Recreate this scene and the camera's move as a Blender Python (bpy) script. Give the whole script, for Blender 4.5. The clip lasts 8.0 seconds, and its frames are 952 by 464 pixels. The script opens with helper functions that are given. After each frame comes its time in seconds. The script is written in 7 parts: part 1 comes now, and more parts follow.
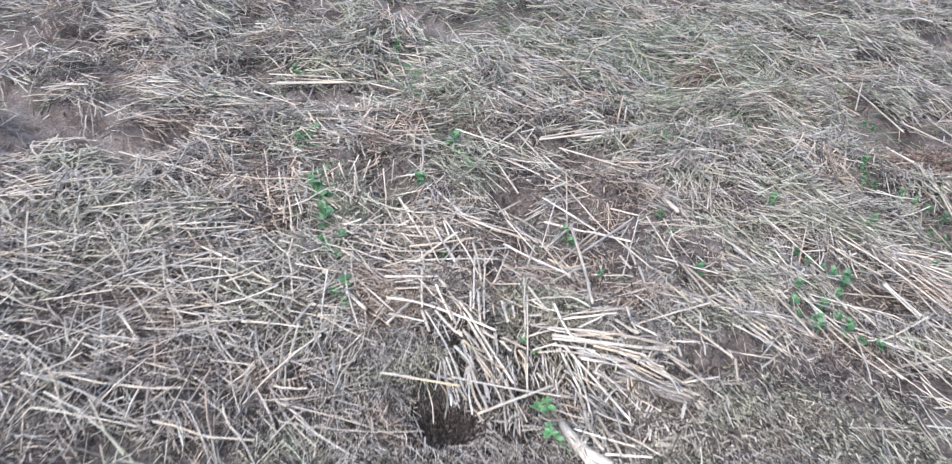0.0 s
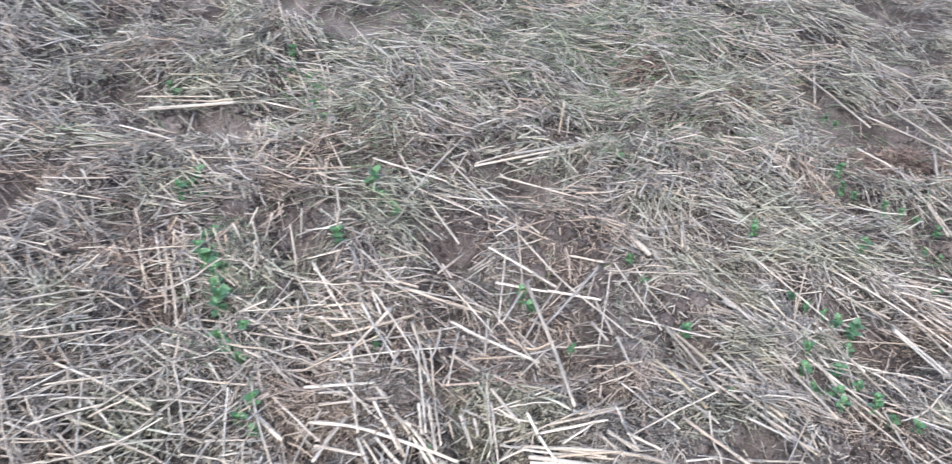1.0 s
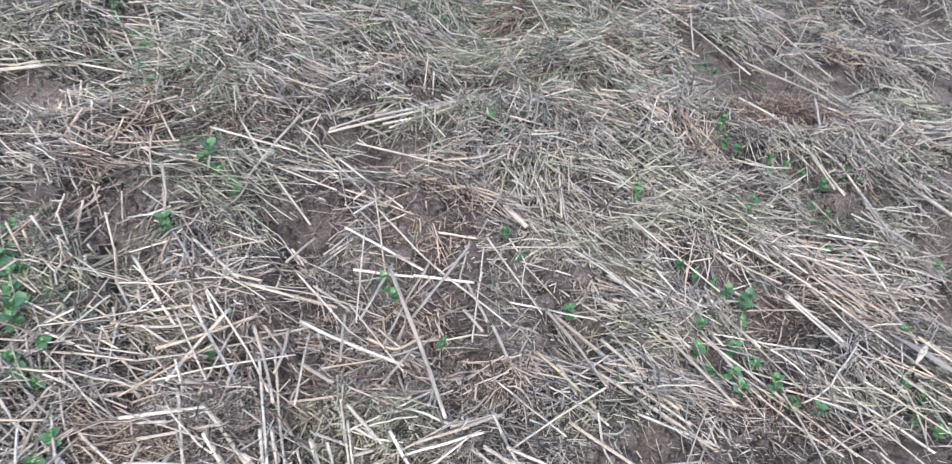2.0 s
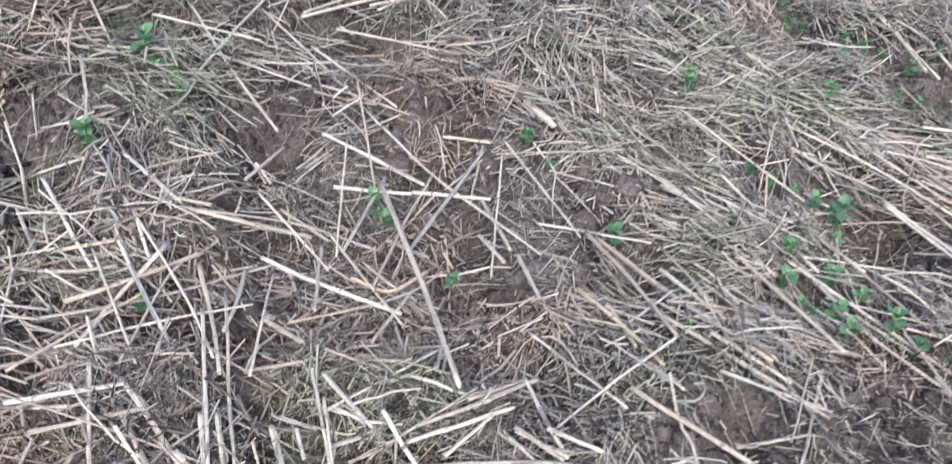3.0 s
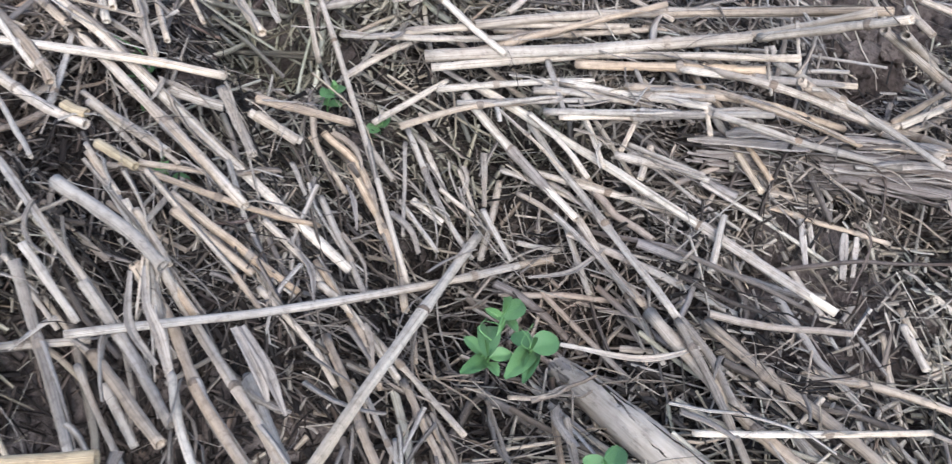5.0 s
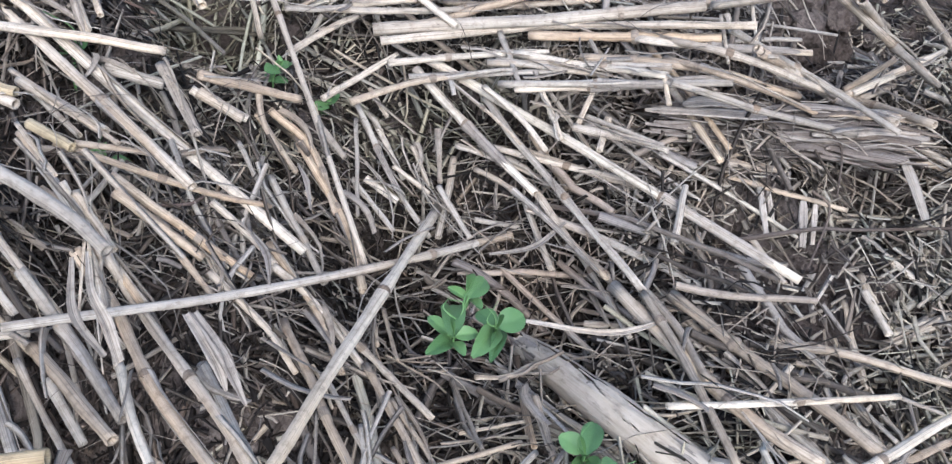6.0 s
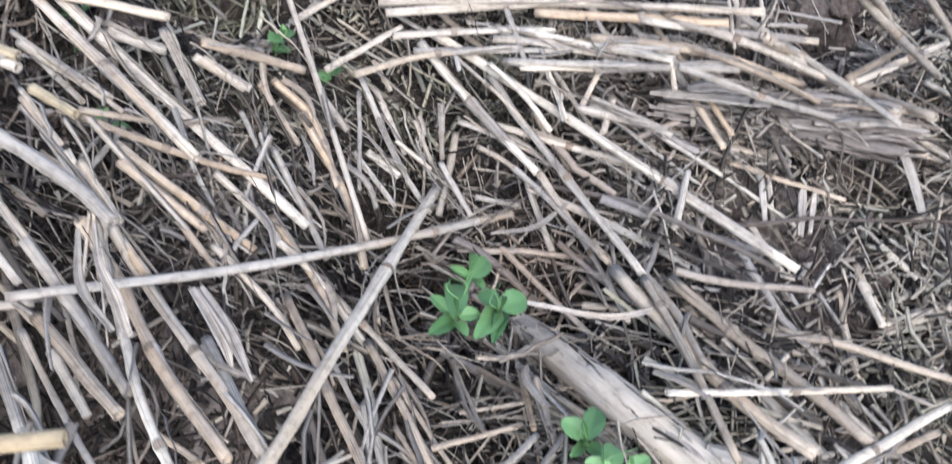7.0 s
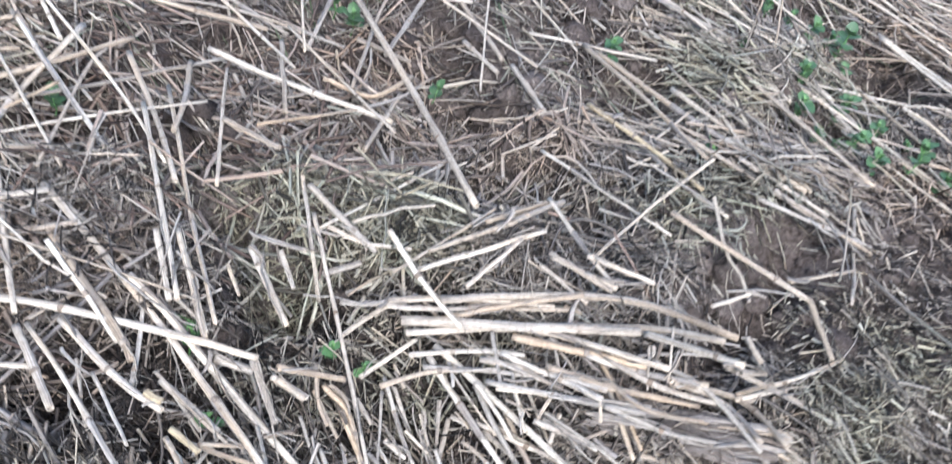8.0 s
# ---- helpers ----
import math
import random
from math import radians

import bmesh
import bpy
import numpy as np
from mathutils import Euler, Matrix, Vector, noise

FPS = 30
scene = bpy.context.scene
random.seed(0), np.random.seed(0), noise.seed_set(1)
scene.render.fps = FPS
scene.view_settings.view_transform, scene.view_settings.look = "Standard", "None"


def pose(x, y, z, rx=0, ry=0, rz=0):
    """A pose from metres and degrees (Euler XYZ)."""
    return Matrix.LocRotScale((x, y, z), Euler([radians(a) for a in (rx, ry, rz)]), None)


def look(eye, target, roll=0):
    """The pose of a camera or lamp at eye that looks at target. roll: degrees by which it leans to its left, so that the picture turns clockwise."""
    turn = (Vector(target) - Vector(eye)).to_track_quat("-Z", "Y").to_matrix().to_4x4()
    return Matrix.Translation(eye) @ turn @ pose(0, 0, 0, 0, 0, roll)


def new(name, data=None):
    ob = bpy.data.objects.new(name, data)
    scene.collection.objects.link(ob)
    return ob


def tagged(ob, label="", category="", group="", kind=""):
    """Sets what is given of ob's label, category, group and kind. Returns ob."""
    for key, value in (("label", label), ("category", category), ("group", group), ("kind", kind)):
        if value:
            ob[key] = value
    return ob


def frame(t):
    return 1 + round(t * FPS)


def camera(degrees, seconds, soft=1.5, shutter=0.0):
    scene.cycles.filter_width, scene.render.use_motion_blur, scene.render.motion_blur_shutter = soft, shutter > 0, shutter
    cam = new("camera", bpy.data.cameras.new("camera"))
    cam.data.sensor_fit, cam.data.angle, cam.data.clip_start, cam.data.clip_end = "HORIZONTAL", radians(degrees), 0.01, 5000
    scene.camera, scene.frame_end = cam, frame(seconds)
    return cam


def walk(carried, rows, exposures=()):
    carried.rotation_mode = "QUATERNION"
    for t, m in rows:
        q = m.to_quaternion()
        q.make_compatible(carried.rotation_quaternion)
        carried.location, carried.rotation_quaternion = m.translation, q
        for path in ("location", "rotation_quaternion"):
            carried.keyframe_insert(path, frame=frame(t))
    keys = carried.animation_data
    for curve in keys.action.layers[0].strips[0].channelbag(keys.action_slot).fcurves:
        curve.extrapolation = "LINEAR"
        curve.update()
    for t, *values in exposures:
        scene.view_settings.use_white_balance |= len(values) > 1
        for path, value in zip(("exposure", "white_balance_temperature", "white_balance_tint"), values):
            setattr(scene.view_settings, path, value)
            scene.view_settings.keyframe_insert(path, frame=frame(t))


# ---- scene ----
cam = camera(54.7, 8.0, soft=1.25, shutter=0.3)
PATH = [
    (0, (0.0199, 0.0109, 0.8253), (60.42, -6.00, 0.78)),
    (0.5, (0.0045, 0.2394, 0.7976), (59.57, -5.02, -1.33)),
    (1, (-0.0259, 0.3835, 0.7942), (58.79, -6.18, -6.20)),
    (1.5, (-0.0049, 0.4485, 0.7898), (58.21, -8.61, -11.82)),
    (1.7, (0.0079, 0.4769, 0.7757), (57.80, -8.60, -12.82)),
    (2.8, (0.1101, 0.7488, 0.6111), (52.05, -6.37, -14.60)),
    (3, (0.1067, 0.7680, 0.5702), (51.39, -6.35, -14.39)),
    (3.5, (0.0799, 0.8027, 0.4302), (49.49, -6.60, -14.81)),
    (4, (0.0658, 0.8228, 0.3185), (47.72, -7.38, -15.81)),
    (4.5, (0.0731, 0.8259, 0.2522), (47.82, -7.22, -17.75)),
    (5, (0.0823, 0.8343, 0.2293), (47.19, -7.05, -20.27)),
    (5.2, (0.0857, 0.8381, 0.2258), (46.93, -7.49, -21.62)),
    (6.3, (0.0770, 0.8420, 0.2111), (46.16, -8.83, -24.43)),
    (6.5, (0.0771, 0.8407, 0.2054), (45.20, -9.17, -24.48)),
    (7, (0.0724, 0.8487, 0.2217), (44.44, -10.69, -23.74)),
    (7.5, (0.0469, 0.8699, 0.3125), (44.12, -12.76, -21.97)),
    (8, (0.0424, 0.8590, 0.4331), (44.07, -13.30, -19.53)),
]
EXPOSURES = [(0, 1.71, 5500, 8), (1.0, 1.65, 5540, 8), (1.5, 1.55, 5560, 8), (3.0, 1.54, 5590, 8.5), (3.5, 1.44, 5590, 8.5), (4.0, 1.34, 5610, 9), (4.5, 1.17, 5610, 9.5), (6.5, 1.15, 5600, 9), (7, 1.32, 5600, 9), (8, 1.54, 5530, 8)]
walk(cam, [(t, pose(*eye, *turn)) for t, eye, turn in PATH], EXPOSURES)

# ---- daylight: overcast sky with a broad weak sun ----
world = bpy.data.worlds.new("overcast_sky")
scene.world = world
world.use_nodes = True
sky = world.node_tree.nodes.new("ShaderNodeTexSky")
sky.sky_type, sky.sun_disc, sky.sun_elevation, sky.sun_rotation = "NISHITA", False, radians(48), radians(200)
sky.air_density, sky.dust_density = 1.0, 3.0
background = world.node_tree.nodes["Background"]
background.inputs["Strength"].default_value = 0.12
world.node_tree.links.new(sky.outputs[0], background.inputs["Color"])
sun = new("sun", bpy.data.lights.new("sun", "SUN"))
sun.data.energy, sun.data.angle, sun.data.color = 1.5, radians(35), (1.0, 0.96, 0.91)
sun.matrix_world = look((-1.0, -2.2, 3.2), (0.3, 1.3, 0.0))


# ---- materials ----
def material(name):
    m = bpy.data.materials.new(name)
    m.use_nodes = True
    return m, m.node_tree, m.node_tree.nodes["Principled BSDF"]


def node(tree, kind, **values):
    n = tree.nodes.new(kind)
    for key, value in values.items():
        n.inputs[key].default_value = value
    return n


def ramp(tree, source, stops):
    r = tree.nodes.new("ShaderNodeValToRGB")
    while len(r.color_ramp.elements) < len(stops):
        r.color_ramp.elements.new(0.5)
    for e, (at, colour) in zip(r.color_ramp.elements, stops):
        e.position, e.color = at, (*colour, 1)
    tree.links.new(source, r.inputs[0])
    return r


def multiply(tree, a, b, amount=1.0):
    m = tree.nodes.new("ShaderNodeMix")
    m.data_type, m.blend_type = "RGBA", "MULTIPLY"
    m.inputs[0].default_value = amount
    tree.links.new(a, m.inputs[6])
    tree.links.new(b, m.inputs[7])
    return m.outputs[2]


def straw_material(name, stops, islands=True, rough=0.6, streak=0.6, blotch=0.6, patches=False):
    """Dry stem: one tone a straw, fibres and weather stains drawn out along its length, sparse dark specks."""
    m, tree, shader = material(name)
    if islands:
        pick = tree.nodes.new("ShaderNodeNewGeometry").outputs["Random Per Island"]
    else:
        pick = tree.nodes.new("ShaderNodeObjectInfo").outputs["Random"]
    tone = ramp(tree, pick, stops).outputs[0]
    uv = tree.nodes.new("ShaderNodeUVMap")
    far = tree.nodes.new("ShaderNodeMath")
    far.operation = "MULTIPLY"
    far.inputs[1].default_value = 83.0
    tree.links.new(pick, far.inputs[0])
    shift = tree.nodes.new("ShaderNodeCombineXYZ")
    tree.links.new(far.outputs[0], shift.inputs[2])

    def drawn_out(along, across, detail):
        stretch = node(tree, "ShaderNodeMapping", Scale=(along, across, 1.0))
        tree.links.new(uv.outputs[0], stretch.inputs[0])
        add = tree.nodes.new("ShaderNodeVectorMath")
        tree.links.new(stretch.outputs[0], add.inputs[0])
        tree.links.new(shift.outputs[0], add.inputs[1])
        n = node(tree, "ShaderNodeTexNoise", Scale=1.0, Detail=detail, Roughness=0.6)
        tree.links.new(add.outputs[0], n.inputs["Vector"])
        return n

    fibres = drawn_out(14.0, 2600.0, 3.0)
    fibre_tone = ramp(tree, fibres.outputs[0], [(0.34, (0.30, 0.27, 0.25)), (0.50, (1.0, 1.0, 1.0))]).outputs[0]
    stains = drawn_out(26.0, 330.0, 4.0)
    stain_tone = ramp(tree, stains.outputs[0], [(0.30, (0.42, 0.39, 0.37)), (0.46, (0.78, 0.755, 0.735)), (0.60, (1.0, 1.0, 1.0))]).outputs[0]
    specks = drawn_out(420.0, 2400.0, 3.0)
    speck_tone = ramp(tree, specks.outputs[0], [(0.27, (0.30, 0.26, 0.23)), (0.36, (1.0, 1.0, 1.0))]).outputs[0]
    place = tree.nodes.new("ShaderNodeTexCoord")
    mottle = node(tree, "ShaderNodeTexNoise", Scale=320.0, Detail=5.0, Roughness=0.7)
    tree.links.new(place.outputs["Object"], mottle.inputs["Vector"])
    mottle_tone = ramp(tree, mottle.outputs[0], [(0.34, (0.45, 0.42, 0.40)), (0.48, (0.88, 0.87, 0.86)), (0.60, (1.0, 1.0, 1.0))]).outputs[0]
    weather = drawn_out(9.0, 20.0, 2.0)
    weather_tone = ramp(tree, weather.outputs[0], [(0.36, (0.80, 0.80, 0.80)), (0.5, (1.0, 1.0, 1.0)), (0.64, (1.0, 0.93, 0.84))]).outputs[0]
    colour = multiply(tree, tone, fibre_tone, streak)
    colour = multiply(tree, colour, stain_tone, blotch)
    colour = multiply(tree, colour, weather_tone, 0.9)
    colour = multiply(tree, colour, speck_tone, 0.7)
    colour = multiply(tree, colour, mottle_tone, 0.6)
    if patches:
        wide = node(tree, "ShaderNodeTexNoise", Scale=4.5, Detail=3.0, Roughness=0.55)
        tree.links.new(place.outputs["Object"], wide.inputs["Vector"])
        cast = ramp(tree, wide.outputs[0], [(0.36, (1.0, 0.88, 0.80)), (0.45, (0.86, 0.86, 0.89)), (0.53, (1.0, 0.99, 0.97)), (0.60, (0.86, 0.92, 0.82))]).outputs[0]
        colour = multiply(tree, colour, cast, 0.9)
    tree.links.new(colour, shader.inputs["Base Color"])
    shader.inputs["Roughness"].default_value = rough
    shader.inputs["Specular IOR Level"].default_value = 0.35
    bump = node(tree, "ShaderNodeBump", Strength=0.7, Distance=0.0006)
    tree.links.new(fibres.outputs[0], bump.inputs["Height"])
    tree.links.new(bump.outputs[0], shader.inputs["Normal"])
    return m


GREY, DARK = (0.35, 0.32, 0.29), (0.09, 0.075, 0.062)
STRAW = {
    "p": straw_material("pale_straw", [(0.0, (0.78, 0.695, 0.575)), (0.3, (0.70, 0.60, 0.475)), (0.6, (0.61, 0.525, 0.425)), (0.8, (0.47, 0.385, 0.29)), (1.0, (0.44, 0.39, 0.33))], False, streak=0.7, blotch=0.7),
    "w": straw_material("cream_straw", [(0.0, (0.80, 0.71, 0.575)), (1.0, (0.71, 0.615, 0.485))], False, streak=0.6, blotch=0.5),
    "t": straw_material("tan_straw", [(0.0, (0.66, 0.535, 0.395)), (1.0, (0.48, 0.38, 0.28))], False, streak=0.65, blotch=0.7),
    "y": straw_material("yellow_straw", [(0.0, (0.60, 0.48, 0.30)), (1.0, (0.52, 0.42, 0.27))], False, streak=0.6, blotch=0.5),
    "g": straw_material("grey_straw", [(0.0, (0.60, 0.535, 0.45)), (1.0, (0.43, 0.38, 0.32))], False, rough=0.75, streak=0.6, blotch=0.6),
    "k": straw_material("dark_twig", [(0.0, (0.20, 0.155, 0.125)), (1.0, (0.13, 0.105, 0.09))], False, rough=0.8),
}
LITTER = straw_material("straw_litter", [(0.0, DARK), (0.16, (0.19, 0.16, 0.135)), (0.34, GREY), (0.50, (0.45, 0.37, 0.29)), (0.70, (0.54, 0.48, 0.40)), (0.90, (0.65, 0.595, 0.51)), (1.0, (0.47, 0.46, 0.36))], patches=True)
CHAFF = straw_material("chaff", [(0.0, (0.020, 0.016, 0.013)), (0.25, (0.070, 0.056, 0.045)), (0.46, (0.23, 0.19, 0.152)), (0.64, (0.48, 0.415, 0.335)), (1.0, (0.76, 0.69, 0.58))], rough=0.75, patches=True)
UNDER = straw_material("old_litter", [(0.0, (0.030, 0.024, 0.020)), (0.25, (0.11, 0.090, 0.075)), (0.5, (0.29, 0.25, 0.21)), (0.8, (0.46, 0.41, 0.35)), (1.0, (0.58, 0.53, 0.46))], rough=0.8, patches=True)
FIBRE = straw_material("grey_fibre", [(0.0, (0.10, 0.08, 0.068)), (0.4, (0.30, 0.26, 0.22)), (1.0, (0.58, 0.52, 0.45))], rough=0.8)
BLADE = straw_material("dry_blade", [(0.0, (0.16, 0.135, 0.115)), (0.5, (0.36, 0.32, 0.28)), (1.0, (0.55, 0.495, 0.43))], rough=0.75, patches=True)
RUST = straw_material("rotted_litter", [(0.0, (0.08, 0.055, 0.045)), (0.5, (0.22, 0.155, 0.125)), (1.0, (0.42, 0.31, 0.245))], rough=0.85)
# dark rotted bits, with the shade of the straw gaps put into their colour
ROTTED_SHADE = straw_material("decayed_litter", [(0.0, (0.018, 0.014, 0.012)), (0.55, (0.05, 0.038, 0.031)), (0.85, (0.12, 0.092, 0.075)), (1.0, (0.24, 0.19, 0.155))], rough=0.8)
HEAP = straw_material("heap_straw", [(0.0, (0.10, 0.075, 0.06)), (0.2, (0.24, 0.18, 0.145)), (0.45, (0.43, 0.34, 0.275)), (0.75, (0.57, 0.475, 0.395)), (1.0, (0.68, 0.60, 0.51))], rough=0.7)
NODE = straw_material("stem_node", [(0.0, (0.26, 0.20, 0.15)), (1.0, (0.42, 0.35, 0.275))], False, rough=0.7)
SHEATH = straw_material("dry_sheath", [(0.0, (0.30, 0.265, 0.235)), (1.0, (0.56, 0.50, 0.43))], False, rough=0.8, streak=0.8, blotch=0.6)
GREEN_BLADE = straw_material("green_blade", [(0.0, (0.10, 0.145, 0.065)), (0.5, (0.25, 0.29, 0.17)), (1.0, (0.42, 0.45, 0.32))], rough=0.5, blotch=0.2)


def soil_material():
    m, tree, shader = material("soil")
    place = tree.nodes.new("ShaderNodeTexCoord")
    big = node(tree, "ShaderNodeTexNoise", Scale=9.0, Detail=6.0, Roughness=0.65)
    fine = node(tree, "ShaderNodeTexNoise", Scale=260.0, Detail=5.0, Roughness=0.7)
    crumbs = node(tree, "ShaderNodeTexNoise", Scale=110.0, Detail=6.0, Roughness=0.75)
    for n in (big, fine, crumbs):
        tree.links.new(place.outputs["Object"], n.inputs["Vector"])
    tone = ramp(tree, big.outputs[0], [(0.32, (0.075, 0.058, 0.050)), (0.5, (0.166, 0.132, 0.114)), (0.64, (0.262, 0.218, 0.192))]).outputs[0]
    grain = ramp(tree, fine.outputs[0], [(0.36, (0.40, 0.38, 0.37)), (0.6, (1.0, 1.0, 1.0))]).outputs[0]
    tree.links.new(multiply(tree, tone, grain, 0.95), shader.inputs["Base Color"])
    shader.inputs["Roughness"].default_value = 0.95
    shader.inputs["Specular IOR Level"].default_value = 0.15
    first = node(tree, "ShaderNodeBump", Strength=1.0, Distance=0.006)
    tree.links.new(crumbs.outputs[0], first.inputs["Height"])
    second = node(tree, "ShaderNodeBump", Strength=0.7, Distance=0.002)
    tree.links.new(fine.outputs[0], second.inputs["Height"])
    tree.links.new(first.outputs[0], second.inputs["Normal"])
    tree.links.new(second.outputs[0], shader.inputs["Normal"])
    return m


def leaf_material(name, dark, light):
    m, tree, shader = material(name)
    pick = tree.nodes.new("ShaderNodeObjectInfo").outputs["Random"]
    tone = ramp(tree, pick, [(0.0, dark), (1.0, light)]).outputs[0]
    place = tree.nodes.new("ShaderNodeTexCoord")
    veins = node(tree, "ShaderNodeTexNoise", Scale=300.0, Detail=3.0)
    tree.links.new(place.outputs["Object"], veins.inputs["Vector"])
    mottle = ramp(tree, veins.outputs[0], [(0.3, (0.72, 0.78, 0.7)), (0.7, (1.0, 1.0, 1.0))]).outputs[0]
    tree.links.new(multiply(tree, tone, mottle), shader.inputs["Base Color"])
    shader.inputs["Roughness"].default_value = 0.5
    shader.inputs["Subsurface Weight"].default_value = 0.0
    bump = node(tree, "ShaderNodeBump", Strength=0.25, Distance=0.0005)
    tree.links.new(veins.outputs[0], bump.inputs["Height"])
    tree.links.new(bump.outputs[0], shader.inputs["Normal"])
    return m


SOIL = soil_material()
LEAF = leaf_material("pea_leaf", (0.090, 0.180, 0.066), (0.180, 0.315, 0.120))
YOUNG = leaf_material("young_leaf", (0.125, 0.235, 0.085), (0.215, 0.365, 0.140))
# darker copy of the pea leaf: shade deep in the straw put into its colour
SHADED_LEAF = leaf_material("shaded_pea_leaf", (0.055, 0.108, 0.046), (0.115, 0.195, 0.084))
STEM = leaf_material("pea_stem", (0.12, 0.24, 0.08), (0.17, 0.30, 0.11))

# ---- lie of the land ----
HEAPS = [-0.0, 0.001, -0.002, -0.003, -0.0, -0.012, 0.016, 0.015, -0.003, -0.006, -0.006, 0.001, -0.025, 0.004, -0.042, 0.002, -0.002, 0.01, 0.011, -0.016, -0.014, -0.002, -0.004, 0.032, -0.005]
HUMPS = [0.004, 0.003, -0.014, -0.002, 0.022, -0.038, -0.001, -0.004, 0.001, -0.014, 0.024, 0.016, 0.008, 0.015, -0.004, 0.01]
rng = np.random.default_rng(7)


def lattice(ix, iy, seed):
    h = (ix * 374761393 + iy * 668265263 + seed * 974711) & 0xFFFFFFFF
    h = ((h ^ (h >> 13)) * 1274126177) & 0xFFFFFFFF
    return ((h ^ (h >> 16)) & 0xFFFF) / 65535.0


def ripple(x, y, cell, seed):
    """Smooth value noise from -1 to 1 with the given cell size in metres."""
    u, v = x / cell, y / cell
    iu, iv = np.floor(u).astype(np.int64), np.floor(v).astype(np.int64)
    fu, fv = u - iu, v - iv
    fu, fv = fu * fu * (3 - 2 * fu), fv * fv * (3 - 2 * fv)
    a = lattice(iu, iv, seed) * (1 - fu) + lattice(iu + 1, iv, seed) * fu
    b = lattice(iu, iv + 1, seed) * (1 - fu) + lattice(iu + 1, iv + 1, seed) * fu
    return 2 * (a * (1 - fv) + b * fv) - 1


def bump_at(x, y, cx, cy, size):
    return np.exp(-((x - cx) ** 2 + (y - cy) ** 2) / (2 * size * size))


def lie(x, y):
    """Height of the top of the litter."""
    x, y = np.asarray(x, float), np.asarray(y, float)
    z = np.zeros_like(x)
    for k, height in enumerate(HEAPS):
        z = z + height * bump_at(x, y, (-0.2, 0.1, 0.4, 0.7, 1.0)[k % 5], 1.0 + 0.25 * (k // 5), 0.16)
    for k, height in enumerate(HUMPS):
        z = z + height * bump_at(x, y, 0.07 + 0.13 * (k % 4), 0.95 + 0.10 * (k // 4), 0.06)
    far = np.clip((y - 1.8) / 0.5, 0, 1)
    z = z + 0.035 * bump_at(x, y, 1.20, 2.07, 0.06) + 0.03 * bump_at(x, y, 0.88, 2.26, 0.05) + 0.03 * bump_at(x, y, 0.72, 2.46, 0.06)
    return z + far * (0.026 * ripple(x, y, 0.35, 3) + 0.017 * ripple(x, y, 0.13, 4))


# bare patches where the soil shows: x, y, size
BARE = [(0.38, 1.50, 0.075), (0.48, 1.45, 0.065), (0.54, 1.33, 0.05), (0.14, 1.245, 0.04), (0.60, 1.38, 0.04), (0.145, 1.215, 0.038), (0.15, 1.26, 0.03), (0.30, 0.99, 0.035), (0.35, 1.01, 0.03), (0.44, 1.15, 0.04), (0.53, 1.20, 0.05), (0.47, 1.20, 0.05), (0.17, 1.19, 0.028), (0.33, 1.38, 0.04), (0.42, 1.44, 0.06), (0.34, 1.52, 0.05), (0.50, 1.52, 0.05), (-0.05, 1.72, 0.08), (-0.32, 1.70, 0.12), (0.62, 1.10, 0.06), (0.9, 1.35, 0.07), (0.98, 2.0, 0.06), (0.45, 0.98, 0.04), (-0.107, 1.919, 0.06), (-0.021, 1.779, 0.06), (0.342, 1.699, 0.06), (0.369, 1.594, 0.06), (0.495, 1.595, 0.05), (0.111, 1.308, 0.04), (0.156, 1.359, 0.03), (0.641, 1.212, 0.06), (0.604, 1.489, 0.04), (0.442, 1.566, 0.05), (0.540, 1.186, 0.05), (0.487, 1.112, 0.04), (0.696, 1.274, 0.05), (0.382, 1.424, 0.04), (0.358, 1.343, 0.035), (0.405, 1.126, 0.03), (0.31, 1.0, 0.03), (0.421, 1.123, 0.02), (0.82, 1.60, 0.06), (0.75, 1.86, 0.06), (0.20, 1.95, 0.07), (1.05, 1.62, 0.07), (-0.25, 2.1, 0.08), (0.52, 2.05, 0.07)]


def soil(x, y):
    """Height of the bare soil under the litter."""
    x, y = np.asarray(x, float), np.asarray(y, float)
    z = lie(x, y) - 0.027
    z = z + 0.006 * ripple(x, y, 0.09, 11) + 0.004 * ripple(x, y, 0.035, 12)
    z = z + 0.005 * np.abs(ripple(x, y, 0.018, 13)) + 0.0018 * ripple(x, y, 0.009, 14)
    heaps = np.clip((y - 1.5) / 0.3, 0, 1) * np.clip((6 - y) / 2, 0, 1) * np.clip(3.2 - np.abs(x - 0.5), 0, 1)
    z = z + heaps * (0.018 * ripple(x, y, 0.13, 15) + 0.010 * ripple(x, y, 0.06, 16))
    gaps = np.clip(-0.85 * ripple(x, y, 0.16, 21) - 0.45 * ripple(x, y, 0.06, 22) - 0.08, 0, 0.6)
    z = z - 0.085 * gaps * np.clip((y - 1.24) / 0.1, 0, 1) * np.clip((4 - y) / 1.0, 0, 1) * np.clip(2.6 - np.abs(x - 0.5), 0, 1)
    open_soil = np.clip(sum(bump_at(x, y, cx, cy, size * 1.2) for cx, cy, size in BARE), 0, 1)
    lumps = 0.014 * np.abs(ripple(x, y, 0.055, 17)) + 0.012 * np.abs(ripple(x, y, 0.028, 18)) + 0.005 * np.abs(ripple(x, y, 0.013, 19)) + 0.001
    return z + open_soil * lumps - dip(x, y)


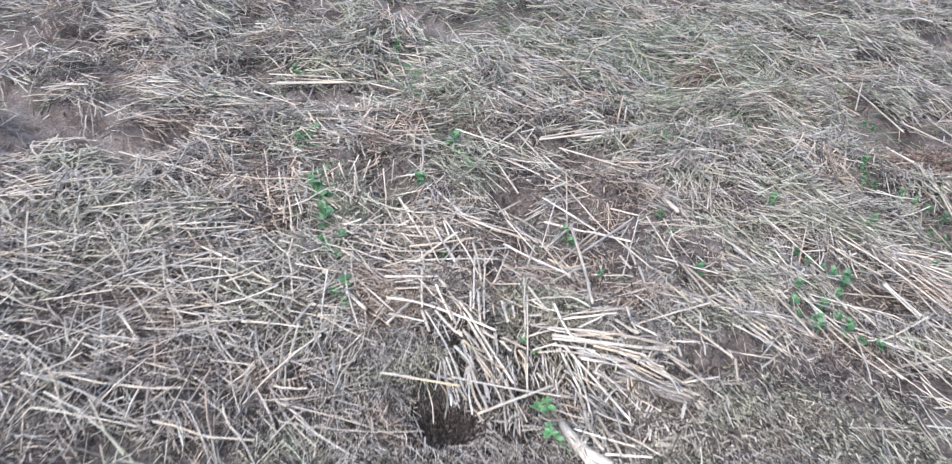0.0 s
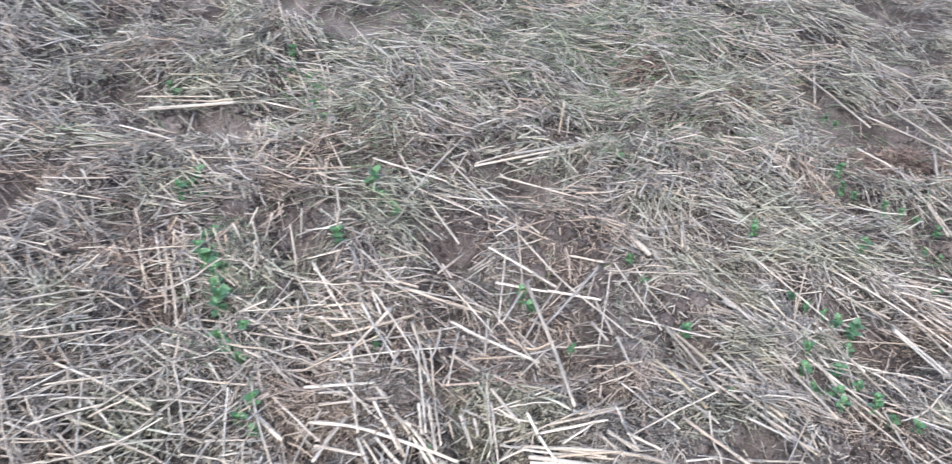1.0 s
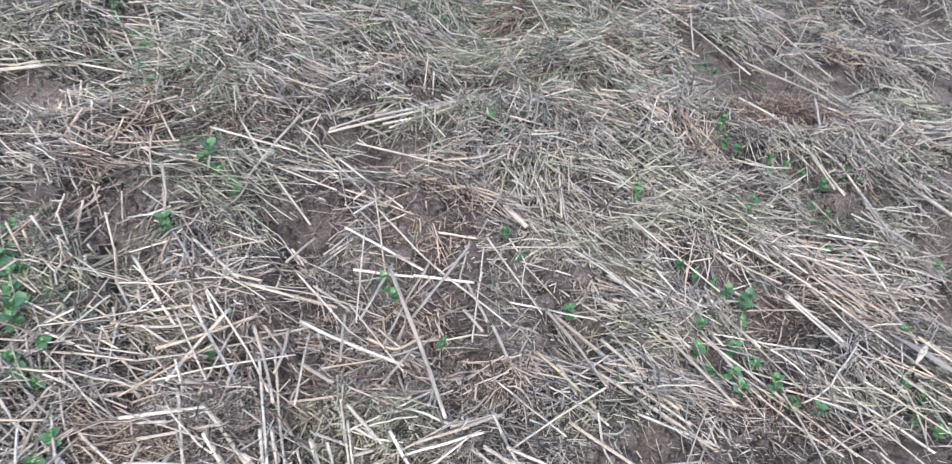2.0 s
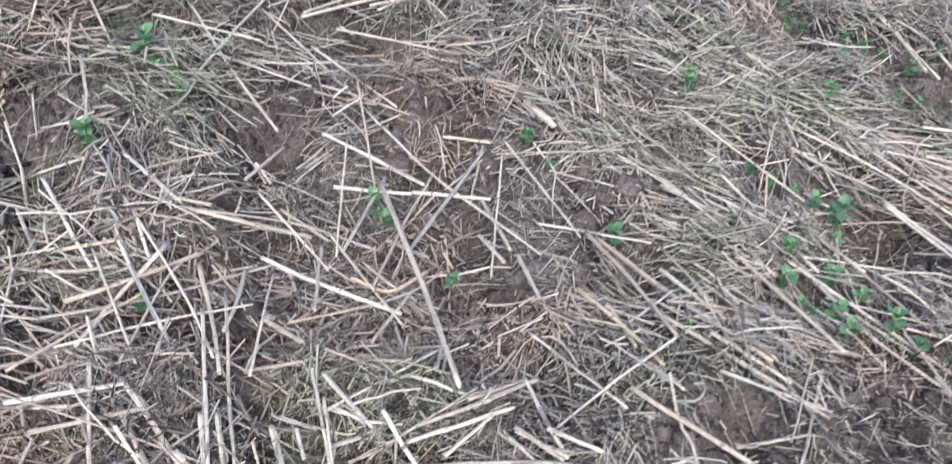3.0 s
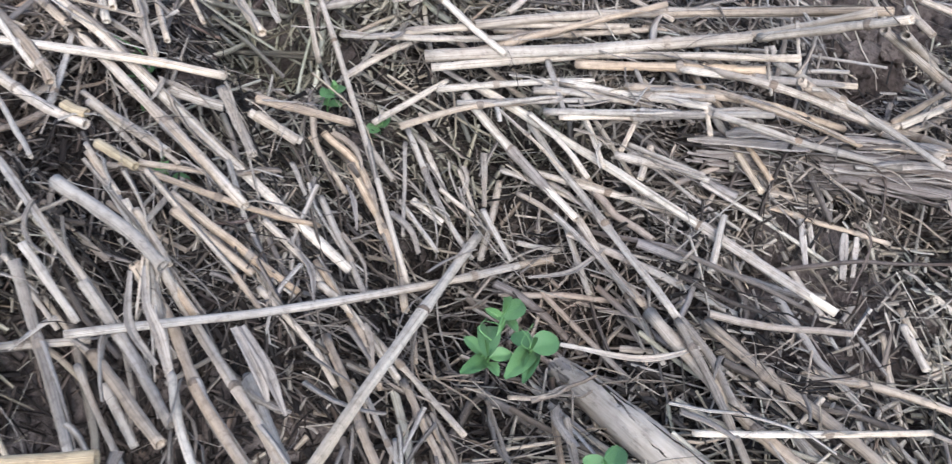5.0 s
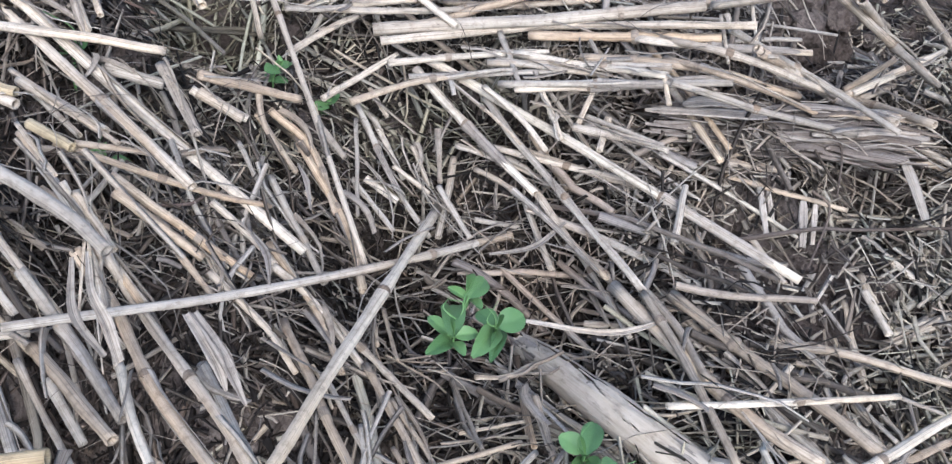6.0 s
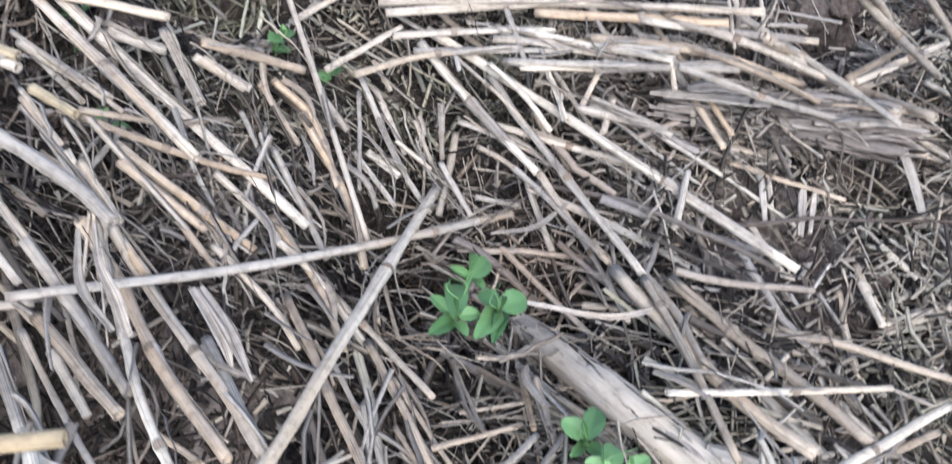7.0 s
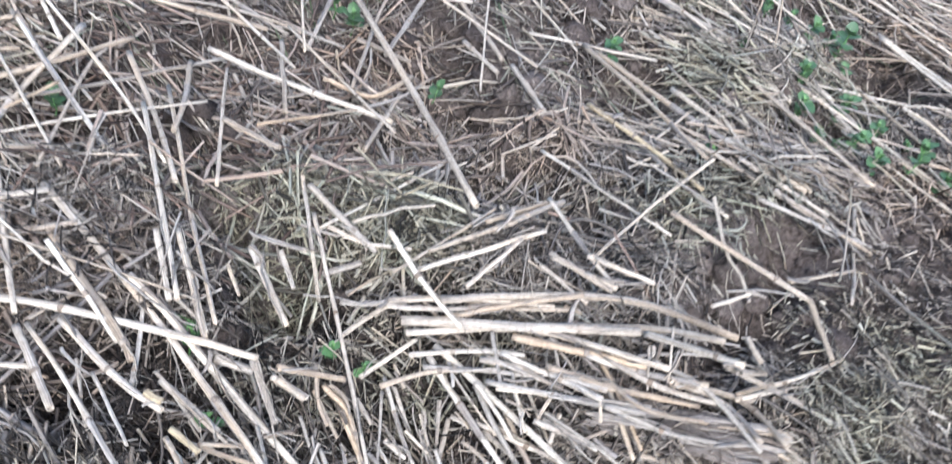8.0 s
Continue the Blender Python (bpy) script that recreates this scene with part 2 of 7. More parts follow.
# dark hollows between the straw: x, y, size, depth
HOLLOWS = [(0.045, 0.985, 0.022, 0.085), (0.062, 0.958, 0.020, 0.080), (0.082, 0.980, 0.014, 0.050), (0.050, 0.948, 0.012, 0.050), (0.060, 1.045, 0.017, 0.055), (0.050, 1.020, 0.020, 0.075), (0.085, 1.020, 0.014, 0.05), (0.108, 0.993, 0.013, 0.04), (0.083, 1.082, 0.014, 0.04), (0.173, 1.049, 0.014, 0.03), (0.16, 0.965, 0.014, 0.03), (0.031, 1.37, 0.024, 0.05), (-0.038, 1.205, 0.022, 0.045), (0.15, 1.195, 0.028, 0.018), (0.445, 1.125, 0.025, 0.04), (0.505, 1.42, 0.025, 0.035), (0.325, 1.385, 0.03, 0.035), (0.385, 1.028, 0.014, 0.03), (0.236, 1.020, 0.011, 0.03), (0.14, 0.975, 0.028, 0.025), (0.10, 1.14, 0.018, 0.03), (0.19, 1.085, 0.012, 0.02), (1.17, 2.02, 0.06, 0.04), (0.021, 1.153, 0.016, 0.035), (0.069, 1.118, 0.012, 0.03), (0.038, 1.179, 0.012, 0.03), (0.071, 1.041, 0.016, 0.05), (0.067, 0.985, 0.018, 0.05), (0.064, 1.010, 0.014, 0.04), (0.084, 0.981, 0.012, 0.04), (0.278, 1.100, 0.010, 0.025), (0.250, 1.127, 0.009, 0.025), (0.399, 1.107, 0.016, 0.03), (0.372, 1.072, 0.013, 0.03)]
HOLLOWS += [(0.04, 1.388, 0.02, 0.085), (0.08, 1.35, 0.017, 0.067), (-0.06, 1.324, 0.017, 0.076), (-0.034, 1.389, 0.019, 0.076), (0.151, 1.209, 0.018, 0.085), (0.336, 1.385, 0.02, 0.076), (0.368, 1.371, 0.015, 0.067), (0.306, 1.278, 0.019, 0.057), (0.35, 1.264, 0.016, 0.057), (0.515, 1.418, 0.023, 0.067), (0.362, 1.222, 0.013, 0.057), (0.642, 1.477, 0.015, 0.057), (-0.092, 1.66, 0.026, 0.057), (-0.077, 1.573, 0.022, 0.057), (0.128, 1.258, 0.013, 0.067), (0.211, 1.304, 0.009, 0.057), (0.501, 1.167, 0.018, 0.057), (0.619, 1.581, 0.016, 0.048), (0.268, 1.536, 0.014, 0.057), (1.093, 1.83, 0.033, 0.057), (1.022, 1.636, 0.023, 0.057), (0.037, 1.59, 0.014, 0.057)]


def dip(x, y):
    z = np.zeros_like(x)
    for cx, cy, size, depth in HOLLOWS:
        z = z + depth * bump_at(x, y, cx, cy, size)
    return 0.08 * np.tanh(z / 0.08)


def shaded_pile(x, y):
    """Where the rotted pile is thinned of pale litter, imitating the shade underneath."""
    return np.clip(1.4 * bump_at(x, y, 0.060, 0.985, 0.036) + 1.2 * bump_at(x, y, 0.062, 1.040, 0.024) + 0.8 * bump_at(x, y, 0.045, 1.15, 0.03), 0, 1)


def cover(x, y):
    """How thickly the straw lies: 0 bare, 1 full."""
    c = np.ones_like(x)
    for cx, cy, size in BARE:
        c = c * (1 - (0.80 if cy < 1.25 else 0.62) * bump_at(x, y, cx, cy, size * 0.9))
    for cx, cy, size, depth in HOLLOWS:
        c = c * (1 - 0.95 * bump_at(x, y, cx, cy, size))
    clumps = 0.56 + 0.2 * np.clip((y - 1.6) / 0.4, 0, 1) + 0.85 * ripple(x, y, 0.16, 21) + 0.45 * ripple(x, y, 0.06, 22)
    field = np.clip((y - 1.24) / 0.1, 0, 1)
    clumps = clumps + field * 0.45 * (clumps - 0.50)
    return np.clip(c * clumps * (1 - 0.93 * shaded_pile(x, y)), 0.004, 1)


def lay(x, y):
    """Main direction in which the straw lies, in degrees, and its spread."""
    swathe = np.clip((x - 0.32 - 0.05 * (y - 1.0)) / 0.12, 0, 1) * np.clip((2.1 - y) / 0.3, 0, 1)
    front = np.clip((0.30 - x) / 0.1, 0, 1) * np.clip((1.17 - y) / 0.05, 0, 1)
    back = np.clip((y - 2.0) / 0.4, 0, 1)
    angle = -66 + 32 * back + (14 + 26 * back) * ripple(x, y, 0.4, 31) + 14 * ripple(x, y, 0.13, 32)
    combed = np.clip((y - 1.24) / 0.1, 0, 1)
    angle = angle + combed * (70 * ripple(x, y, 0.12, 33) + 45 * ripple(x, y, 0.05, 34))
    spread = 78 - 34 * combed * (1 - swathe) - 40 * np.maximum(swathe, 0.85 * front) - 14 * back
    return angle, np.maximum(spread, 20)


# ---- mesh helpers ----
def mesh_of(name, verts, quads, uvs, mat, smooth=True):
    """A mesh from arrays of corners, four-sided faces and one (u, v) a corner."""
    me = bpy.data.meshes.new(name)
    verts, quads = np.asarray(verts, np.float32).reshape(-1, 3), np.asarray(quads, np.int32).reshape(-1, 4)
    me.vertices.add(len(verts))
    me.vertices.foreach_set("co", verts.ravel())
    me.loops.add(quads.size)
    me.loops.foreach_set("vertex_index", quads.ravel())
    me.polygons.add(len(quads))
    me.polygons.foreach_set("loop_start", np.arange(0, quads.size, 4, dtype=np.int32))
    me.polygons.foreach_set("use_smooth", np.full(len(quads), smooth))
    layer = me.uv_layers.new(name="UVMap")
    layer.data.foreach_set("uv", np.asarray(uvs, np.float32).reshape(-1, 2)[quads.ravel()].ravel())
    me.materials.append(mat)
    me.update(calc_edges=True)
    me.validate()
    return me


def tubes(a, b, mid, r0, r1, sides, steps, flat=1.0):
    """Many bent stems from a to b (n x 3), mid their sideways bow (n x 3), as corners, faces and uvs."""
    n = len(a)
    t = np.linspace(0, 1, steps + 1)[None, :, None]
    line = a[:, None] * (1 - t) + b[:, None] * t + mid[:, None] * (4 * t * (1 - t))
    d = b - a
    length = np.linalg.norm(d, axis=1, keepdims=True) + 1e-9
    if steps > 1:
        kink = rng.normal(0, 0.022, (n, steps - 1, 3)) * (rng.uniform(0, 1, (n, 1, 1)) ** 2 * 1.3) * length[:, None]
        line[:, 1:-1] += kink * np.array([1.0, 1.0, 0.6])
    d = d / length
    u = np.cross(d, np.array([0.0, 0.0, 1.0]))
    u = u / (np.linalg.norm(u, axis=1, keepdims=True) + 1e-9)
    v = np.cross(u, d)
    roll = rng.normal(0, 0.55, (n, 1)) if flat != 1.0 else np.zeros((n, 1))
    u, v = u * np.cos(roll) + v * np.sin(roll), v * np.cos(roll) - u * np.sin(roll)
    turn = np.linspace(0, 2 * np.pi, sides, endpoint=False)
    r = (r0[:, None] * (1 - t[..., 0]) + r1[:, None] * t[..., 0])[:, :, None, None]
    ring = u[:, None, None] * np.cos(turn)[None, None, :, None] + flat * v[:, None, None] * np.sin(turn)[None, None, :, None]
    verts = line[:, :, None] + r * ring
    s, k = np.meshgrid(np.arange(steps), np.arange(sides), indexing="ij")
    k2 = (k + 1) % sides
    face = np.stack([s * sides + k, s * sides + k2, (s + 1) * sides + k2, (s + 1) * sides + k], -1).reshape(-1, 4)
    quads = (np.arange(n)[:, None, None] * ((steps + 1) * sides) + face[None]).reshape(-1, 4)
    uu = np.broadcast_to((t[..., 0] * length)[:, :, None], (n, steps + 1, sides)) + rng.uniform(0, 9, (n, 1, 1))
    vv = np.broadcast_to(np.abs(turn - np.pi)[None, None] * 0.002, (n, steps + 1, sides))
    return verts.reshape(-1, 3), quads, np.stack([uu, vv], -1).reshape(-1, 2)


def joined(name, batches, mat, label, category):
    verts, quads, uvs, base = [], [], [], 0
    for v, q, w in batches:
        verts.append(v)
        quads.append(q + base)
        uvs.append(w)
        base += len(v)
    ob = new(name, mesh_of(name, np.concatenate(verts), np.concatenate(quads), np.concatenate(uvs), mat))
    return tagged(ob, label, category, kind="stuff")


def sow(count, x0, x1, y0, y1, keep=None):
    """Random places in a stretch of the field, thinned where the straw lies thin."""
    x, y = rng.uniform(x0, x1, count), rng.uniform(y0, y1, count)
    if keep is not None:
        on = rng.uniform(0, 1, count) < keep(x, y)
        x, y = x[on], y[on]
    return x, y


def strewn(x, y, length, radius, sides, steps, low, high, sag=0.04, spread=1.0, flat=1.0, taper=0.8, tilt=0.09, along=None, shred=None):
    """Stems lying on the litter about the places x, y."""
    n = len(x)
    main, wide = lay(x, y)
    angle = np.radians(main + rng.normal(0, 1, n) * wide * spread) if along is None else along
    ll = length[0] + (length[1] - length[0]) * rng.uniform(0, 1, n) ** 1.6
    dx, dy = np.cos(angle) * ll / 2, np.sin(angle) * ll / 2
    rest = rng.uniform(low, high, n) * (1 + np.clip((y - 1.25) / 0.1, 0, 1) * np.where(y < 1.75, 0.8 * cover(x, y) - 0.62, 1.1 * cover(x, y) - 0.55))
    tip = rng.normal(0, tilt, n) * ll
    a = np.stack([x - dx, y - dy, soil(x - dx, y - dy) * 0.5 + soil(x, y) * 0.5 + rest - tip], -1)
    b = np.stack([x + dx, y + dy, soil(x + dx, y + dy) * 0.5 + soil(x, y) * 0.5 + rest + tip], -1)
    mid = rng.normal(0, sag, (n, 3)) * ll[:, None] * np.array([1.0, 1.0, 0.5])
    r = radius[0] + (radius[1] - radius[0]) * rng.uniform(0, 1, n) ** 1.5
    end = r * (taper if shred is None else rng.uniform(shred, 1.0, n))
    return tubes(a, b, mid, r, end, sides, steps, flat)


def locks(count, x0, x1, y0, y1, each, length, radius, low, high, sides=4, steps=4):
    """Tufts of straw that lie side by side, slightly fanned, as they fell together."""
    cx, cy = sow(count, x0, x1, y0, y1, cover)
    main, wide = lay(cx, cy)
    turn = np.radians(main + rng.normal(0, 1, len(cx)) * wide * 0.9)
    size = rng.integers(each[0], each[1], len(cx))
    which = np.repeat(np.arange(len(cx)), size)
    n = len(which)
    width = rng.uniform(0.008, 0.03, len(cx))[which]
    across, ahead = rng.normal(0, 1, n) * width, rng.normal(0, 0.03, n)
    ca, sa = np.cos(turn)[which], np.sin(turn)[which]
    x, y = cx[which] - sa * across + ca * ahead, cy[which] + ca * across + sa * ahead
    along = turn[which] + rng.normal(0, 0.16, n) + across * 4
    return strewn(x, y, length, radius, sides, steps, low, high, sag=0.035, along=along, tilt=0.07)


# ---- ground: one sheet to the horizon ----
def spaced(lo, hi, step, reach):
    inner = np.arange(lo, hi, step)
    grow, d, out = [], step, 0.0
    while out < reach:
        d *= 1.13
        out += d
        grow.append(out)
    grow = np.array(grow)
    return np.concatenate([lo - grow[::-1], inner, inner[-1] + grow])


gx, gy = spaced(-0.25, 0.90, 0.0048, 400.0), spaced(0.84, 1.85, 0.0048, 400.0)
GX, GY = np.meshgrid(gx, gy, indexing="ij")
GZ = soil(GX, GY)
nx, ny = GX.shape
ii, jj = np.meshgrid(np.arange(nx - 1), np.arange(ny - 1), indexing="ij")
sheet = np.stack([ii * ny + jj, (ii + 1) * ny + jj, (ii + 1) * ny + jj + 1, ii * ny + jj + 1], -1)
ground = new("ground", mesh_of("ground", np.stack([GX, GY, GZ], -1), sheet, np.stack([GX, GY], -1), SOIL))
tagged(ground, "brown crumbly field soil under straw litter", "ground", kind="structure")

# ---- loose litter ----
def thick(x, y):
    c = np.where(y < 1.25, 0.32 + 0.68 * cover(x, y), 0.28 + 0.72 * cover(x, y))
    for cx, cy, size in BARE:
        c = c * (1 - (0.5 if cy < 1.13 else 0.45) * bump_at(x, y, cx, cy, size * 0.9))
    for cx, cy, size, depth in HOLLOWS:
        c = c * (1 - (0.85 if depth > 0.045 else 0.45) * bump_at(x, y, cx, cy, size))
    return c * (1 - 0.96 * shaded_pile(x, y))


litter = []
x, y = sow(2300, -0.15, 0.75, 0.80, 1.22, cover)
litter.append(strewn(x, y, (0.015, 0.09), (0.0006, 0.0016), 6, 4, 0.004, 0.022))
x, y = sow(2600, 0.10, 0.50, 0.92, 1.20, thick)
litter.append(strewn(x, y, (0.008, 0.034), (0.0004, 0.0011), 4, 2, 0.004, 0.019, sag=0.08, spread=1.3, flat=0.5, tilt=0.16))
x, y = sow(2600, -0.15, 0.85, 1.18, 1.6, cover)
litter.append(strewn(x, y, (0.012, 0.08), (0.0006, 0.0015), 5, 4, 0.004, 0.022))
x, y = sow(14000, -0.8, 1.6, 1.30, 2.7, lambda x, y: cover(x, y) ** 1.5)
litter.append(strewn(x, y, (0.012, 0.055), (0.0007, 0.0019), 4, 1, 0.006, 0.034, spread=1.3, flat=0.7, tilt=0.16))
x, y = sow(4800, -1.0, 1.7, 1.50, 2.3, cover)
litter.append(strewn(x, y, (0.015, 0.12), (0.0007, 0.0018), 4, 3, 0.008, 0.034, sag=0.05, tilt=0.15))
x, y = sow(1700, -0.75, -0.1, 0.80, 1.6, cover)
litter.append(strewn(x, y, (0.03, 0.18), (0.0007, 0.0017), 4, 3, 0.010, 0.034))
x, y = sow(1500, 0.7, 1.2, 0.95, 1.6, cover)
litter.append(strewn(x, y, (0.02, 0.13), (0.0007, 0.0017), 4, 3, 0.010, 0.034))
x, y = sow(14000, -1.5, 2.8, 2.25, 3.9, cover)
litter.append(strewn(x, y, (0.02, 0.11), (0.0008, 0.0021), 3, 2, 0.012, 0.055, sag=0.08, tilt=0.18, spread=1.0))
x, y = sow(20000, -5.0, 6.5, -2.5, 7.0, lambda x, y: 0.9 * cover(x, y) * ~((x > -1.5) & (x < 2.8) & (y > 2.25) & (y < 3.9)) * ~((x > -1.0) & (x < 1.7) & (y > 1.5) & (y < 2.3)) * ~((x > -0.75) & (x < 1.2) & (y > 0.8) & (y < 1.6)))
litter.append(strewn(x, y, (0.08, 0.32), (0.0014, 0.0024), 3, 1, 0.012, 0.036))
litter.append(locks(45, -0.15, 0.85, 1.15, 1.55, (4, 10), (0.04, 0.13), (0.0008, 0.0016), 0.012, 0.025))
x, y = sow(5500, -0.5, 1.15, 1.22, 1.80, lambda x, y: 1.2 * cover(x, y) ** 2)
litter.append(strewn(x, y, (0.02, 0.10), (0.0004, 0.0011), 3, 2, 0.010, 0.030, sag=0.06, tilt=0.08, spread=1.2))
litter.append(locks(190, 0.42, 1.10, 1.15, 1.75, (4, 9), (0.07, 0.20), (0.0007, 0.0014), 0.014, 0.030))
litter.append(locks(420, -1.1, 1.8, 1.45, 2.4, (7, 20), (0.03, 0.11), (0.0008, 0.0018), 0.014, 0.042))
litter.append(locks(560, -1.4, 2.8, 2.3, 3.9, (6, 18), (0.04, 0.12), (0.0010, 0.0022), 0.024, 0.056, 3, 2))
pile = []
x, y = sow(14, -0.03, 0.16, 0.92, 1.12)
pile.append(strewn(x, y, (0.04, 0.11), (0.0010, 0.0021), 8, 5, 0.004, 0.016, sag=0.03, tilt=0.10, along=np.radians(-76 + rng.normal(0, 17, len(x)))))
x, y = sow(40, 0.20, 0.30, 0.92, 1.08)
pile.append(strewn(x, y, (0.04, 0.11), (0.0009, 0.0020), 8, 5, 0.006, 0.022, sag=0.03, tilt=0.08, along=np.radians(-52 + rng.normal(0, 14, len(x)))))
x, y = sow(900, 0.42, 0.80, 1.25, 1.75, lambda x, y: 0.1 + 0.9 * cover(x, y))
pile.append(strewn(x, y, (0.02, 0.10), (0.0007, 0.0016), 6, 4, 0.012, 0.028, sag=0.05, tilt=0.1, spread=0.8))
x, y = sow(700, 0.15, 0.66, 1.24, 1.64)
pile.append(strewn(x, y, (0.02, 0.10), (0.0006, 0.0014), 6, 3, 0.012, 0.030, sag=0.05, tilt=0.08, spread=1.2))
x, y = sow(5000, 0.12, 0.70, 1.20, 1.66)
pile.append(strewn(x, y, (0.006, 0.030), (0.0004, 0.0012), 3, 1, 0.008, 0.022, sag=0.05, tilt=0.15, spread=1.6, flat=0.4))
x, y = sow(420, 0.12, 0.36, 1.19, 1.42, lambda x, y: 0.5 + 0.5 * cover(x, y))
pile.append(strewn(x, y, (0.02, 0.10), (0.0008, 0.0018), 6, 4, 0.010, 0.024, sag=0.06, tilt=0.12))
litter += pile
joined("straw_litter", litter, LITTER, "dry pale and grey straw lying loose over the field soil", "straw litter")
heap = []
x, y = sow(800, -0.22, 0.34, 1.22, 1.60, lambda x, y: np.clip(1.35 - np.hypot((x - 0.08) / 0.22, (y - 1.40) / 0.16), 0, 1))
heap.append(strewn(x, y, (0.025, 0.10), (0.0009, 0.0018), 6, 2, 0.008, 0.030, sag=0.03, tilt=0.16, spread=1.4))
x, y = sow(1300, -0.15, 0.36, 1.27, 1.62, lambda x, y: (0.35 + 0.65 * cover(x, y)) * (1 - bump_at(x, y, 0.13, 1.32, 0.05)) * np.clip(1.5 - np.hypot((x - 0.12) / 0.17, (y - 1.43) / 0.12), 0, 1))
heap.append(strewn(x, y, (0.02, 0.10), (0.0008, 0.0018), 6, 4, 0.010, 0.028, sag=0.05, tilt=0.14, spread=1.1))
joined("heap_straws", heap, HEAP, "tan and pinkish brown straw stubs in a loose heap", "straw litter")


chaff = []
x, y = sow(52000, -0.12, 0.75, 0.82, 1.30, thick)
chaff.append(strewn(x, y, (0.004, 0.024), (0.0005, 0.0017), 3, 1, 0.000, 0.015, sag=0.12, spread=1.4, flat=0.2, tilt=0.22, shred=0.3))
x, y = sow(22000, -0.10, 0.65, 0.84, 1.25, thick)
chaff.append(strewn(x, y, (0.002, 0.009), (0.0004, 0.0012), 3, 1, 0.000, 0.012, spread=1.6, flat=0.25, tilt=0.3, shred=0.3))
x, y = sow(21000, -0.12, 0.75, 0.82, 1.30, lambda x, y: thick(x, y) * (1 - 0.6 * np.clip((x - 0.27) / 0.05, 0, 1)))
chaff.append(strewn(x, y, (0.012, 0.055), (0.0003, 0.0010), 3, 3, 0.006, 0.023, sag=0.12, spread=0.8, flat=0.35, tilt=0.16, shred=0.3))
x, y = sow(13000, -0.7, -0.1, 0.8, 1.5, thick)
chaff.append(strewn(x, y, (0.010, 0.06), (0.0005, 0.0014), 3, 1, 0.000, 0.020, spread=1.3, flat=0.5, tilt=0.22))
x, y = sow(6000, 0.7, 1.15, 0.95, 1.5, thick)
chaff.append(strewn(x, y, (0.010, 0.06), (0.0005, 0.0014), 3, 1, 0.000, 0.020, spread=1.3, flat=0.5, tilt=0.22))
x, y = sow(20000, -0.3, 1.0, 1.22, 1.65, thick)
chaff.append(strewn(x, y, (0.012, 0.050), (0.0003, 0.0011), 3, 2, 0.006, 0.024, sag=0.12, spread=1.0, flat=0.35, tilt=0.2, shred=0.3))
x, y = sow(16000, 0.12, 0.36, 1.20, 1.42, lambda x, y: 0.3 + 0.7 * thick(x, y))
chaff.append(strewn(x, y, (0.004, 0.035), (0.0004, 0.0018), 3, 1, 0.002, 0.016, sag=0.10, spread=1.4, flat=0.2, tilt=0.25, shred=0.2))
x, y = sow(11000, 0.26, 0.62, 0.88, 1.14, lambda x, y: 0.25 + 0.75 * thick(x, y))
chaff.append(strewn(x, y, (0.003, 0.015), (0.0005, 0.0016), 3, 1, 0.004, 0.017, sag=0.10, spread=1.7, flat=0.2, tilt=0.2, shred=0.3))
joined("chaff", chaff, CHAFF, "short broken straw bits and chaff strewn on soil", "chaff")

under = []
x, y = sow(64000, -1.0, 1.7, 1.25, 2.3, thick)
under.append(strewn(x, y, (0.005, 0.040), (0.0003, 0.0017), 3, 1, 0.000, 0.018, sag=0.08, spread=1.4, flat=0.35, tilt=0.3, shred=0.2))
x, y = sow(26000, -1.4, 2.8, 2.25, 3.8, thick)
under.append(strewn(x, y, (0.012, 0.06), (0.0007, 0.0017), 3, 1, 0.004, 0.030, sag=0.08, spread=1.3, flat=0.5, tilt=0.2))
joined("old_litter", under, UNDER, "dull brown rotted straw bits under the fresh litter", "straw litter")

fibres = []
x, y = sow(4500, -0.10, 0.72, 0.82, 1.30, thick)
fibres.append(strewn(x, y, (0.010, 0.05), (0.00015, 0.0004), 3, 3, 0.004, 0.020, sag=0.22, spread=0.9, taper=0.4, tilt=0.2))
x, y = sow(7000, -0.7, 1.3, 1.25, 2.2, thick)
fibres.append(strewn(x, y, (0.02, 0.09), (0.0003, 0.0007), 3, 2, 0.006, 0.026, sag=0.16, spread=1.0, taper=0.4, tilt=0.2))
joined("root_fibres", fibres, FIBRE, "thin grey tangled roots and fibres among straw", "fibres")

blades = []
x, y = sow(1500, -0.10, 0.72, 0.82, 1.30, cover)
blades.append(strewn(x, y, (0.015, 0.08), (0.0009, 0.0024), 4, 6, 0.006, 0.020, sag=0.14, flat=0.16, taper=0.4, tilt=0.15))
x, y = sow(7500, -0.9, 1.7, 1.25, 2.6, cover)
blades.append(strewn(x, y, (0.02, 0.10), (0.0010, 0.0034), 3, 3, 0.006, 0.026, sag=0.14, flat=0.14, taper=0.5, tilt=0.2, shred=0.1))
x, y = sow(3800, -1.3, 2.7, 2.4, 3.8, cover)
blades.append(strewn(x, y, (0.03, 0.12), (0.0014, 0.0042), 4, 2, 0.010, 0.036, sag=0.12, flat=0.14, tilt=0.2, shred=0.1))
x, y = sow(5200, -0.10, 0.72, 0.82, 1.35, thick)
blades.append(strewn(x, y, (0.004, 0.020), (0.0009, 0.0019), 3, 2, 0.002, 0.016, sag=0.10, spread=1.5, flat=0.12, tilt=0.3, shred=0.05))
joined("dry_leaf_blades", blades, BLADE, "withered grey leaf blades curled among the straw", "dry leaves")

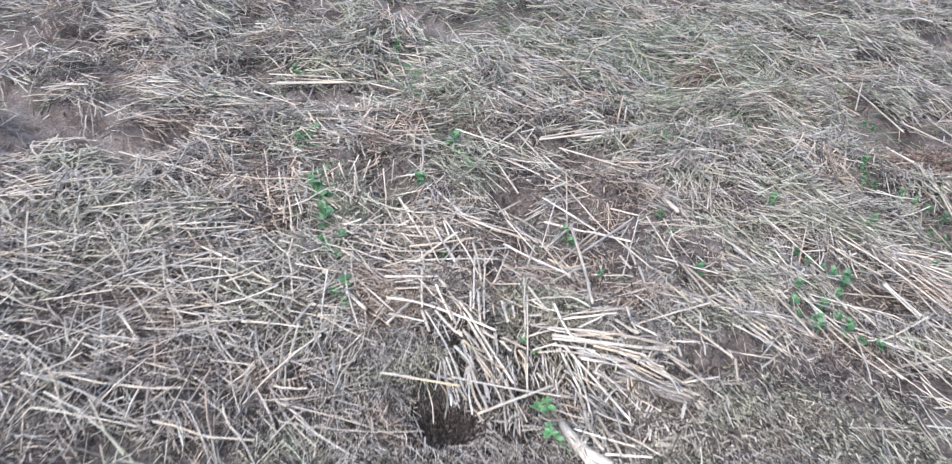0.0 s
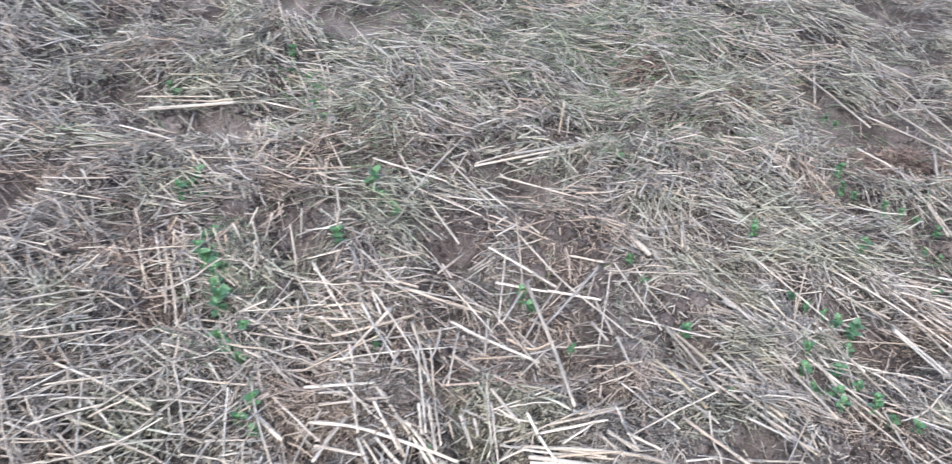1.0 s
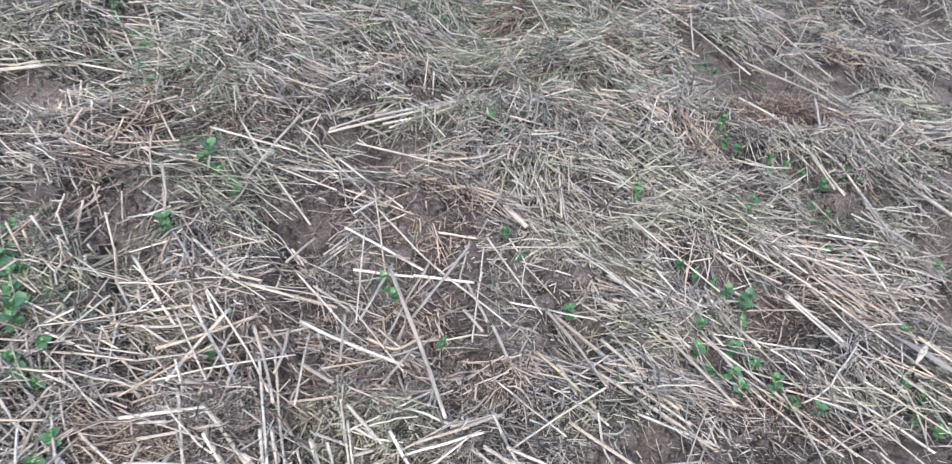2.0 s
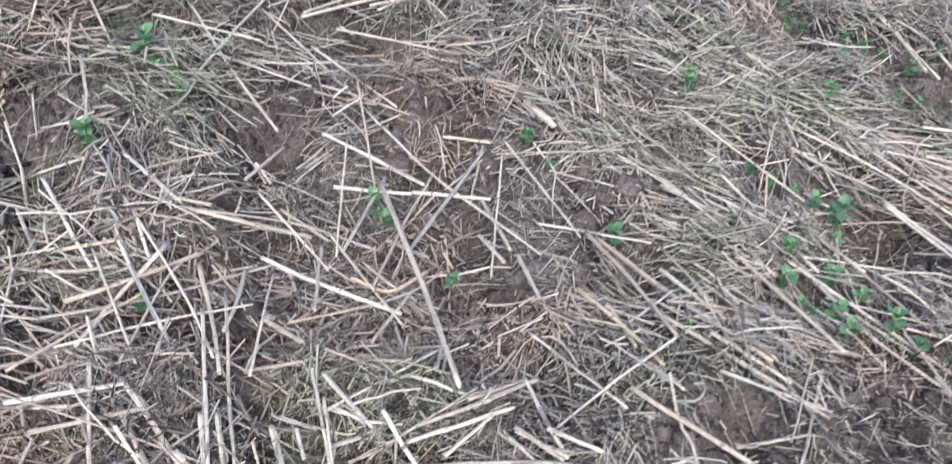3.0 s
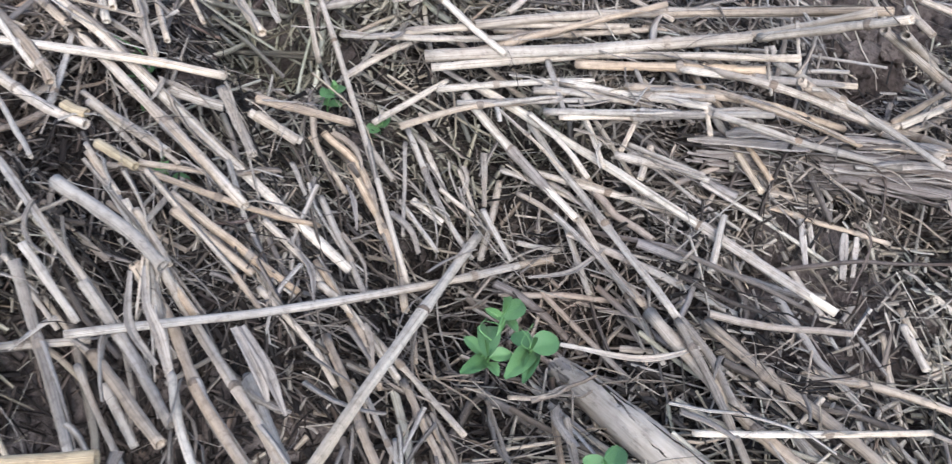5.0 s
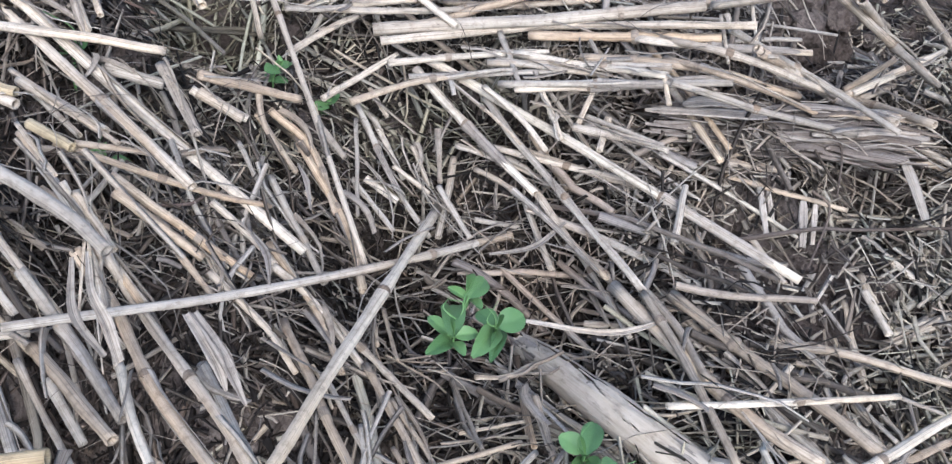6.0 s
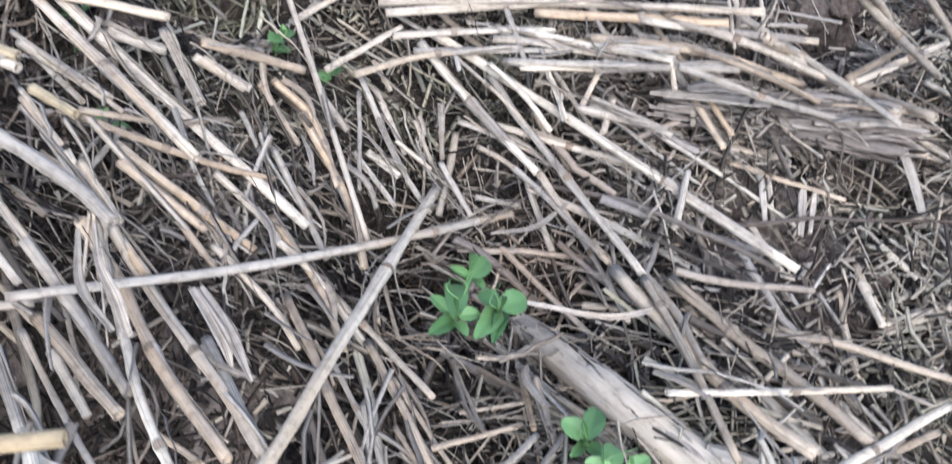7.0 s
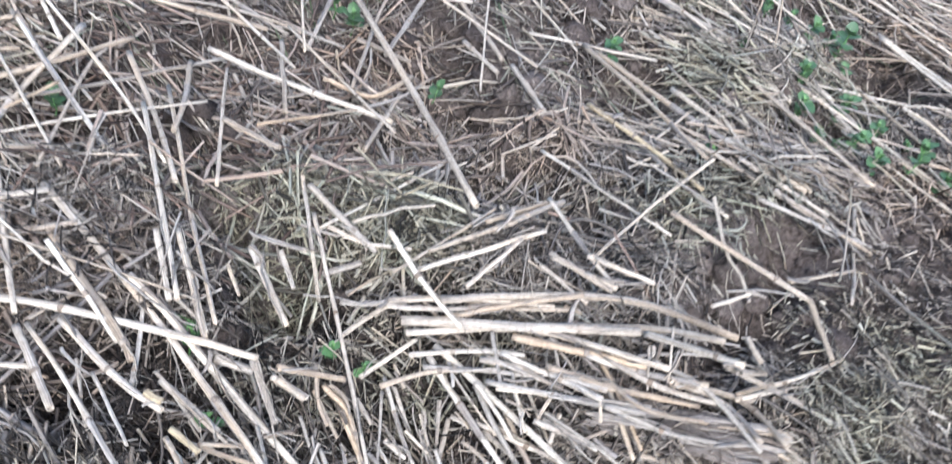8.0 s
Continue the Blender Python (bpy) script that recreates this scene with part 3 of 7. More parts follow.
# dark bits strewn where straw lies thick, imitating the shade in its gaps
rotted_shade = []
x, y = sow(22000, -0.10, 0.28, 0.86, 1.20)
rotted_shade.append(strewn(x, y, (0.004, 0.020), (0.0006, 0.0020), 3, 1, -0.002, 0.008, sag=0.10, spread=1.6, flat=0.14, tilt=0.3, shred=0.2))
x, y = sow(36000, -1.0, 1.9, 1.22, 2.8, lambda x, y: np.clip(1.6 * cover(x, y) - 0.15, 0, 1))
rotted_shade.append(strewn(x, y, (0.006, 0.034), (0.0008, 0.0028), 3, 1, 0.000, 0.010, spread=1.6, flat=0.2, tilt=0.15, shred=0.2))
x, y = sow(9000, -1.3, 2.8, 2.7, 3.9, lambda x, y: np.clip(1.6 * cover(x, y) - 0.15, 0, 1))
rotted_shade.append(strewn(x, y, (0.015, 0.06), (0.0016, 0.0045), 3, 1, 0.000, 0.012, spread=1.6, flat=0.2, tilt=0.15, shred=0.2))
joined("decayed_litter", rotted_shade, ROTTED_SHADE, "dark brown rotted straw bits that also imitate shade under the litter", "straw litter")

rust = []
for cx, cy, size, count in ((1.20, 2.07, 0.065, 900), (0.88, 2.26, 0.045, 260), (0.72, 2.46, 0.05, 240), (0.12, 1.40, 0.10, 160), (-0.33, 1.62, 0.10, 200), (0.02, 2.02, 0.09, 160)):
    x, y = rng.normal(cx, size, count), rng.normal(cy, size, count)
    rust.append(strewn(x, y, (0.02, 0.09), (0.0006, 0.0015), 4, 3, 0.012, 0.036, spread=2.0, tilt=0.2))
joined("rotted_litter", rust, RUST, "reddish brown rotted straw in loose tufts", "straw litter")

green = []
x, y = sow(8000, -1.2, 2.2, 1.9, 3.8, lambda x, y: np.clip(ripple(x, y, 0.5, 41) + 0.3, 0, 1))
green.append(strewn(x, y, (0.04, 0.14), (0.0007, 0.0014), 3, 3, 0.012, 0.038, flat=0.3, taper=0.3))
x, y = sow(500, -0.4, 1.3, 1.35, 2.1)
green.append(strewn(x, y, (0.03, 0.10), (0.0006, 0.0012), 4, 3, 0.010, 0.030, flat=0.3, taper=0.3))
for cx, cy, wide, deep, count in ((0.55, 2.65, 0.38, 0.28, 5200), (-0.10, 2.22, 0.05, 0.16, 260), (0.02, 1.90, 0.05, 0.12, 200), (-0.20, 1.55, 0.03, 0.12, 160), (0.72, 2.05, 0.14, 0.10, 420), (1.15, 1.75, 0.14, 0.14, 300)):
    x, y = rng.normal(cx, wide, count), rng.normal(cy, deep, count)
    green.append(strewn(x, y, (0.03, 0.12), (0.0006, 0.0014), 3, 2, 0.012, 0.040, flat=0.3, taper=0.3, tilt=0.15))
joined("green_grass_blades", green, GREEN_BLADE, "sparse green grass blades lying among the straw", "grass")


def blobs(x, y, size, sink, rough=0.13, rows=4):
    """Crumbs of soil about the places x, y: corners, faces and uvs."""
    n, sides = len(x), 5
    lat = np.linspace(-1.45, 1.45, rows)
    lon = np.linspace(0, 2 * np.pi, sides, endpoint=False)
    unit = np.stack([np.cos(lat)[:, None] * np.cos(lon), np.cos(lat)[:, None] * np.sin(lon), np.repeat(np.sin(lat)[:, None], sides, 1)], -1)
    knobs = 1 + rng.normal(0, rough, (n, rows, sides, 1))
    stretch = rng.uniform(0.7, 1.25, (n, 1, 1, 3)) * np.array([1.0, 1.0, 0.75])
    centre = np.stack([x, y, soil(x, y) + size * sink], -1)
    verts = centre[:, None, None] + unit[None] * knobs * stretch * size[:, None, None, None]
    s, k = np.meshgrid(np.arange(rows - 1), np.arange(sides), indexing="ij")
    face = np.stack([s * sides + k, s * sides + (k + 1) % sides, (s + 1) * sides + (k + 1) % sides, (s + 1) * sides + k], -1).reshape(-1, 4)
    quads = (np.arange(n)[:, None, None] * (rows * sides) + face[None]).reshape(-1, 4)
    return verts.reshape(-1, 3), quads, np.zeros((n * rows * sides, 2))


def bare(x, y):
    c = 0.45 * np.ones_like(x)
    for cx, cy, size in BARE:
        c = c + bump_at(x, y, cx, cy, size * 1.2)
    return c


x, y = sow(8000, -0.15, 0.75, 0.82, 1.6, bare)
crumbs = [blobs(x, y, 0.0009 + 0.0042 * rng.uniform(0, 1, len(x)) ** 4, 0.2, rows=3)]
x, y = sow(5000, -0.6, 1.4, 1.6, 2.4, bare)
crumbs.append(blobs(x, y, 0.002 + 0.006 * rng.uniform(0, 1, len(x)) ** 3, 0.2, rows=3))
x, y = sow(10000, -0.5, 1.2, 1.08, 2.3, lambda x, y: np.clip(bare(x, y) - 0.35, 0.03, 1))
crumbs.append(blobs(x, y, 0.003 + 0.010 * rng.uniform(0, 1, len(x)) ** 2.5, 0.1, 0.2, 3))
x, y = sow(1500, -1.6, 2.6, 2.2, 4.0, lambda x, y: np.clip(0.8 - cover(x, y), 0, 1))
crumbs.append(blobs(x, y, 0.006 + 0.016 * rng.uniform(0, 1, len(x)) ** 2, 0.2, 0.2))
x, y = sow(2200, -0.4, 1.1, 1.08, 2.1, lambda x, y: np.clip(bare(x, y) - 0.7, 0, 1))
crumbs.append(blobs(x, y, 0.005 + 0.010 * rng.uniform(0, 1, len(x)) ** 1.5, 0.05, 0.22))
x, y = sow(9000, -0.5, 1.2, 1.24, 2.1, lambda x, y: np.clip(0.75 - 1.3 * cover(x, y), 0, 1))
crumbs.append(blobs(x, y, 0.002 + 0.009 * rng.uniform(0, 1, len(x)) ** 2.5, 0.25, 0.24, 3))
joined("soil_crumbs", crumbs, SOIL, "small brown crumbs of dry field soil", "soil")

# ---- single straws ----
KIND = {
    "p": "pale bleached cereal straw lying on the litter",
    "w": "clean cream coloured straw lying across the others",
    "t": "tan dry cereal straw lying on the litter",
    "y": "yellowish dry cereal straw lying on the litter",
    "g": "weathered grey straw stem lying on the litter",
    "k": "dark brown rotted twig lying on the litter",
}


def swept(points, radii, sides, hollow=True):
    """One stem along a line of points: corners, faces and uvs; hollow: open cut ends with a wall."""
    pts = [Vector(p) for p in points]
    side = (pts[-1] - pts[0]).cross(Vector((0, 0, 1))).normalized()
    rings, along, s = [], [], 0.0
    for k, p in enumerate(pts):
        d = (pts[min(k + 1, len(pts) - 1)] - pts[max(k - 1, 0)]).normalized()
        u = (side - d * side.dot(d)).normalized()
        v = u.cross(d)
        s += (p - pts[k - 1]).length if k else 0.0
        rings.append((p, d, u, v, radii[k]))
        along.append(s)
    rows = list(zip(rings, along))
    if hollow:
        (p, d, u, v, r), s = rows[0]
        (p2, d2, u2, v2, r2), s2 = rows[-1]
        rows = [((p + d * 0.006, d, u, v, r * 0.55), s), ((p + d * 0.0002, d, u, v, r * 0.66), s)] + rows
        rows = rows + [((p2 - d2 * 0.0002, d2, u2, v2, r2 * 0.66), s2), ((p2 - d2 * 0.006, d2, u2, v2, r2 * 0.55), s2)]
    verts, uvs = [], []
    for (p, d, u, v, r), s in rows:
        for k in range(sides):
            a = 2 * math.pi * k / sides
            verts.append(p + u * (r * math.cos(a)) + v * (r * math.sin(a)))
            uvs.append((s, abs(a - math.pi) * 0.002))
    quads = [(i * sides + k, i * sides + (k + 1) % sides, (i + 1) * sides + (k + 1) % sides, (i + 1) * sides + k) for i in range(len(rows) - 1) for k in range(sides)]
    return verts, quads, uvs


def bowed(points, steps):
    """A smooth line through two to four points."""
    pts = [Vector(p) for p in points]
    ends = [pts[0] * 2 - pts[1]] + pts + [pts[-1] * 2 - pts[-2]]
    line = []
    per = max(2, steps // (len(pts) - 1))
    for k in range(len(pts) - 1):
        p0, p1, p2, p3 = ends[k:k + 4]
        for j in range(per):
            t = j / per
            line.append(0.5 * (2 * p1 + (p2 - p0) * t + (2 * p0 - 5 * p1 + 4 * p2 - p3) * t * t + (3 * p1 - p0 - 3 * p2 + p3) * t ** 3))
    return line + [pts[-1]]


def sheath(line, radii, first, last, parent):
    """A dry leaf sheath wrapped round part of a stem, open along one side and ragged at its end."""
    n, turn, arc = 9, random.uniform(0, 6.28), random.uniform(3.2, 5.2)
    verts, uvs, s = [], [], 0.0
    for k in range(first, last + 1):
        p = line[k]
        d = (line[min(k + 1, len(line) - 1)] - line[max(k - 1, 0)]).normalized()
        u = d.cross(Vector((0, 0, 1))).normalized()
        v = u.cross(d)
        s += (p - line[k - 1]).length if k > first else 0.0
        f = (k - first) / max(1, last - first)
        for inner in (0, 1):
            for j in range(n):
                i = j if inner == 0 else n - 1 - j
                a = turn + arc * (i / (n - 1) - 0.5) * (1 - 0.45 * f)
                r = radii[k] * (1.13 + 0.35 * f * f * abs(i / (n - 1) - 0.5)) - 0.00018 * inner
                rag = d * (0.006 * random.uniform(-1, 1) if k == last else 0.0)
                verts.append(p + u * (math.cos(a) * r) + v * (math.sin(a) * r) + rag)
                uvs.append((s, i * 0.0012))
    m = 2 * n
    quads = [(i * m + k, i * m + (k + 1) % m, (i + 1) * m + (k + 1) % m, (i + 1) * m + k) for i in range(last - first) for k in range(m)]
    ob = new("sheath", mesh_of("sheath", verts, quads, uvs, SHEATH))
    ob.parent = parent
    return tagged(ob, "dry grey leaf sheath")


LINES = []


FAR = []
FIELD_STRAW = straw_material("field_straw", [(0.0, (0.66, 0.58, 0.47)), (0.5, (0.58, 0.50, 0.40)), (0.8, (0.46, 0.39, 0.31)), (1.0, (0.40, 0.36, 0.31))], streak=0.7, blotch=0.7)


def straw(tone, r, *points):
    line = bowed(points, 16)
    if min(p.y for p in line) > 1.62:
        FAR.append(tuple(np.array(a) for a in swept(line, [r * (1.05 - 0.16 * k / len(line)) for k in range(len(line))], 7)))
        return None
    total = sum((b - a).length for a, b in zip(line, line[1:]))
    joint = random.randrange(4, len(line) - 4) if total > 0.05 else -9
    squash, phase = random.uniform(0.66, 0.98), random.uniform(0, 60)
    for k in range(1, len(line)):
        f = k / (len(line) - 1)
        line[k] = line[k] + Vector((noise.noise(Vector((f * 3.5, phase, 0))), noise.noise(Vector((f * 3.5, phase, 9))), 0.4 * noise.noise(Vector((f * 3.5, phase, 18))))) * min(0.0010, 0.009 * total)
    radii = []
    for k in range(len(line)):
        f = k / (len(line) - 1)
        swell = 1.18 if k == joint else (0.97 if abs(k - joint) == 1 else 1.0)
        radii.append(r * swell * (1.05 - 0.16 * f) * random.uniform(0.96, 1.04))
    verts, quads, uvs = swept(line, radii, 10)
    for k, v in enumerate(verts):
        axis = line[max(0, min(k // 10 - 2, len(line) - 1))]
        off = v - axis
        dent = 1 + 0.20 * noise.noise(Vector((v.x, v.y, v.z)) * 150 + Vector((phase, 0, 0)))
        verts[k] = axis + Vector((off.x * dent, off.y * dent, off.z * dent * squash))
    ob = tagged(new("straw", mesh_of("straw", verts, quads, uvs, STRAW[tone])), KIND[tone], "straw", group="straws strewn over the field")
    LINES.append((line, r, ob))
    if joint > 0:
        at, d = line[joint], (line[joint + 1] - line[joint - 1]).normalized()
        wide = radii[joint]
        ring = [at - d * 0.0016, at - d * 0.0007, at + d * 0.0007, at + d * 0.0016]
        collar = new("stem_node", mesh_of("stem_node", *swept(ring, [wide * 0.86, wide * 1.03, wide * 1.03, wide * 0.86], 10, False), NODE))
        collar.parent = ob
        tagged(collar, "brownish swollen stem node")
    if total > 0.06 and random.random() < 0.45:
        first = max(1, joint)
        sheath(line, radii, first, min(len(line) - 2, first + random.randint(4, 9)), ob)
    return ob


straw("p", 0.0019, (0.070, 1.135, 0.021), (0.093, 1.100, 0.021))
straw("t", 0.0013, (0.077, 1.096, 0.023), (0.116, 1.082, 0.007), (0.141, 1.077, -0.003))
straw("t", 0.0014, (0.068, 1.099, 0.026), (0.078, 1.068, 0.021), (0.092, 1.038, 0.004))
straw("g", 0.0022, (0.058, 1.076, 0.034), (0.075, 1.053, 0.033), (0.085, 1.035, 0.031))
straw("t", 0.0016, (0.091, 1.076, 0.023), (0.111, 1.062, 0.006), (0.127, 1.047, -0.004))
straw("t", 0.0017, (0.091, 1.068, 0.023), (0.113, 1.054, 0.002))
straw("g", 0.0021, (0.118, 1.144, 0.015), (0.123, 1.105, 0.011))
straw("g", 0.0024, (0.129, 1.134, 0.008), (0.143, 1.123, 0.001))
straw("p", 0.0015, (0.177, 1.133, -0.002), (0.215, 1.149, 0.004))
straw("g", 0.0014, (0.146, 1.095, -0.005), (0.151, 1.045, -0.012))
straw("w", 0.0020, (0.2114, 1.0853, -0.0267), (0.1405, 0.9988, 0.0080), (0.0956, 0.9435, 0.0280))
straw("g", 0.0017, (0.240, 1.0705, -0.035), (0.150, 1.041, -0.005), (0.0557, 1.0268, 0.0175))
straw("w", 0.0020, (0.223, 1.141, 0.007), (0.245, 1.102, 0.006), (0.273, 1.049, 0.005), (0.306, 0.987, 0.003))
straw("p", 0.0015, (0.235, 1.096, -0.008), (0.278, 1.055, -0.002))
straw("w", 0.0012, (0.225, 0.953, 0.008), (0.264, 0.944, 0.005), (0.306, 0.935, 0.002))
straw("p", 0.0008, (0.308, 0.937, -0.001), (0.319, 0.926, -0.001))
straw("g", 0.0015, (0.268, 0.996, -0.013), (0.269, 0.957, -0.010), (0.273, 0.926, -0.007))
straw("p", 0.0017, (0.286, 0.974, -0.007), (0.313, 0.957, -0.007), (0.343, 0.934, -0.008))
straw("w", 0.0018, (0.264, 0.916, 0.002), (0.329, 0.926, -0.005))
straw("w", 0.0010, (0.238, 0.928, 0.016), (0.231, 0.902, 0.019))
straw("w", 0.0009, (0.241, 0.930, 0.014), (0.223, 0.906, 0.018))
straw("g", 0.0011, (0.040, 1.035, 0.037), (0.038, 1.009, 0.032), (0.035, 0.983, 0.028))
straw("p", 0.0014, (0.027, 1.013, 0.034), (0.041, 1.029, 0.015), (0.062, 1.029, 0.011))
straw("p", 0.0017, (0.045, 1.050, 0.028), (0.049, 1.028, 0.014), (0.056, 0.983, 0.019))
straw("w", 0.0014, (0.082, 1.016, 0.007), (0.083, 0.983, 0.017), (0.087, 0.952, 0.019))
straw("p", 0.0013, (0.143, 1.036, -0.009), (0.156, 1.014, -0.015), (0.165, 0.983, -0.012))
straw("t", 0.0013, (0.153, 1.009, -0.013), (0.153, 0.974, -0.006), (0.153, 0.942, -0.002))
straw("t", 0.0015, (0.132, 1.029, -0.007), (0.133, 0.988, -0.002), (0.134, 0.946, 0.001))
straw("t", 0.0009, (0.154, 0.961, -0.001), (0.182, 0.960, 0.000))
straw("g", 0.0011, (0.154, 0.939, 0.009), (0.183, 0.954, 0.003))
straw("p", 0.0015, (0.135, 1.051, -0.005), (0.143, 1.038, -0.009), (0.153, 1.010, -0.016))
straw("p", 0.0016, (0.314, 1.091, 0.014), (0.310, 1.045, 0.010))
straw("p", 0.0016, (0.246, 1.102, 0.014), (0.276, 1.086, 0.022), (0.316, 1.059, 0.039))
straw("g", 0.0019, (0.244, 1.123, 0.013), (0.274, 1.102, 0.022), (0.299, 1.077, 0.034))
straw("t", 0.0013, (0.314, 1.044, 0.003), (0.355, 1.015, -0.000))
straw("p", 0.0018, (0.318, 1.049, 0.005), (0.338, 1.040, 0.004))
straw("p", 0.0020, (0.336, 1.071, 0.040), (0.394, 1.069, 0.012), (0.396, 1.026, 0.028))
straw("p", 0.0016, (0.391, 1.067, 0.013), (0.441, 1.066, 0.031))
straw("p", 0.0016, (0.396, 1.063, 0.013), (0.483, 1.080, 0.013))
straw("p", 0.0015, (0.357, 0.993, -0.004), (0.363, 0.976, -0.006))
straw("g", 0.0010, (0.058, 1.020, 0.012), (0.063, 0.999, 0.010), (0.070, 0.973, 0.009))
straw("t", 0.0009, (0.084, 0.983, 0.008), (0.093, 0.972, 0.006), (0.103, 0.958, 0.004))
straw("t", 0.0010, (0.079, 0.964, 0.012), (0.093, 0.969, 0.011))
straw("p", 0.0012, (0.114, 1.049, -0.000), (0.126, 1.026, -0.005), (0.130, 1.007, -0.006))
straw("g", 0.0009, (0.138, 1.006, -0.008), (0.140, 0.974, -0.004), (0.139, 0.950, -0.002))
straw("p", 0.0011, (0.270, 1.113, 0.002), (0.272, 1.085, -0.002), (0.273, 1.064, -0.005))
straw("g", 0.0011, (0.247, 1.071, -0.019), (0.249, 1.039, -0.018), (0.246, 0.995, -0.017))
straw("p", 0.0012, (0.315, 1.069, 0.008), (0.324, 1.048, 0.004))
straw("g", 0.0012, (0.193, 1.135, -0.009), (0.197, 1.096, -0.022), (0.203, 1.073, -0.030))
straw("g", 0.0009, (0.189, 1.125, -0.008), (0.175, 1.080, -0.018))
straw("p", 0.0008, (0.155, 0.992, -0.010), (0.158, 0.955, -0.003))
straw("t", 0.0010, (0.199, 0.980, -0.011), (0.190, 0.953, -0.003))
straw("g", 0.0009, (0.177, 0.943, 0.002), (0.193, 0.954, -0.002))
straw("t", 0.0022, (0.021, 1.254, 0.019), (0.052, 1.170, 0.022), (0.057, 1.148, 0.022))
straw("t", 0.0020, (0.130, 1.138, 0.013), (0.168, 1.132, 0.000))
straw("p", 0.0021, (0.026, 1.182, 0.020), (0.049, 1.140, 0.023), (0.068, 1.114, 0.026))
straw("p", 0.0017, (0.090, 1.229, 0.030), (0.095, 1.155, 0.023))
straw("p", 0.0022, (0.128, 1.210, 0.030), (0.135, 1.149, 0.035))
straw("p", 0.0019, (0.127, 1.136, 0.008), (0.145, 1.124, -0.000))
straw("p", 0.0019, (0.079, 1.231, 0.029), (0.080, 1.183, 0.025))
straw("p", 0.0022, (0.229, 1.160, 0.024), (0.274, 1.153, 0.029), (0.340, 1.133, 0.037), (0.371, 1.077, 0.067))
straw("g", 0.0023, (0.262, 1.139, 0.020), (0.338, 1.111, 0.039), (0.360, 1.075, 0.068))
straw("p", 0.0022, (0.336, 1.105, 0.041), (0.354, 1.053, 0.079))
straw("g", 0.0031, (0.207, 1.159, 0.011), (0.271, 1.135, 0.023), (0.334, 1.107, 0.040))
straw("p", 0.0020, (0.207, 1.150, 0.011), (0.279, 1.132, 0.021), (0.331, 1.074, 0.051))
straw("t", 0.0026, (0.267, 1.132, 0.018), (0.327, 1.085, 0.039))
straw("p", 0.0019, (0.256, 1.123, 0.016), (0.278, 1.097, 0.024), (0.294, 1.072, 0.034))
straw("g", 0.0016, (0.242, 1.108, 0.013), (0.312, 1.056, 0.039))
straw("t", 0.0020, (0.276, 1.105, 0.023), (0.307, 1.076, 0.034), (0.360, 1.064, 0.020))
straw("p", 0.0019, (0.201, 1.170, 0.017), (0.246, 1.161, 0.022), (0.296, 1.142, 0.028))
straw("g", 0.0017, (0.187, 1.172, 0.015), (0.231, 1.158, 0.018), (0.276, 1.155, 0.021))
straw("p", 0.0019, (0.303, 1.108, 0.030), (0.328, 1.072, 0.038), (0.377, 1.061, 0.020))
straw("g", 0.0016, (0.173, 1.174, 0.016), (0.189, 1.170, 0.016), (0.220, 1.172, 0.016))
straw("p", 0.0016, (0.248, 1.168, 0.024), (0.289, 1.188, 0.039))
straw("p", 0.0016, (0.223, 1.185, 0.024), (0.270, 1.188, 0.034), (0.306, 1.190, 0.042))
straw("p", 0.0018, (0.301, 1.172, 0.042), (0.326, 1.135, 0.045))
straw("p", 0.0018, (0.324, 1.166, 0.043), (0.359, 1.138, 0.043))
straw("p", 0.0021, (0.355, 1.053, 0.072), (0.391, 1.062, 0.048))
straw("p", 0.0022, (0.054, 1.455, 0.008), (0.018, 1.392, 0.010), (-0.015, 1.331, 0.011))
straw("p", 0.0020, (0.008, 1.477, 0.004), (0.032, 1.394, 0.012), (0.058, 1.311, 0.020))
straw("p", 0.0022, (-0.082, 1.446, 0.001), (-0.033, 1.430, 0.005), (0.012, 1.428, 0.008))
straw("t", 0.0022, (-0.029, 1.390, 0.006), (0.027, 1.411, 0.008), (0.086, 1.436, 0.010))
straw("p", 0.0022, (0.009, 1.615, 0.003), (0.065, 1.521, 0.005))
straw("t", 0.0022, (0.075, 1.506, 0.006), (0.142, 1.472, 0.006), (0.184, 1.451, 0.006))
straw("p", 0.0022, (0.136, 1.421, 0.011), (0.175, 1.381, 0.015), (0.245, 1.321, 0.021))
straw("p", 0.0022, (0.131, 1.326, 0.026), (0.159, 1.287, 0.034))
straw("p", 0.0021, (0.396, 1.595, -0.002), (0.324, 1.493, 0.003), (0.269, 1.414, 0.008))
straw("p", 0.0022, (0.218, 1.640, -0.001), (0.265, 1.595, -0.005), (0.314, 1.543, -0.009))
straw("p", 0.0022, (0.216, 1.536, 0.001), (0.296, 1.522, -0.004))
straw("p", 0.0022, (0.297, 1.525, -0.004), (0.379, 1.508, -0.007))
straw("p", 0.0022, (0.352, 1.623, -0.001), (0.406, 1.607, -0.002))
straw("p", 0.0022, (0.370, 1.512, -0.009), (0.376, 1.421, -0.004))
straw("p", 0.0022, (0.380, 1.410, -0.002), (0.378, 1.337, 0.008))
straw("p", 0.0022, (0.352, 1.452, -0.008), (0.364, 1.403, -0.003))
straw("p", 0.0022, (0.462, 1.440, -0.004), (0.472, 1.354, 0.010), (0.475, 1.258, 0.027))
straw("y", 0.0021, (0.416, 1.342, 0.012), (0.429, 1.290, 0.023), (0.443, 1.217, 0.038))
straw("p", 0.0021, (0.602, 1.383, 0.003), (0.618, 1.315, 0.004), (0.639, 1.233, 0.005))
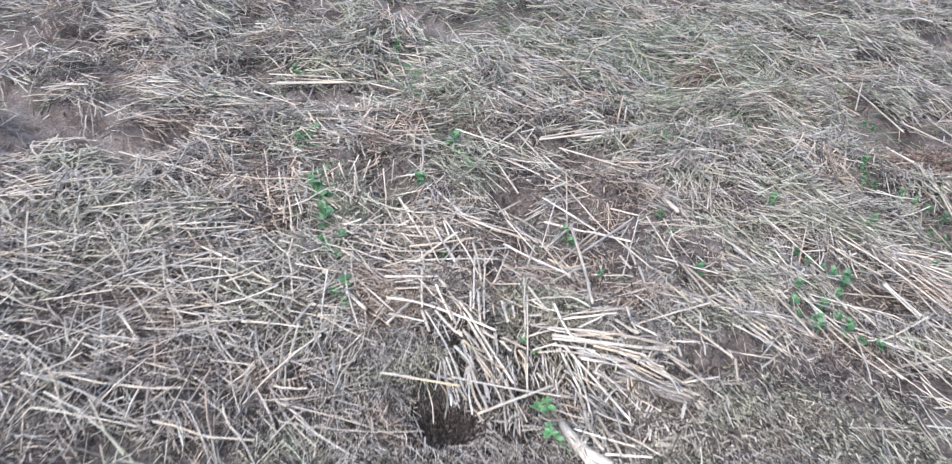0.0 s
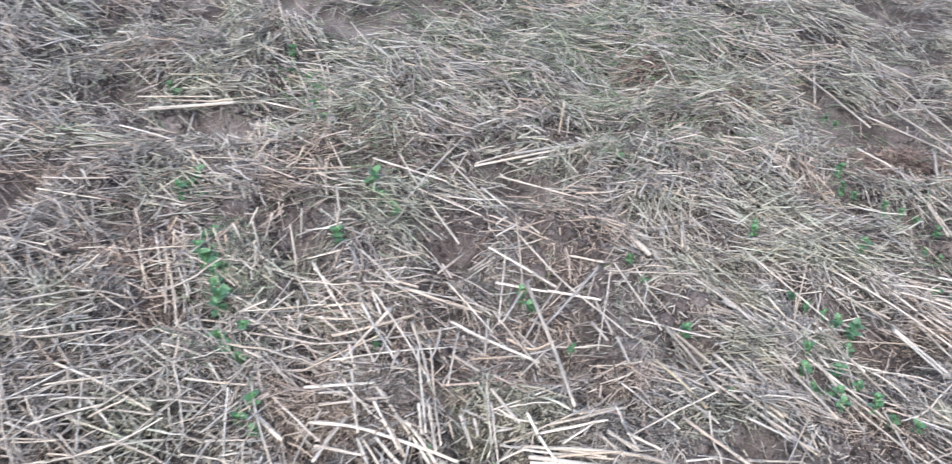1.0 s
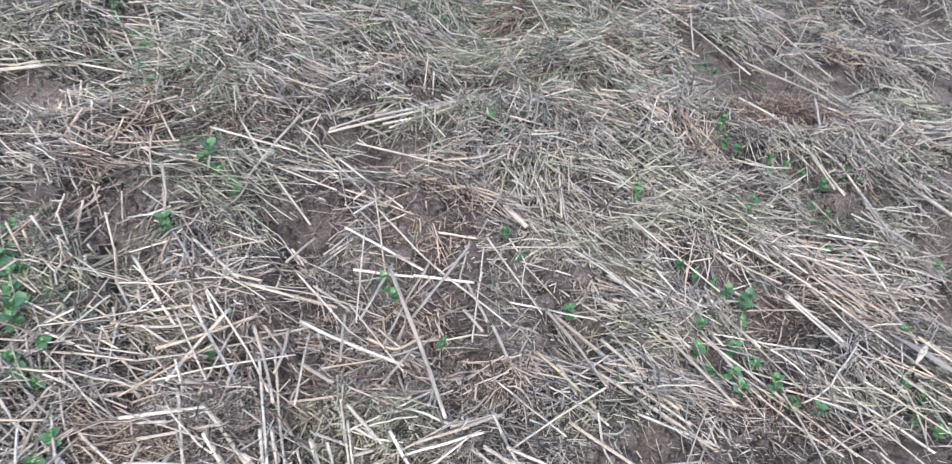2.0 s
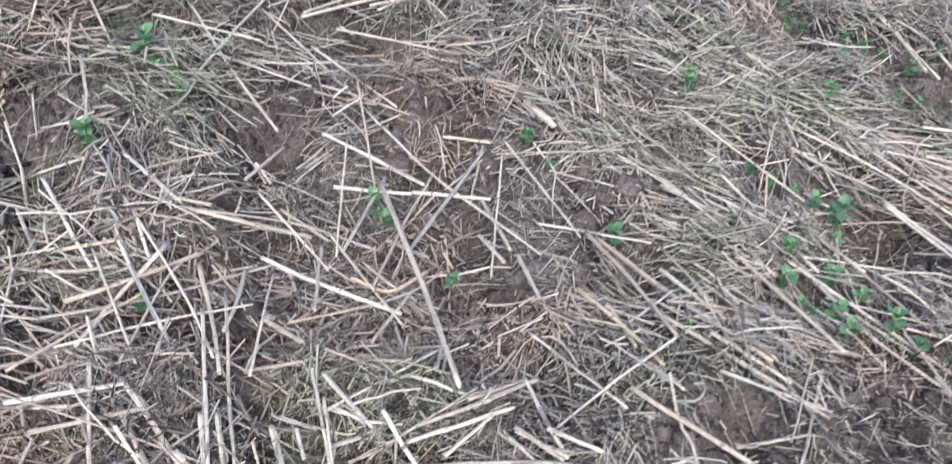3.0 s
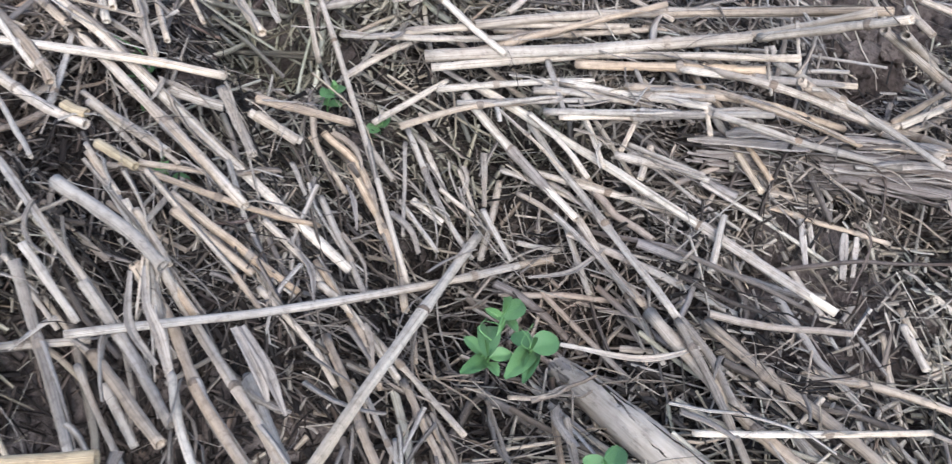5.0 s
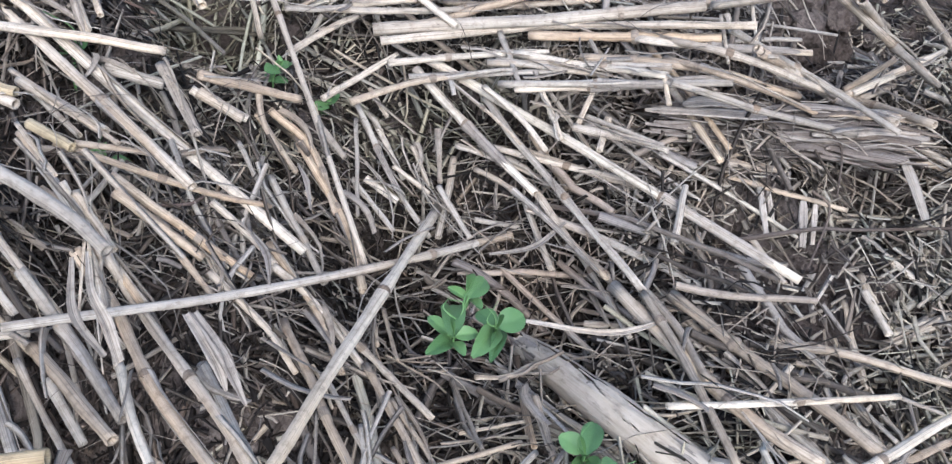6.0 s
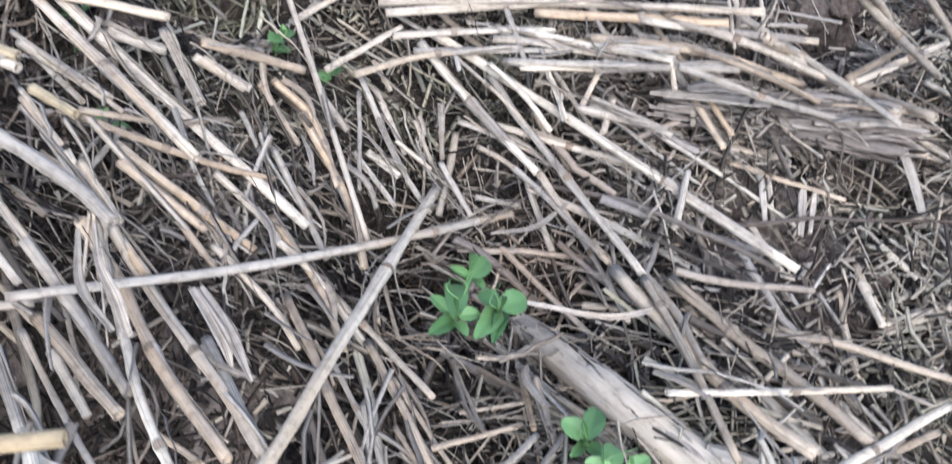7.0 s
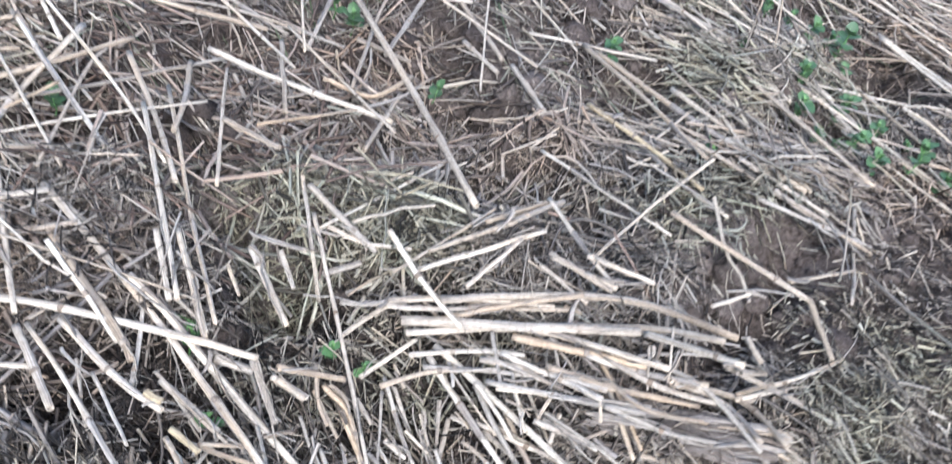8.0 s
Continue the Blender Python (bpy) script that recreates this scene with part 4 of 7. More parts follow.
straw("g", 0.0022, (0.575, 1.506, 0.000), (0.611, 1.453, 0.001), (0.652, 1.403, 0.002))
straw("p", 0.0022, (0.769, 1.582, -0.002), (0.808, 1.537, -0.012), (0.867, 1.501, -0.025))
straw("p", 0.0022, (0.707, 1.461, -0.002), (0.716, 1.398, -0.003), (0.734, 1.342, -0.004))
straw("p", 0.0019, (0.667, 1.352, -0.000), (0.673, 1.282, 0.001))
straw("p", 0.0022, (0.404, 1.197, 0.040), (0.439, 1.157, 0.035), (0.475, 1.118, 0.030))
straw("p", 0.0021, (0.479, 1.121, 0.026), (0.476, 1.080, 0.015))
straw("p", 0.0019, (0.350, 1.059, 0.071), (0.422, 1.049, 0.027))
straw("p", 0.0014, (0.604, 1.217, 0.006), (0.522, 1.118, 0.016))
straw("p", 0.0018, (0.375, 1.075, 0.069), (0.377, 1.059, 0.066))
straw("p", 0.0020, (0.336, 1.223, 0.032), (0.279, 1.204, 0.033))
straw("p", 0.0016, (0.326, 1.226, 0.032), (0.327, 1.178, 0.039), (0.330, 1.137, 0.044))
straw("p", 0.0018, (0.294, 1.207, 0.034), (0.233, 1.197, 0.026))
straw("p", 0.0022, (-0.061, 1.280, 0.010), (-0.018, 1.276, 0.018), (0.025, 1.273, 0.025))
straw("p", 0.0017, (-0.003, 1.307, 0.017), (0.001, 1.246, 0.019), (0.005, 1.190, 0.020))
straw("p", 0.0015, (0.023, 1.214, 0.047), (0.037, 1.194, 0.030), (0.052, 1.164, 0.018))
straw("p", 0.0016, (0.083, 1.341, 0.029), (0.083, 1.250, 0.033), (0.083, 1.174, 0.036))
straw("p", 0.0014, (0.092, 1.213, 0.028), (0.096, 1.159, 0.023))
straw("p", 0.0021, (0.005, 1.184, 0.016), (0.019, 1.129, 0.019))
straw("g", 0.0022, (0.170, 1.252, 0.035), (0.201, 1.202, 0.024))
straw("p", 0.0018, (-0.045, 1.182, 0.006), (-0.012, 1.168, 0.011), (0.014, 1.157, 0.015))
straw("g", 0.0022, (-0.046, 1.159, 0.004), (-0.026, 1.196, 0.007), (-0.009, 1.225, 0.010))
straw("p", 0.0019, (0.121, 1.403, 0.013), (0.112, 1.361, 0.018), (0.099, 1.319, 0.024))
straw("p", 0.0018, (0.192, 1.435, 0.007), (0.173, 1.333, 0.023))
straw("p", 0.0020, (0.081, 1.419, 0.010), (0.090, 1.339, 0.020), (0.094, 1.268, 0.029))
straw("p", 0.0021, (0.256, 1.447, -0.001), (0.291, 1.415, -0.000))
straw("t", 0.0018, (0.211, 1.380, 0.014), (0.243, 1.361, 0.011), (0.283, 1.388, 0.007))
straw("p", 0.0020, (0.275, 1.558, -0.007), (0.211, 1.429, 0.004))
straw("p", 0.0015, (-0.219, 1.437, -0.005), (-0.124, 1.413, 0.000), (-0.040, 1.382, 0.005))
straw("p", 0.0015, (-0.243, 1.418, -0.006), (-0.145, 1.403, -0.001), (-0.047, 1.373, 0.005))
straw("p", 0.0013, (-0.217, 1.524, -0.003), (-0.152, 1.473, -0.001), (-0.070, 1.398, 0.002))
straw("p", 0.0015, (-0.047, 1.373, 0.005), (0.041, 1.383, 0.008), (0.146, 1.410, 0.011))
straw("p", 0.0011, (0.240, 1.605, 0.013), (0.200, 1.399, 0.024))
straw("p", 0.0014, (-0.297, 1.636, 0.000), (-0.257, 1.498, -0.004), (-0.225, 1.349, -0.008))
straw("p", 0.0014, (-0.132, 1.350, -0.002), (-0.144, 1.288, -0.002), (-0.156, 1.232, -0.003))
straw("p", 0.0021, (-0.042, 1.250, 0.008), (0.039, 1.248, 0.023))
straw("p", 0.0016, (-0.104, 1.279, -0.001), (-0.039, 1.187, 0.009))
straw("p", 0.0028, (-0.128, 1.259, -0.004), (-0.084, 1.196, 0.002))
straw("p", 0.0014, (0.102, 1.372, 0.017), (0.100, 1.225, 0.024), (0.101, 1.161, 0.027))
straw("p", 0.0013, (0.033, 1.265, 0.021), (0.096, 1.166, 0.021))
straw("p", 0.0018, (0.227, 1.927, 0.005), (0.340, 2.000, 0.007))
straw("t", 0.0017, (-0.316, 2.104, -0.003), (-0.311, 1.848, 0.000), (-0.313, 1.680, 0.003))
straw("g", 0.0018, (-0.154, 2.456, 0.001), (-0.050, 2.010, -0.001), (0.031, 1.691, -0.002))
straw("p", 0.0020, (0.232, 2.075, 0.003), (0.130, 1.871, 0.003), (0.040, 1.665, 0.003))
straw("p", 0.0019, (0.083, 1.968, -0.001), (0.125, 1.793, 0.000), (0.169, 1.646, 0.001))
straw("p", 0.0024, (0.469, 1.429, -0.003), (0.511, 1.318, 0.007), (0.556, 1.226, 0.015))
straw("p", 0.0017, (0.626, 1.428, 0.002), (0.693, 1.280, 0.001), (0.754, 1.144, 0.001))
straw("p", 0.0014, (0.701, 1.460, -0.001), (0.751, 1.246, -0.002))
straw("p", 0.0022, (0.858, 1.479, -0.024), (0.880, 1.354, -0.017), (0.902, 1.248, -0.011))
straw("p", 0.0017, (0.780, 1.296, -0.005), (0.821, 1.220, -0.003), (0.861, 1.140, -0.002))
straw("p", 0.0020, (1.024, 1.575, -0.039), (1.015, 1.370, -0.029))
straw("p", 0.0020, (0.803, 1.648, -0.015), (0.891, 1.508, -0.016), (0.989, 1.240, -0.019))
straw("p", 0.0018, (1.036, 1.640, -0.033), (1.141, 1.592, -0.025))
straw("p", 0.0021, (1.261, 2.708, 0.008), (1.092, 2.320, 0.008))
straw("g", 0.0041, (1.208, 1.903, -0.001), (1.255, 1.785, -0.002), (1.288, 1.630, -0.003))
straw("p", 0.0022, (1.336, 2.139, 0.006), (1.183, 1.915, -0.001))
straw("p", 0.0020, (0.967, 2.098, 0.008), (0.845, 1.874, 0.016))
straw("y", 0.0018, (0.444, 2.046, 0.015), (0.506, 1.958, 0.021), (0.574, 1.813, 0.029))
straw("y", 0.0018, (0.523, 2.019, 0.026), (0.551, 1.904, 0.025), (0.569, 1.756, 0.024))
straw("p", 0.0017, (0.623, 1.918, 0.037), (0.549, 1.644, 0.009))
straw("t", 0.0019, (0.636, 1.827, 0.035), (0.795, 1.946, 0.024), (0.925, 2.025, 0.014))
straw("p", 0.0021, (1.089, 2.089, 0.003), (1.142, 1.975, -0.004), (1.127, 1.737, -0.016))
straw("p", 0.0022, (1.182, 1.881, -0.004), (1.157, 1.698, -0.017), (1.144, 1.558, -0.027))
straw("p", 0.0014, (0.671, 1.372, 0.000), (0.796, 1.339, -0.009))
straw("p", 0.0013, (0.657, 1.304, 0.003), (0.700, 1.201, 0.002), (0.736, 1.145, 0.001))
straw("p", 0.0016, (0.329, 1.565, -0.010), (0.275, 1.464, 0.000), (0.231, 1.372, 0.010))
straw("p", 0.0014, (0.286, 1.655, -0.003), (0.329, 1.547, -0.004), (0.405, 1.412, -0.005))
straw("p", 0.0014, (0.419, 1.464, -0.008), (0.524, 1.411, -0.001))
straw("y", 0.0022, (0.938, 2.654, 0.005), (1.009, 2.463, 0.005), (1.094, 2.293, 0.005))
straw("p", 0.0022, (1.069, 2.771, 0.005), (1.147, 2.522, 0.005), (1.178, 2.204, 0.004))
straw("p", 0.0022, (1.354, 2.733, 0.005), (1.396, 2.523, 0.005), (1.382, 2.192, 0.005))
straw("p", 0.0022, (0.040, 2.447, 0.005), (0.184, 2.401, 0.005), (0.267, 2.415, 0.005))
straw("y", 0.0017, (0.090, 2.369, 0.005), (0.216, 2.460, 0.005))
straw("p", 0.0018, (0.195, 2.552, 0.005), (0.295, 2.420, 0.005))
straw("t", 0.0017, (0.228, 1.153, 0.015), (0.265, 1.150, 0.024), (0.310, 1.139, 0.040))
straw("p", 0.0016, (0.242, 1.167, 0.016), (0.268, 1.151, 0.021), (0.304, 1.138, 0.028))
straw("g", 0.0016, (0.248, 1.123, 0.014), (0.279, 1.088, 0.025))
straw("p", 0.0018, (0.300, 1.104, 0.030), (0.322, 1.084, 0.036), (0.357, 1.065, 0.041))
straw("t", 0.0015, (0.301, 1.085, 0.033), (0.316, 1.057, 0.039), (0.372, 1.053, 0.014))
straw("g", 0.0018, (0.330, 1.085, 0.043), (0.365, 1.070, 0.027), (0.377, 1.026, 0.027))
straw("p", 0.0017, (0.335, 1.073, 0.041), (0.380, 1.065, 0.016), (0.381, 1.031, 0.027))
straw("g", 0.0015, (0.293, 1.068, 0.034), (0.325, 1.047, 0.030), (0.367, 1.036, 0.020))
straw("t", 0.0013, (0.311, 1.108, 0.023), (0.315, 1.081, 0.018), (0.316, 1.048, 0.012))
straw("p", 0.0015, (0.303, 1.142, 0.027), (0.310, 1.133, 0.030))
straw("g", 0.0016, (0.269, 1.081, 0.008), (0.290, 1.054, 0.012))
straw("p", 0.0016, (0.279, 1.081, 0.010), (0.267, 1.066, 0.007))
straw("p", 0.0017, (0.247, 1.090, -0.007), (0.266, 1.068, -0.005), (0.280, 1.053, -0.003))
straw("p", 0.0013, (0.236, 1.109, 0.012), (0.242, 1.089, 0.011), (0.247, 1.072, 0.006))
straw("g", 0.0014, (0.225, 1.104, -0.012), (0.239, 1.089, -0.011), (0.250, 1.075, -0.011))
straw("p", 0.0014, (0.300, 1.169, 0.042), (0.330, 1.137, 0.046))
straw("t", 0.0016, (0.185, 1.122, 0.003), (0.213, 1.123, 0.008), (0.238, 1.118, 0.011))
straw("p", 0.0015, (0.205, 1.135, 0.010), (0.243, 1.129, 0.013), (0.269, 1.117, 0.019))
straw("g", 0.0014, (0.211, 1.127, 0.008), (0.245, 1.115, 0.013), (0.273, 1.099, 0.022))
straw("p", 0.0016, (0.395, 1.066, 0.015), (0.410, 1.062, 0.025))
straw("p", 0.0016, (0.394, 1.070, 0.014), (0.407, 1.063, 0.033))
straw("p", 0.0022, (0.022, 1.281, 0.022), (0.074, 1.171, 0.020), (0.114, 1.069, 0.019))
straw("p", 0.0023, (0.061, 1.200, 0.029), (0.081, 1.168, 0.022), (0.147, 1.057, -0.008))
straw("p", 0.0023, (-0.052, 1.211, 0.016), (0.012, 1.197, 0.019), (0.086, 1.156, 0.024), (0.119, 1.137, 0.025))
straw("p", 0.0013, (0.168, 1.229, 0.034), (0.168, 1.177, 0.022), (0.168, 1.051, -0.014))
straw("p", 0.0026, (0.265, 1.541, 0.000), (0.271, 1.372, 0.018), (0.272, 1.223, 0.034))
straw("g", 0.0013, (0.056, 1.134, 0.021), (0.061, 1.154, 0.021), (0.067, 1.184, 0.021))
straw("p", 0.0015, (0.170, 1.157, 0.005), (0.190, 1.167, 0.008), (0.209, 1.174, 0.010))
straw("p", 0.0014, (0.297, 1.172, 0.032), (0.315, 1.138, 0.032))
straw("g", 0.0013, (0.256, 1.138, 0.017), (0.249, 1.101, 0.014))
straw("p", 0.0012, (0.257, 1.104, 0.016), (0.255, 1.075, 0.008))
straw("p", 0.0018, (0.266, 1.363, 0.011), (0.213, 1.282, 0.032))
straw("t", 0.0017, (0.276, 1.213, 0.030), (0.329, 1.226, 0.029))
straw("p", 0.0018, (0.436, 1.320, 0.012), (0.433, 1.248, 0.028))
straw("p", 0.0021, (0.511, 1.365, 0.005), (0.541, 1.286, 0.010), (0.563, 1.227, 0.014))
straw("p", 0.0020, (0.477, 1.288, 0.021), (0.530, 1.220, 0.017), (0.574, 1.160, 0.013))
straw("p", 0.0017, (0.429, 1.249, 0.027), (0.449, 1.191, 0.036))
straw("p", 0.0020, (0.514, 1.265, 0.018), (0.562, 1.201, 0.013))
straw("g", 0.0018, (0.495, 1.213, 0.027), (0.583, 1.169, 0.009))
straw("p", 0.0013, (0.375, 1.106, 0.058), (0.412, 1.113, 0.055))
straw("p", 0.0015, (0.471, 1.136, 0.028), (0.550, 1.148, 0.013))
straw("p", 0.0020, (-0.064, 1.577, 0.002), (-0.027, 1.475, 0.005), (-0.008, 1.428, 0.006))
straw("p", 0.0018, (-0.083, 1.534, 0.001), (-0.054, 1.445, 0.003))
straw("t", 0.0019, (-0.049, 1.461, 0.003), (0.013, 1.468, 0.006))
straw("p", 0.0017, (0.026, 1.497, 0.005), (0.038, 1.438, 0.008))
straw("p", 0.0020, (0.095, 1.512, 0.005), (0.060, 1.530, 0.004))
straw("p", 0.0019, (0.129, 1.556, 0.002), (0.174, 1.614, 0.001))
straw("p", 0.0019, (0.160, 1.499, 0.004), (0.199, 1.446, 0.005))
straw("p", 0.0013, (0.004, 1.558, 0.004), (0.062, 1.391, 0.019), (0.090, 1.287, 0.028))
straw("t", 0.0014, (-0.044, 1.514, 0.005), (0.027, 1.577, 0.005), (0.110, 1.605, 0.006))
straw("p", 0.0013, (0.140, 1.527, 0.006), (0.193, 1.393, 0.014))
straw("p", 0.0012, (-0.031, 1.331, 0.012), (0.042, 1.343, 0.017), (0.124, 1.348, 0.023))
straw("p", 0.0012, (0.019, 1.298, 0.020), (0.052, 1.395, 0.014), (0.067, 1.422, 0.012))
straw("t", 0.0012, (0.151, 1.316, 0.029), (0.244, 1.345, 0.017), (0.300, 1.385, 0.008))
straw("p", 0.0013, (0.201, 1.455, 0.006), (0.242, 1.305, 0.026))
straw("p", 0.0012, (-0.011, 1.456, 0.008), (0.033, 1.294, 0.023))
straw("p", 0.0013, (0.062, 1.510, 0.008), (0.166, 1.475, 0.007), (0.240, 1.428, 0.006))
straw("p", 0.0012, (0.116, 1.258, 0.034), (0.144, 1.392, 0.016))
straw("t", 0.0012, (-0.065, 1.315, 0.007), (-0.010, 1.353, 0.011), (0.035, 1.383, 0.015))
straw("p", 0.0012, (0.169, 1.220, 0.029), (0.267, 1.271, 0.026))
straw("p", 0.0011, (0.209, 1.189, 0.019), (0.287, 1.224, 0.029))
straw("p", 0.0012, (0.352, 1.290, 0.015), (0.394, 1.178, 0.039))
straw("p", 0.0013, (0.402, 1.345, 0.007), (0.463, 1.278, 0.022))
straw("p", 0.0013, (0.529, 1.402, 0.001), (0.554, 1.239, 0.010), (0.563, 1.148, 0.015))
straw("p", 0.0013, (0.544, 1.343, 0.006), (0.598, 1.220, 0.008))
straw("p", 0.0015, (0.652, 1.517, 0.003), (0.677, 1.344, 0.002))
straw("p", 0.0017, (0.532, 1.585, 0.001), (0.590, 1.483, 0.002), (0.628, 1.344, 0.003))
straw("p", 0.0016, (0.655, 1.641, 0.013), (0.734, 1.462, -0.003))
straw("p", 0.0017, (0.881, 1.636, -0.019), (0.974, 1.439, -0.037))
straw("p", 0.0015, (0.900, 1.365, -0.022), (0.941, 1.194, -0.006))
straw("p", 0.0015, (0.923, 1.335, -0.021), (0.990, 1.245, -0.012))
straw("y", 0.0018, (0.526, 1.981, 0.025), (0.598, 1.814, 0.029))
straw("p", 0.0016, (0.174, 1.942, 0.004), (0.241, 1.772, 0.003), (0.284, 1.647, 0.002))
straw("p", 0.0016, (0.103, 1.829, 0.003), (0.216, 1.732, 0.005))
straw("g", 0.0016, (0.227, 1.831, 0.006), (0.310, 1.683, 0.003))
straw("p", 0.0017, (0.265, 1.875, 0.007), (0.413, 1.786, 0.014))
straw("p", 0.0017, (0.034, 1.940, -0.001), (0.166, 1.852, 0.004))
straw("p", 0.0019, (0.693, 1.964, 0.042), (0.795, 1.880, 0.022), (0.919, 1.855, 0.003))
straw("t", 0.0019, (0.698, 1.762, 0.024), (0.946, 1.974, 0.007))
straw("p", 0.0022, (1.195, 2.269, 0.005), (1.304, 2.091, 0.005))
straw("p", 0.0022, (1.284, 2.314, 0.006), (1.346, 2.008, 0.005))
straw("p", 0.0022, (1.337, 2.093, 0.005), (1.430, 1.905, 0.006))
straw("p", 0.0023, (0.247, 1.013, -0.009), (0.251, 0.953, 0.000), (0.260, 0.922, 0.005))
straw("p", 0.0015, (0.251, 1.002, -0.003), (0.245, 0.972, 0.002), (0.231, 0.925, 0.011))
straw("p", 0.0024, (0.264, 1.002, -0.007), (0.272, 0.968, -0.004), (0.280, 0.948, -0.003), (0.286, 0.921, -0.001))
straw("p", 0.0018, (0.335, 0.980, -0.004), (0.331, 0.961, -0.006))
straw("g", 0.0018, (0.062, 1.045, 0.020), (0.071, 1.028, 0.008), (0.080, 0.991, 0.014))
straw("p", 0.0019, (0.062, 1.025, 0.010), (0.077, 0.983, 0.018))
straw("t", 0.0018, (0.077, 1.049, 0.020), (0.085, 1.036, 0.005), (0.090, 1.000, 0.010), (0.098, 0.963, 0.018))
straw("p", 0.0017, (0.085, 1.049, 0.016), (0.092, 1.036, 0.003), (0.103, 0.981, 0.016), (0.107, 0.962, 0.018))
straw("g", 0.0016, (0.104, 1.013, 0.001), (0.108, 0.975, 0.008))
straw("p", 0.0017, (0.057, 0.981, 0.024), (0.058, 0.958, 0.026))
straw("t", 0.0012, (0.136, 1.061, -0.004), (0.144, 1.031, -0.010), (0.144, 1.005, -0.009))
straw("p", 0.0013, (0.309, 1.017, -0.004), (0.310, 0.994, -0.007))

straw("y", 0.0018, (0.071, 1.103, 0.026), (0.082, 1.088, 0.026))
straw("t", 0.0013, (0.083, 1.094, 0.023), (0.106, 1.092, 0.016))
straw("g", 0.0026, (0.099, 1.150, 0.012), (0.118, 1.141, 0.008))
straw("p", 0.0012, (0.077, 1.069, 0.029), (0.083, 1.054, 0.017), (0.086, 1.048, 0.010))
straw("p", 0.0012, (0.080, 1.062, 0.030), (0.087, 1.038, 0.028))
straw("g", 0.0012, (0.073, 1.135, 0.016), (0.085, 1.104, 0.018))
straw("p", 0.0011, (0.086, 1.051, 0.012), (0.093, 1.038, 0.004))
straw("g", 0.0015, (0.081, 1.050, 0.019), (0.082, 1.033, 0.006), (0.082, 1.013, 0.008))
straw("p", 0.0005, (0.080, 1.050, 0.022), (0.075, 1.036, 0.009))
straw("p", 0.0005, (0.081, 1.049, 0.022), (0.079, 1.036, 0.008))
straw("p", 0.0003, (0.081, 1.049, 0.020), (0.078, 1.010, 0.010))
straw("t", 0.0011, (0.106, 1.056, 0.004), (0.113, 1.040, -0.001))
straw("g", 0.0011, (0.115, 1.054, 0.000), (0.122, 1.036, -0.004))
straw("p", 0.0013, (0.121, 1.076, 0.005), (0.131, 1.063, -0.002), (0.136, 1.051, -0.005))
straw("p", 0.0013, (0.153, 1.142, 0.005), (0.150, 1.121, 0.001), (0.152, 1.106, -0.003))
straw("t", 0.0017, (0.156, 1.133, -0.004), (0.168, 1.116, -0.013), (0.169, 1.086, -0.021))
straw("t", 0.0017, (0.164, 1.119, -0.011), (0.171, 1.080, -0.023), (0.167, 1.048, -0.024))
straw("p", 0.0015, (0.173, 1.123, -0.007), (0.179, 1.108, -0.013))
straw("p", 0.0016, (0.185, 1.100, -0.018), (0.195, 1.089, -0.023))
straw("g", 0.0016, (0.228, 1.109, -0.023), (0.219, 1.093, -0.027), (0.205, 1.070, -0.028))
straw("g", 0.0013, (0.212, 1.089, -0.019), (0.215, 1.063, -0.024))
straw("g", 0.0011, (0.179, 1.099, -0.016), (0.188, 1.074, -0.024))
straw("p", 0.0010, (0.200, 1.140, -0.005), (0.203, 1.126, -0.010))
straw("p", 0.0011, (0.198, 1.103, -0.017), (0.208, 1.088, -0.021))
straw("g", 0.0010, (0.209, 1.111, -0.015), (0.210, 1.093, -0.022))
straw("p", 0.0012, (0.220, 1.110, -0.013), (0.214, 1.092, -0.020))
straw("p", 0.0020, (0.218, 1.136, 0.005), (0.233, 1.097, -0.006), (0.243, 1.067, -0.010))
straw("p", 0.0016, (0.244, 1.070, -0.011), (0.246, 1.044, -0.014), (0.249, 1.021, -0.012), (0.249, 0.988, -0.007))
straw("g", 0.0018, (0.239, 1.112, 0.004), (0.244, 1.088, -0.002), (0.252, 1.049, -0.007), (0.253, 1.005, -0.005))
straw("g", 0.0016, (0.255, 1.008, -0.007), (0.254, 0.984, -0.003), (0.248, 0.961, 0.001))
straw("p", 0.0008, (0.225, 1.125, 0.008), (0.231, 1.094, 0.011), (0.238, 1.077, 0.007))
straw("p", 0.0012, (0.225, 1.086, -0.010), (0.233, 1.074, -0.010), (0.241, 1.053, -0.011), (0.246, 1.016, -0.008))
straw("g", 0.0015, (0.242, 1.071, -0.018), (0.237, 1.037, -0.022))
straw("p", 0.0015, (0.218, 1.063, -0.028), (0.233, 1.061, -0.025))
straw("g", 0.0012, (0.223, 1.075, -0.027), (0.238, 1.064, -0.025))
straw("t", 0.0017, (0.256, 1.098, -0.007), (0.260, 1.069, -0.014))
straw("g", 0.0017, (0.263, 1.081, 0.008), (0.288, 1.058, 0.012))
straw("p", 0.0009, (0.282, 1.066, -0.002), (0.269, 1.036, -0.013))
straw("g", 0.0009, (0.281, 1.054, -0.005), (0.270, 1.038, -0.011))
straw("p", 0.0009, (0.275, 1.040, -0.008), (0.297, 1.056, 0.002))
straw("g", 0.0008, (0.267, 1.028, -0.014), (0.291, 1.038, -0.006))
straw("w", 0.0018, (0.410, 1.038, 0.006), (0.423, 1.020, 0.003))
straw("t", 0.0015, (0.405, 1.035, 0.003), (0.424, 1.019, -0.000))
straw("p", 0.0015, (0.335, 0.985, -0.015), (0.326, 0.968, -0.017), (0.316, 0.949, -0.017))
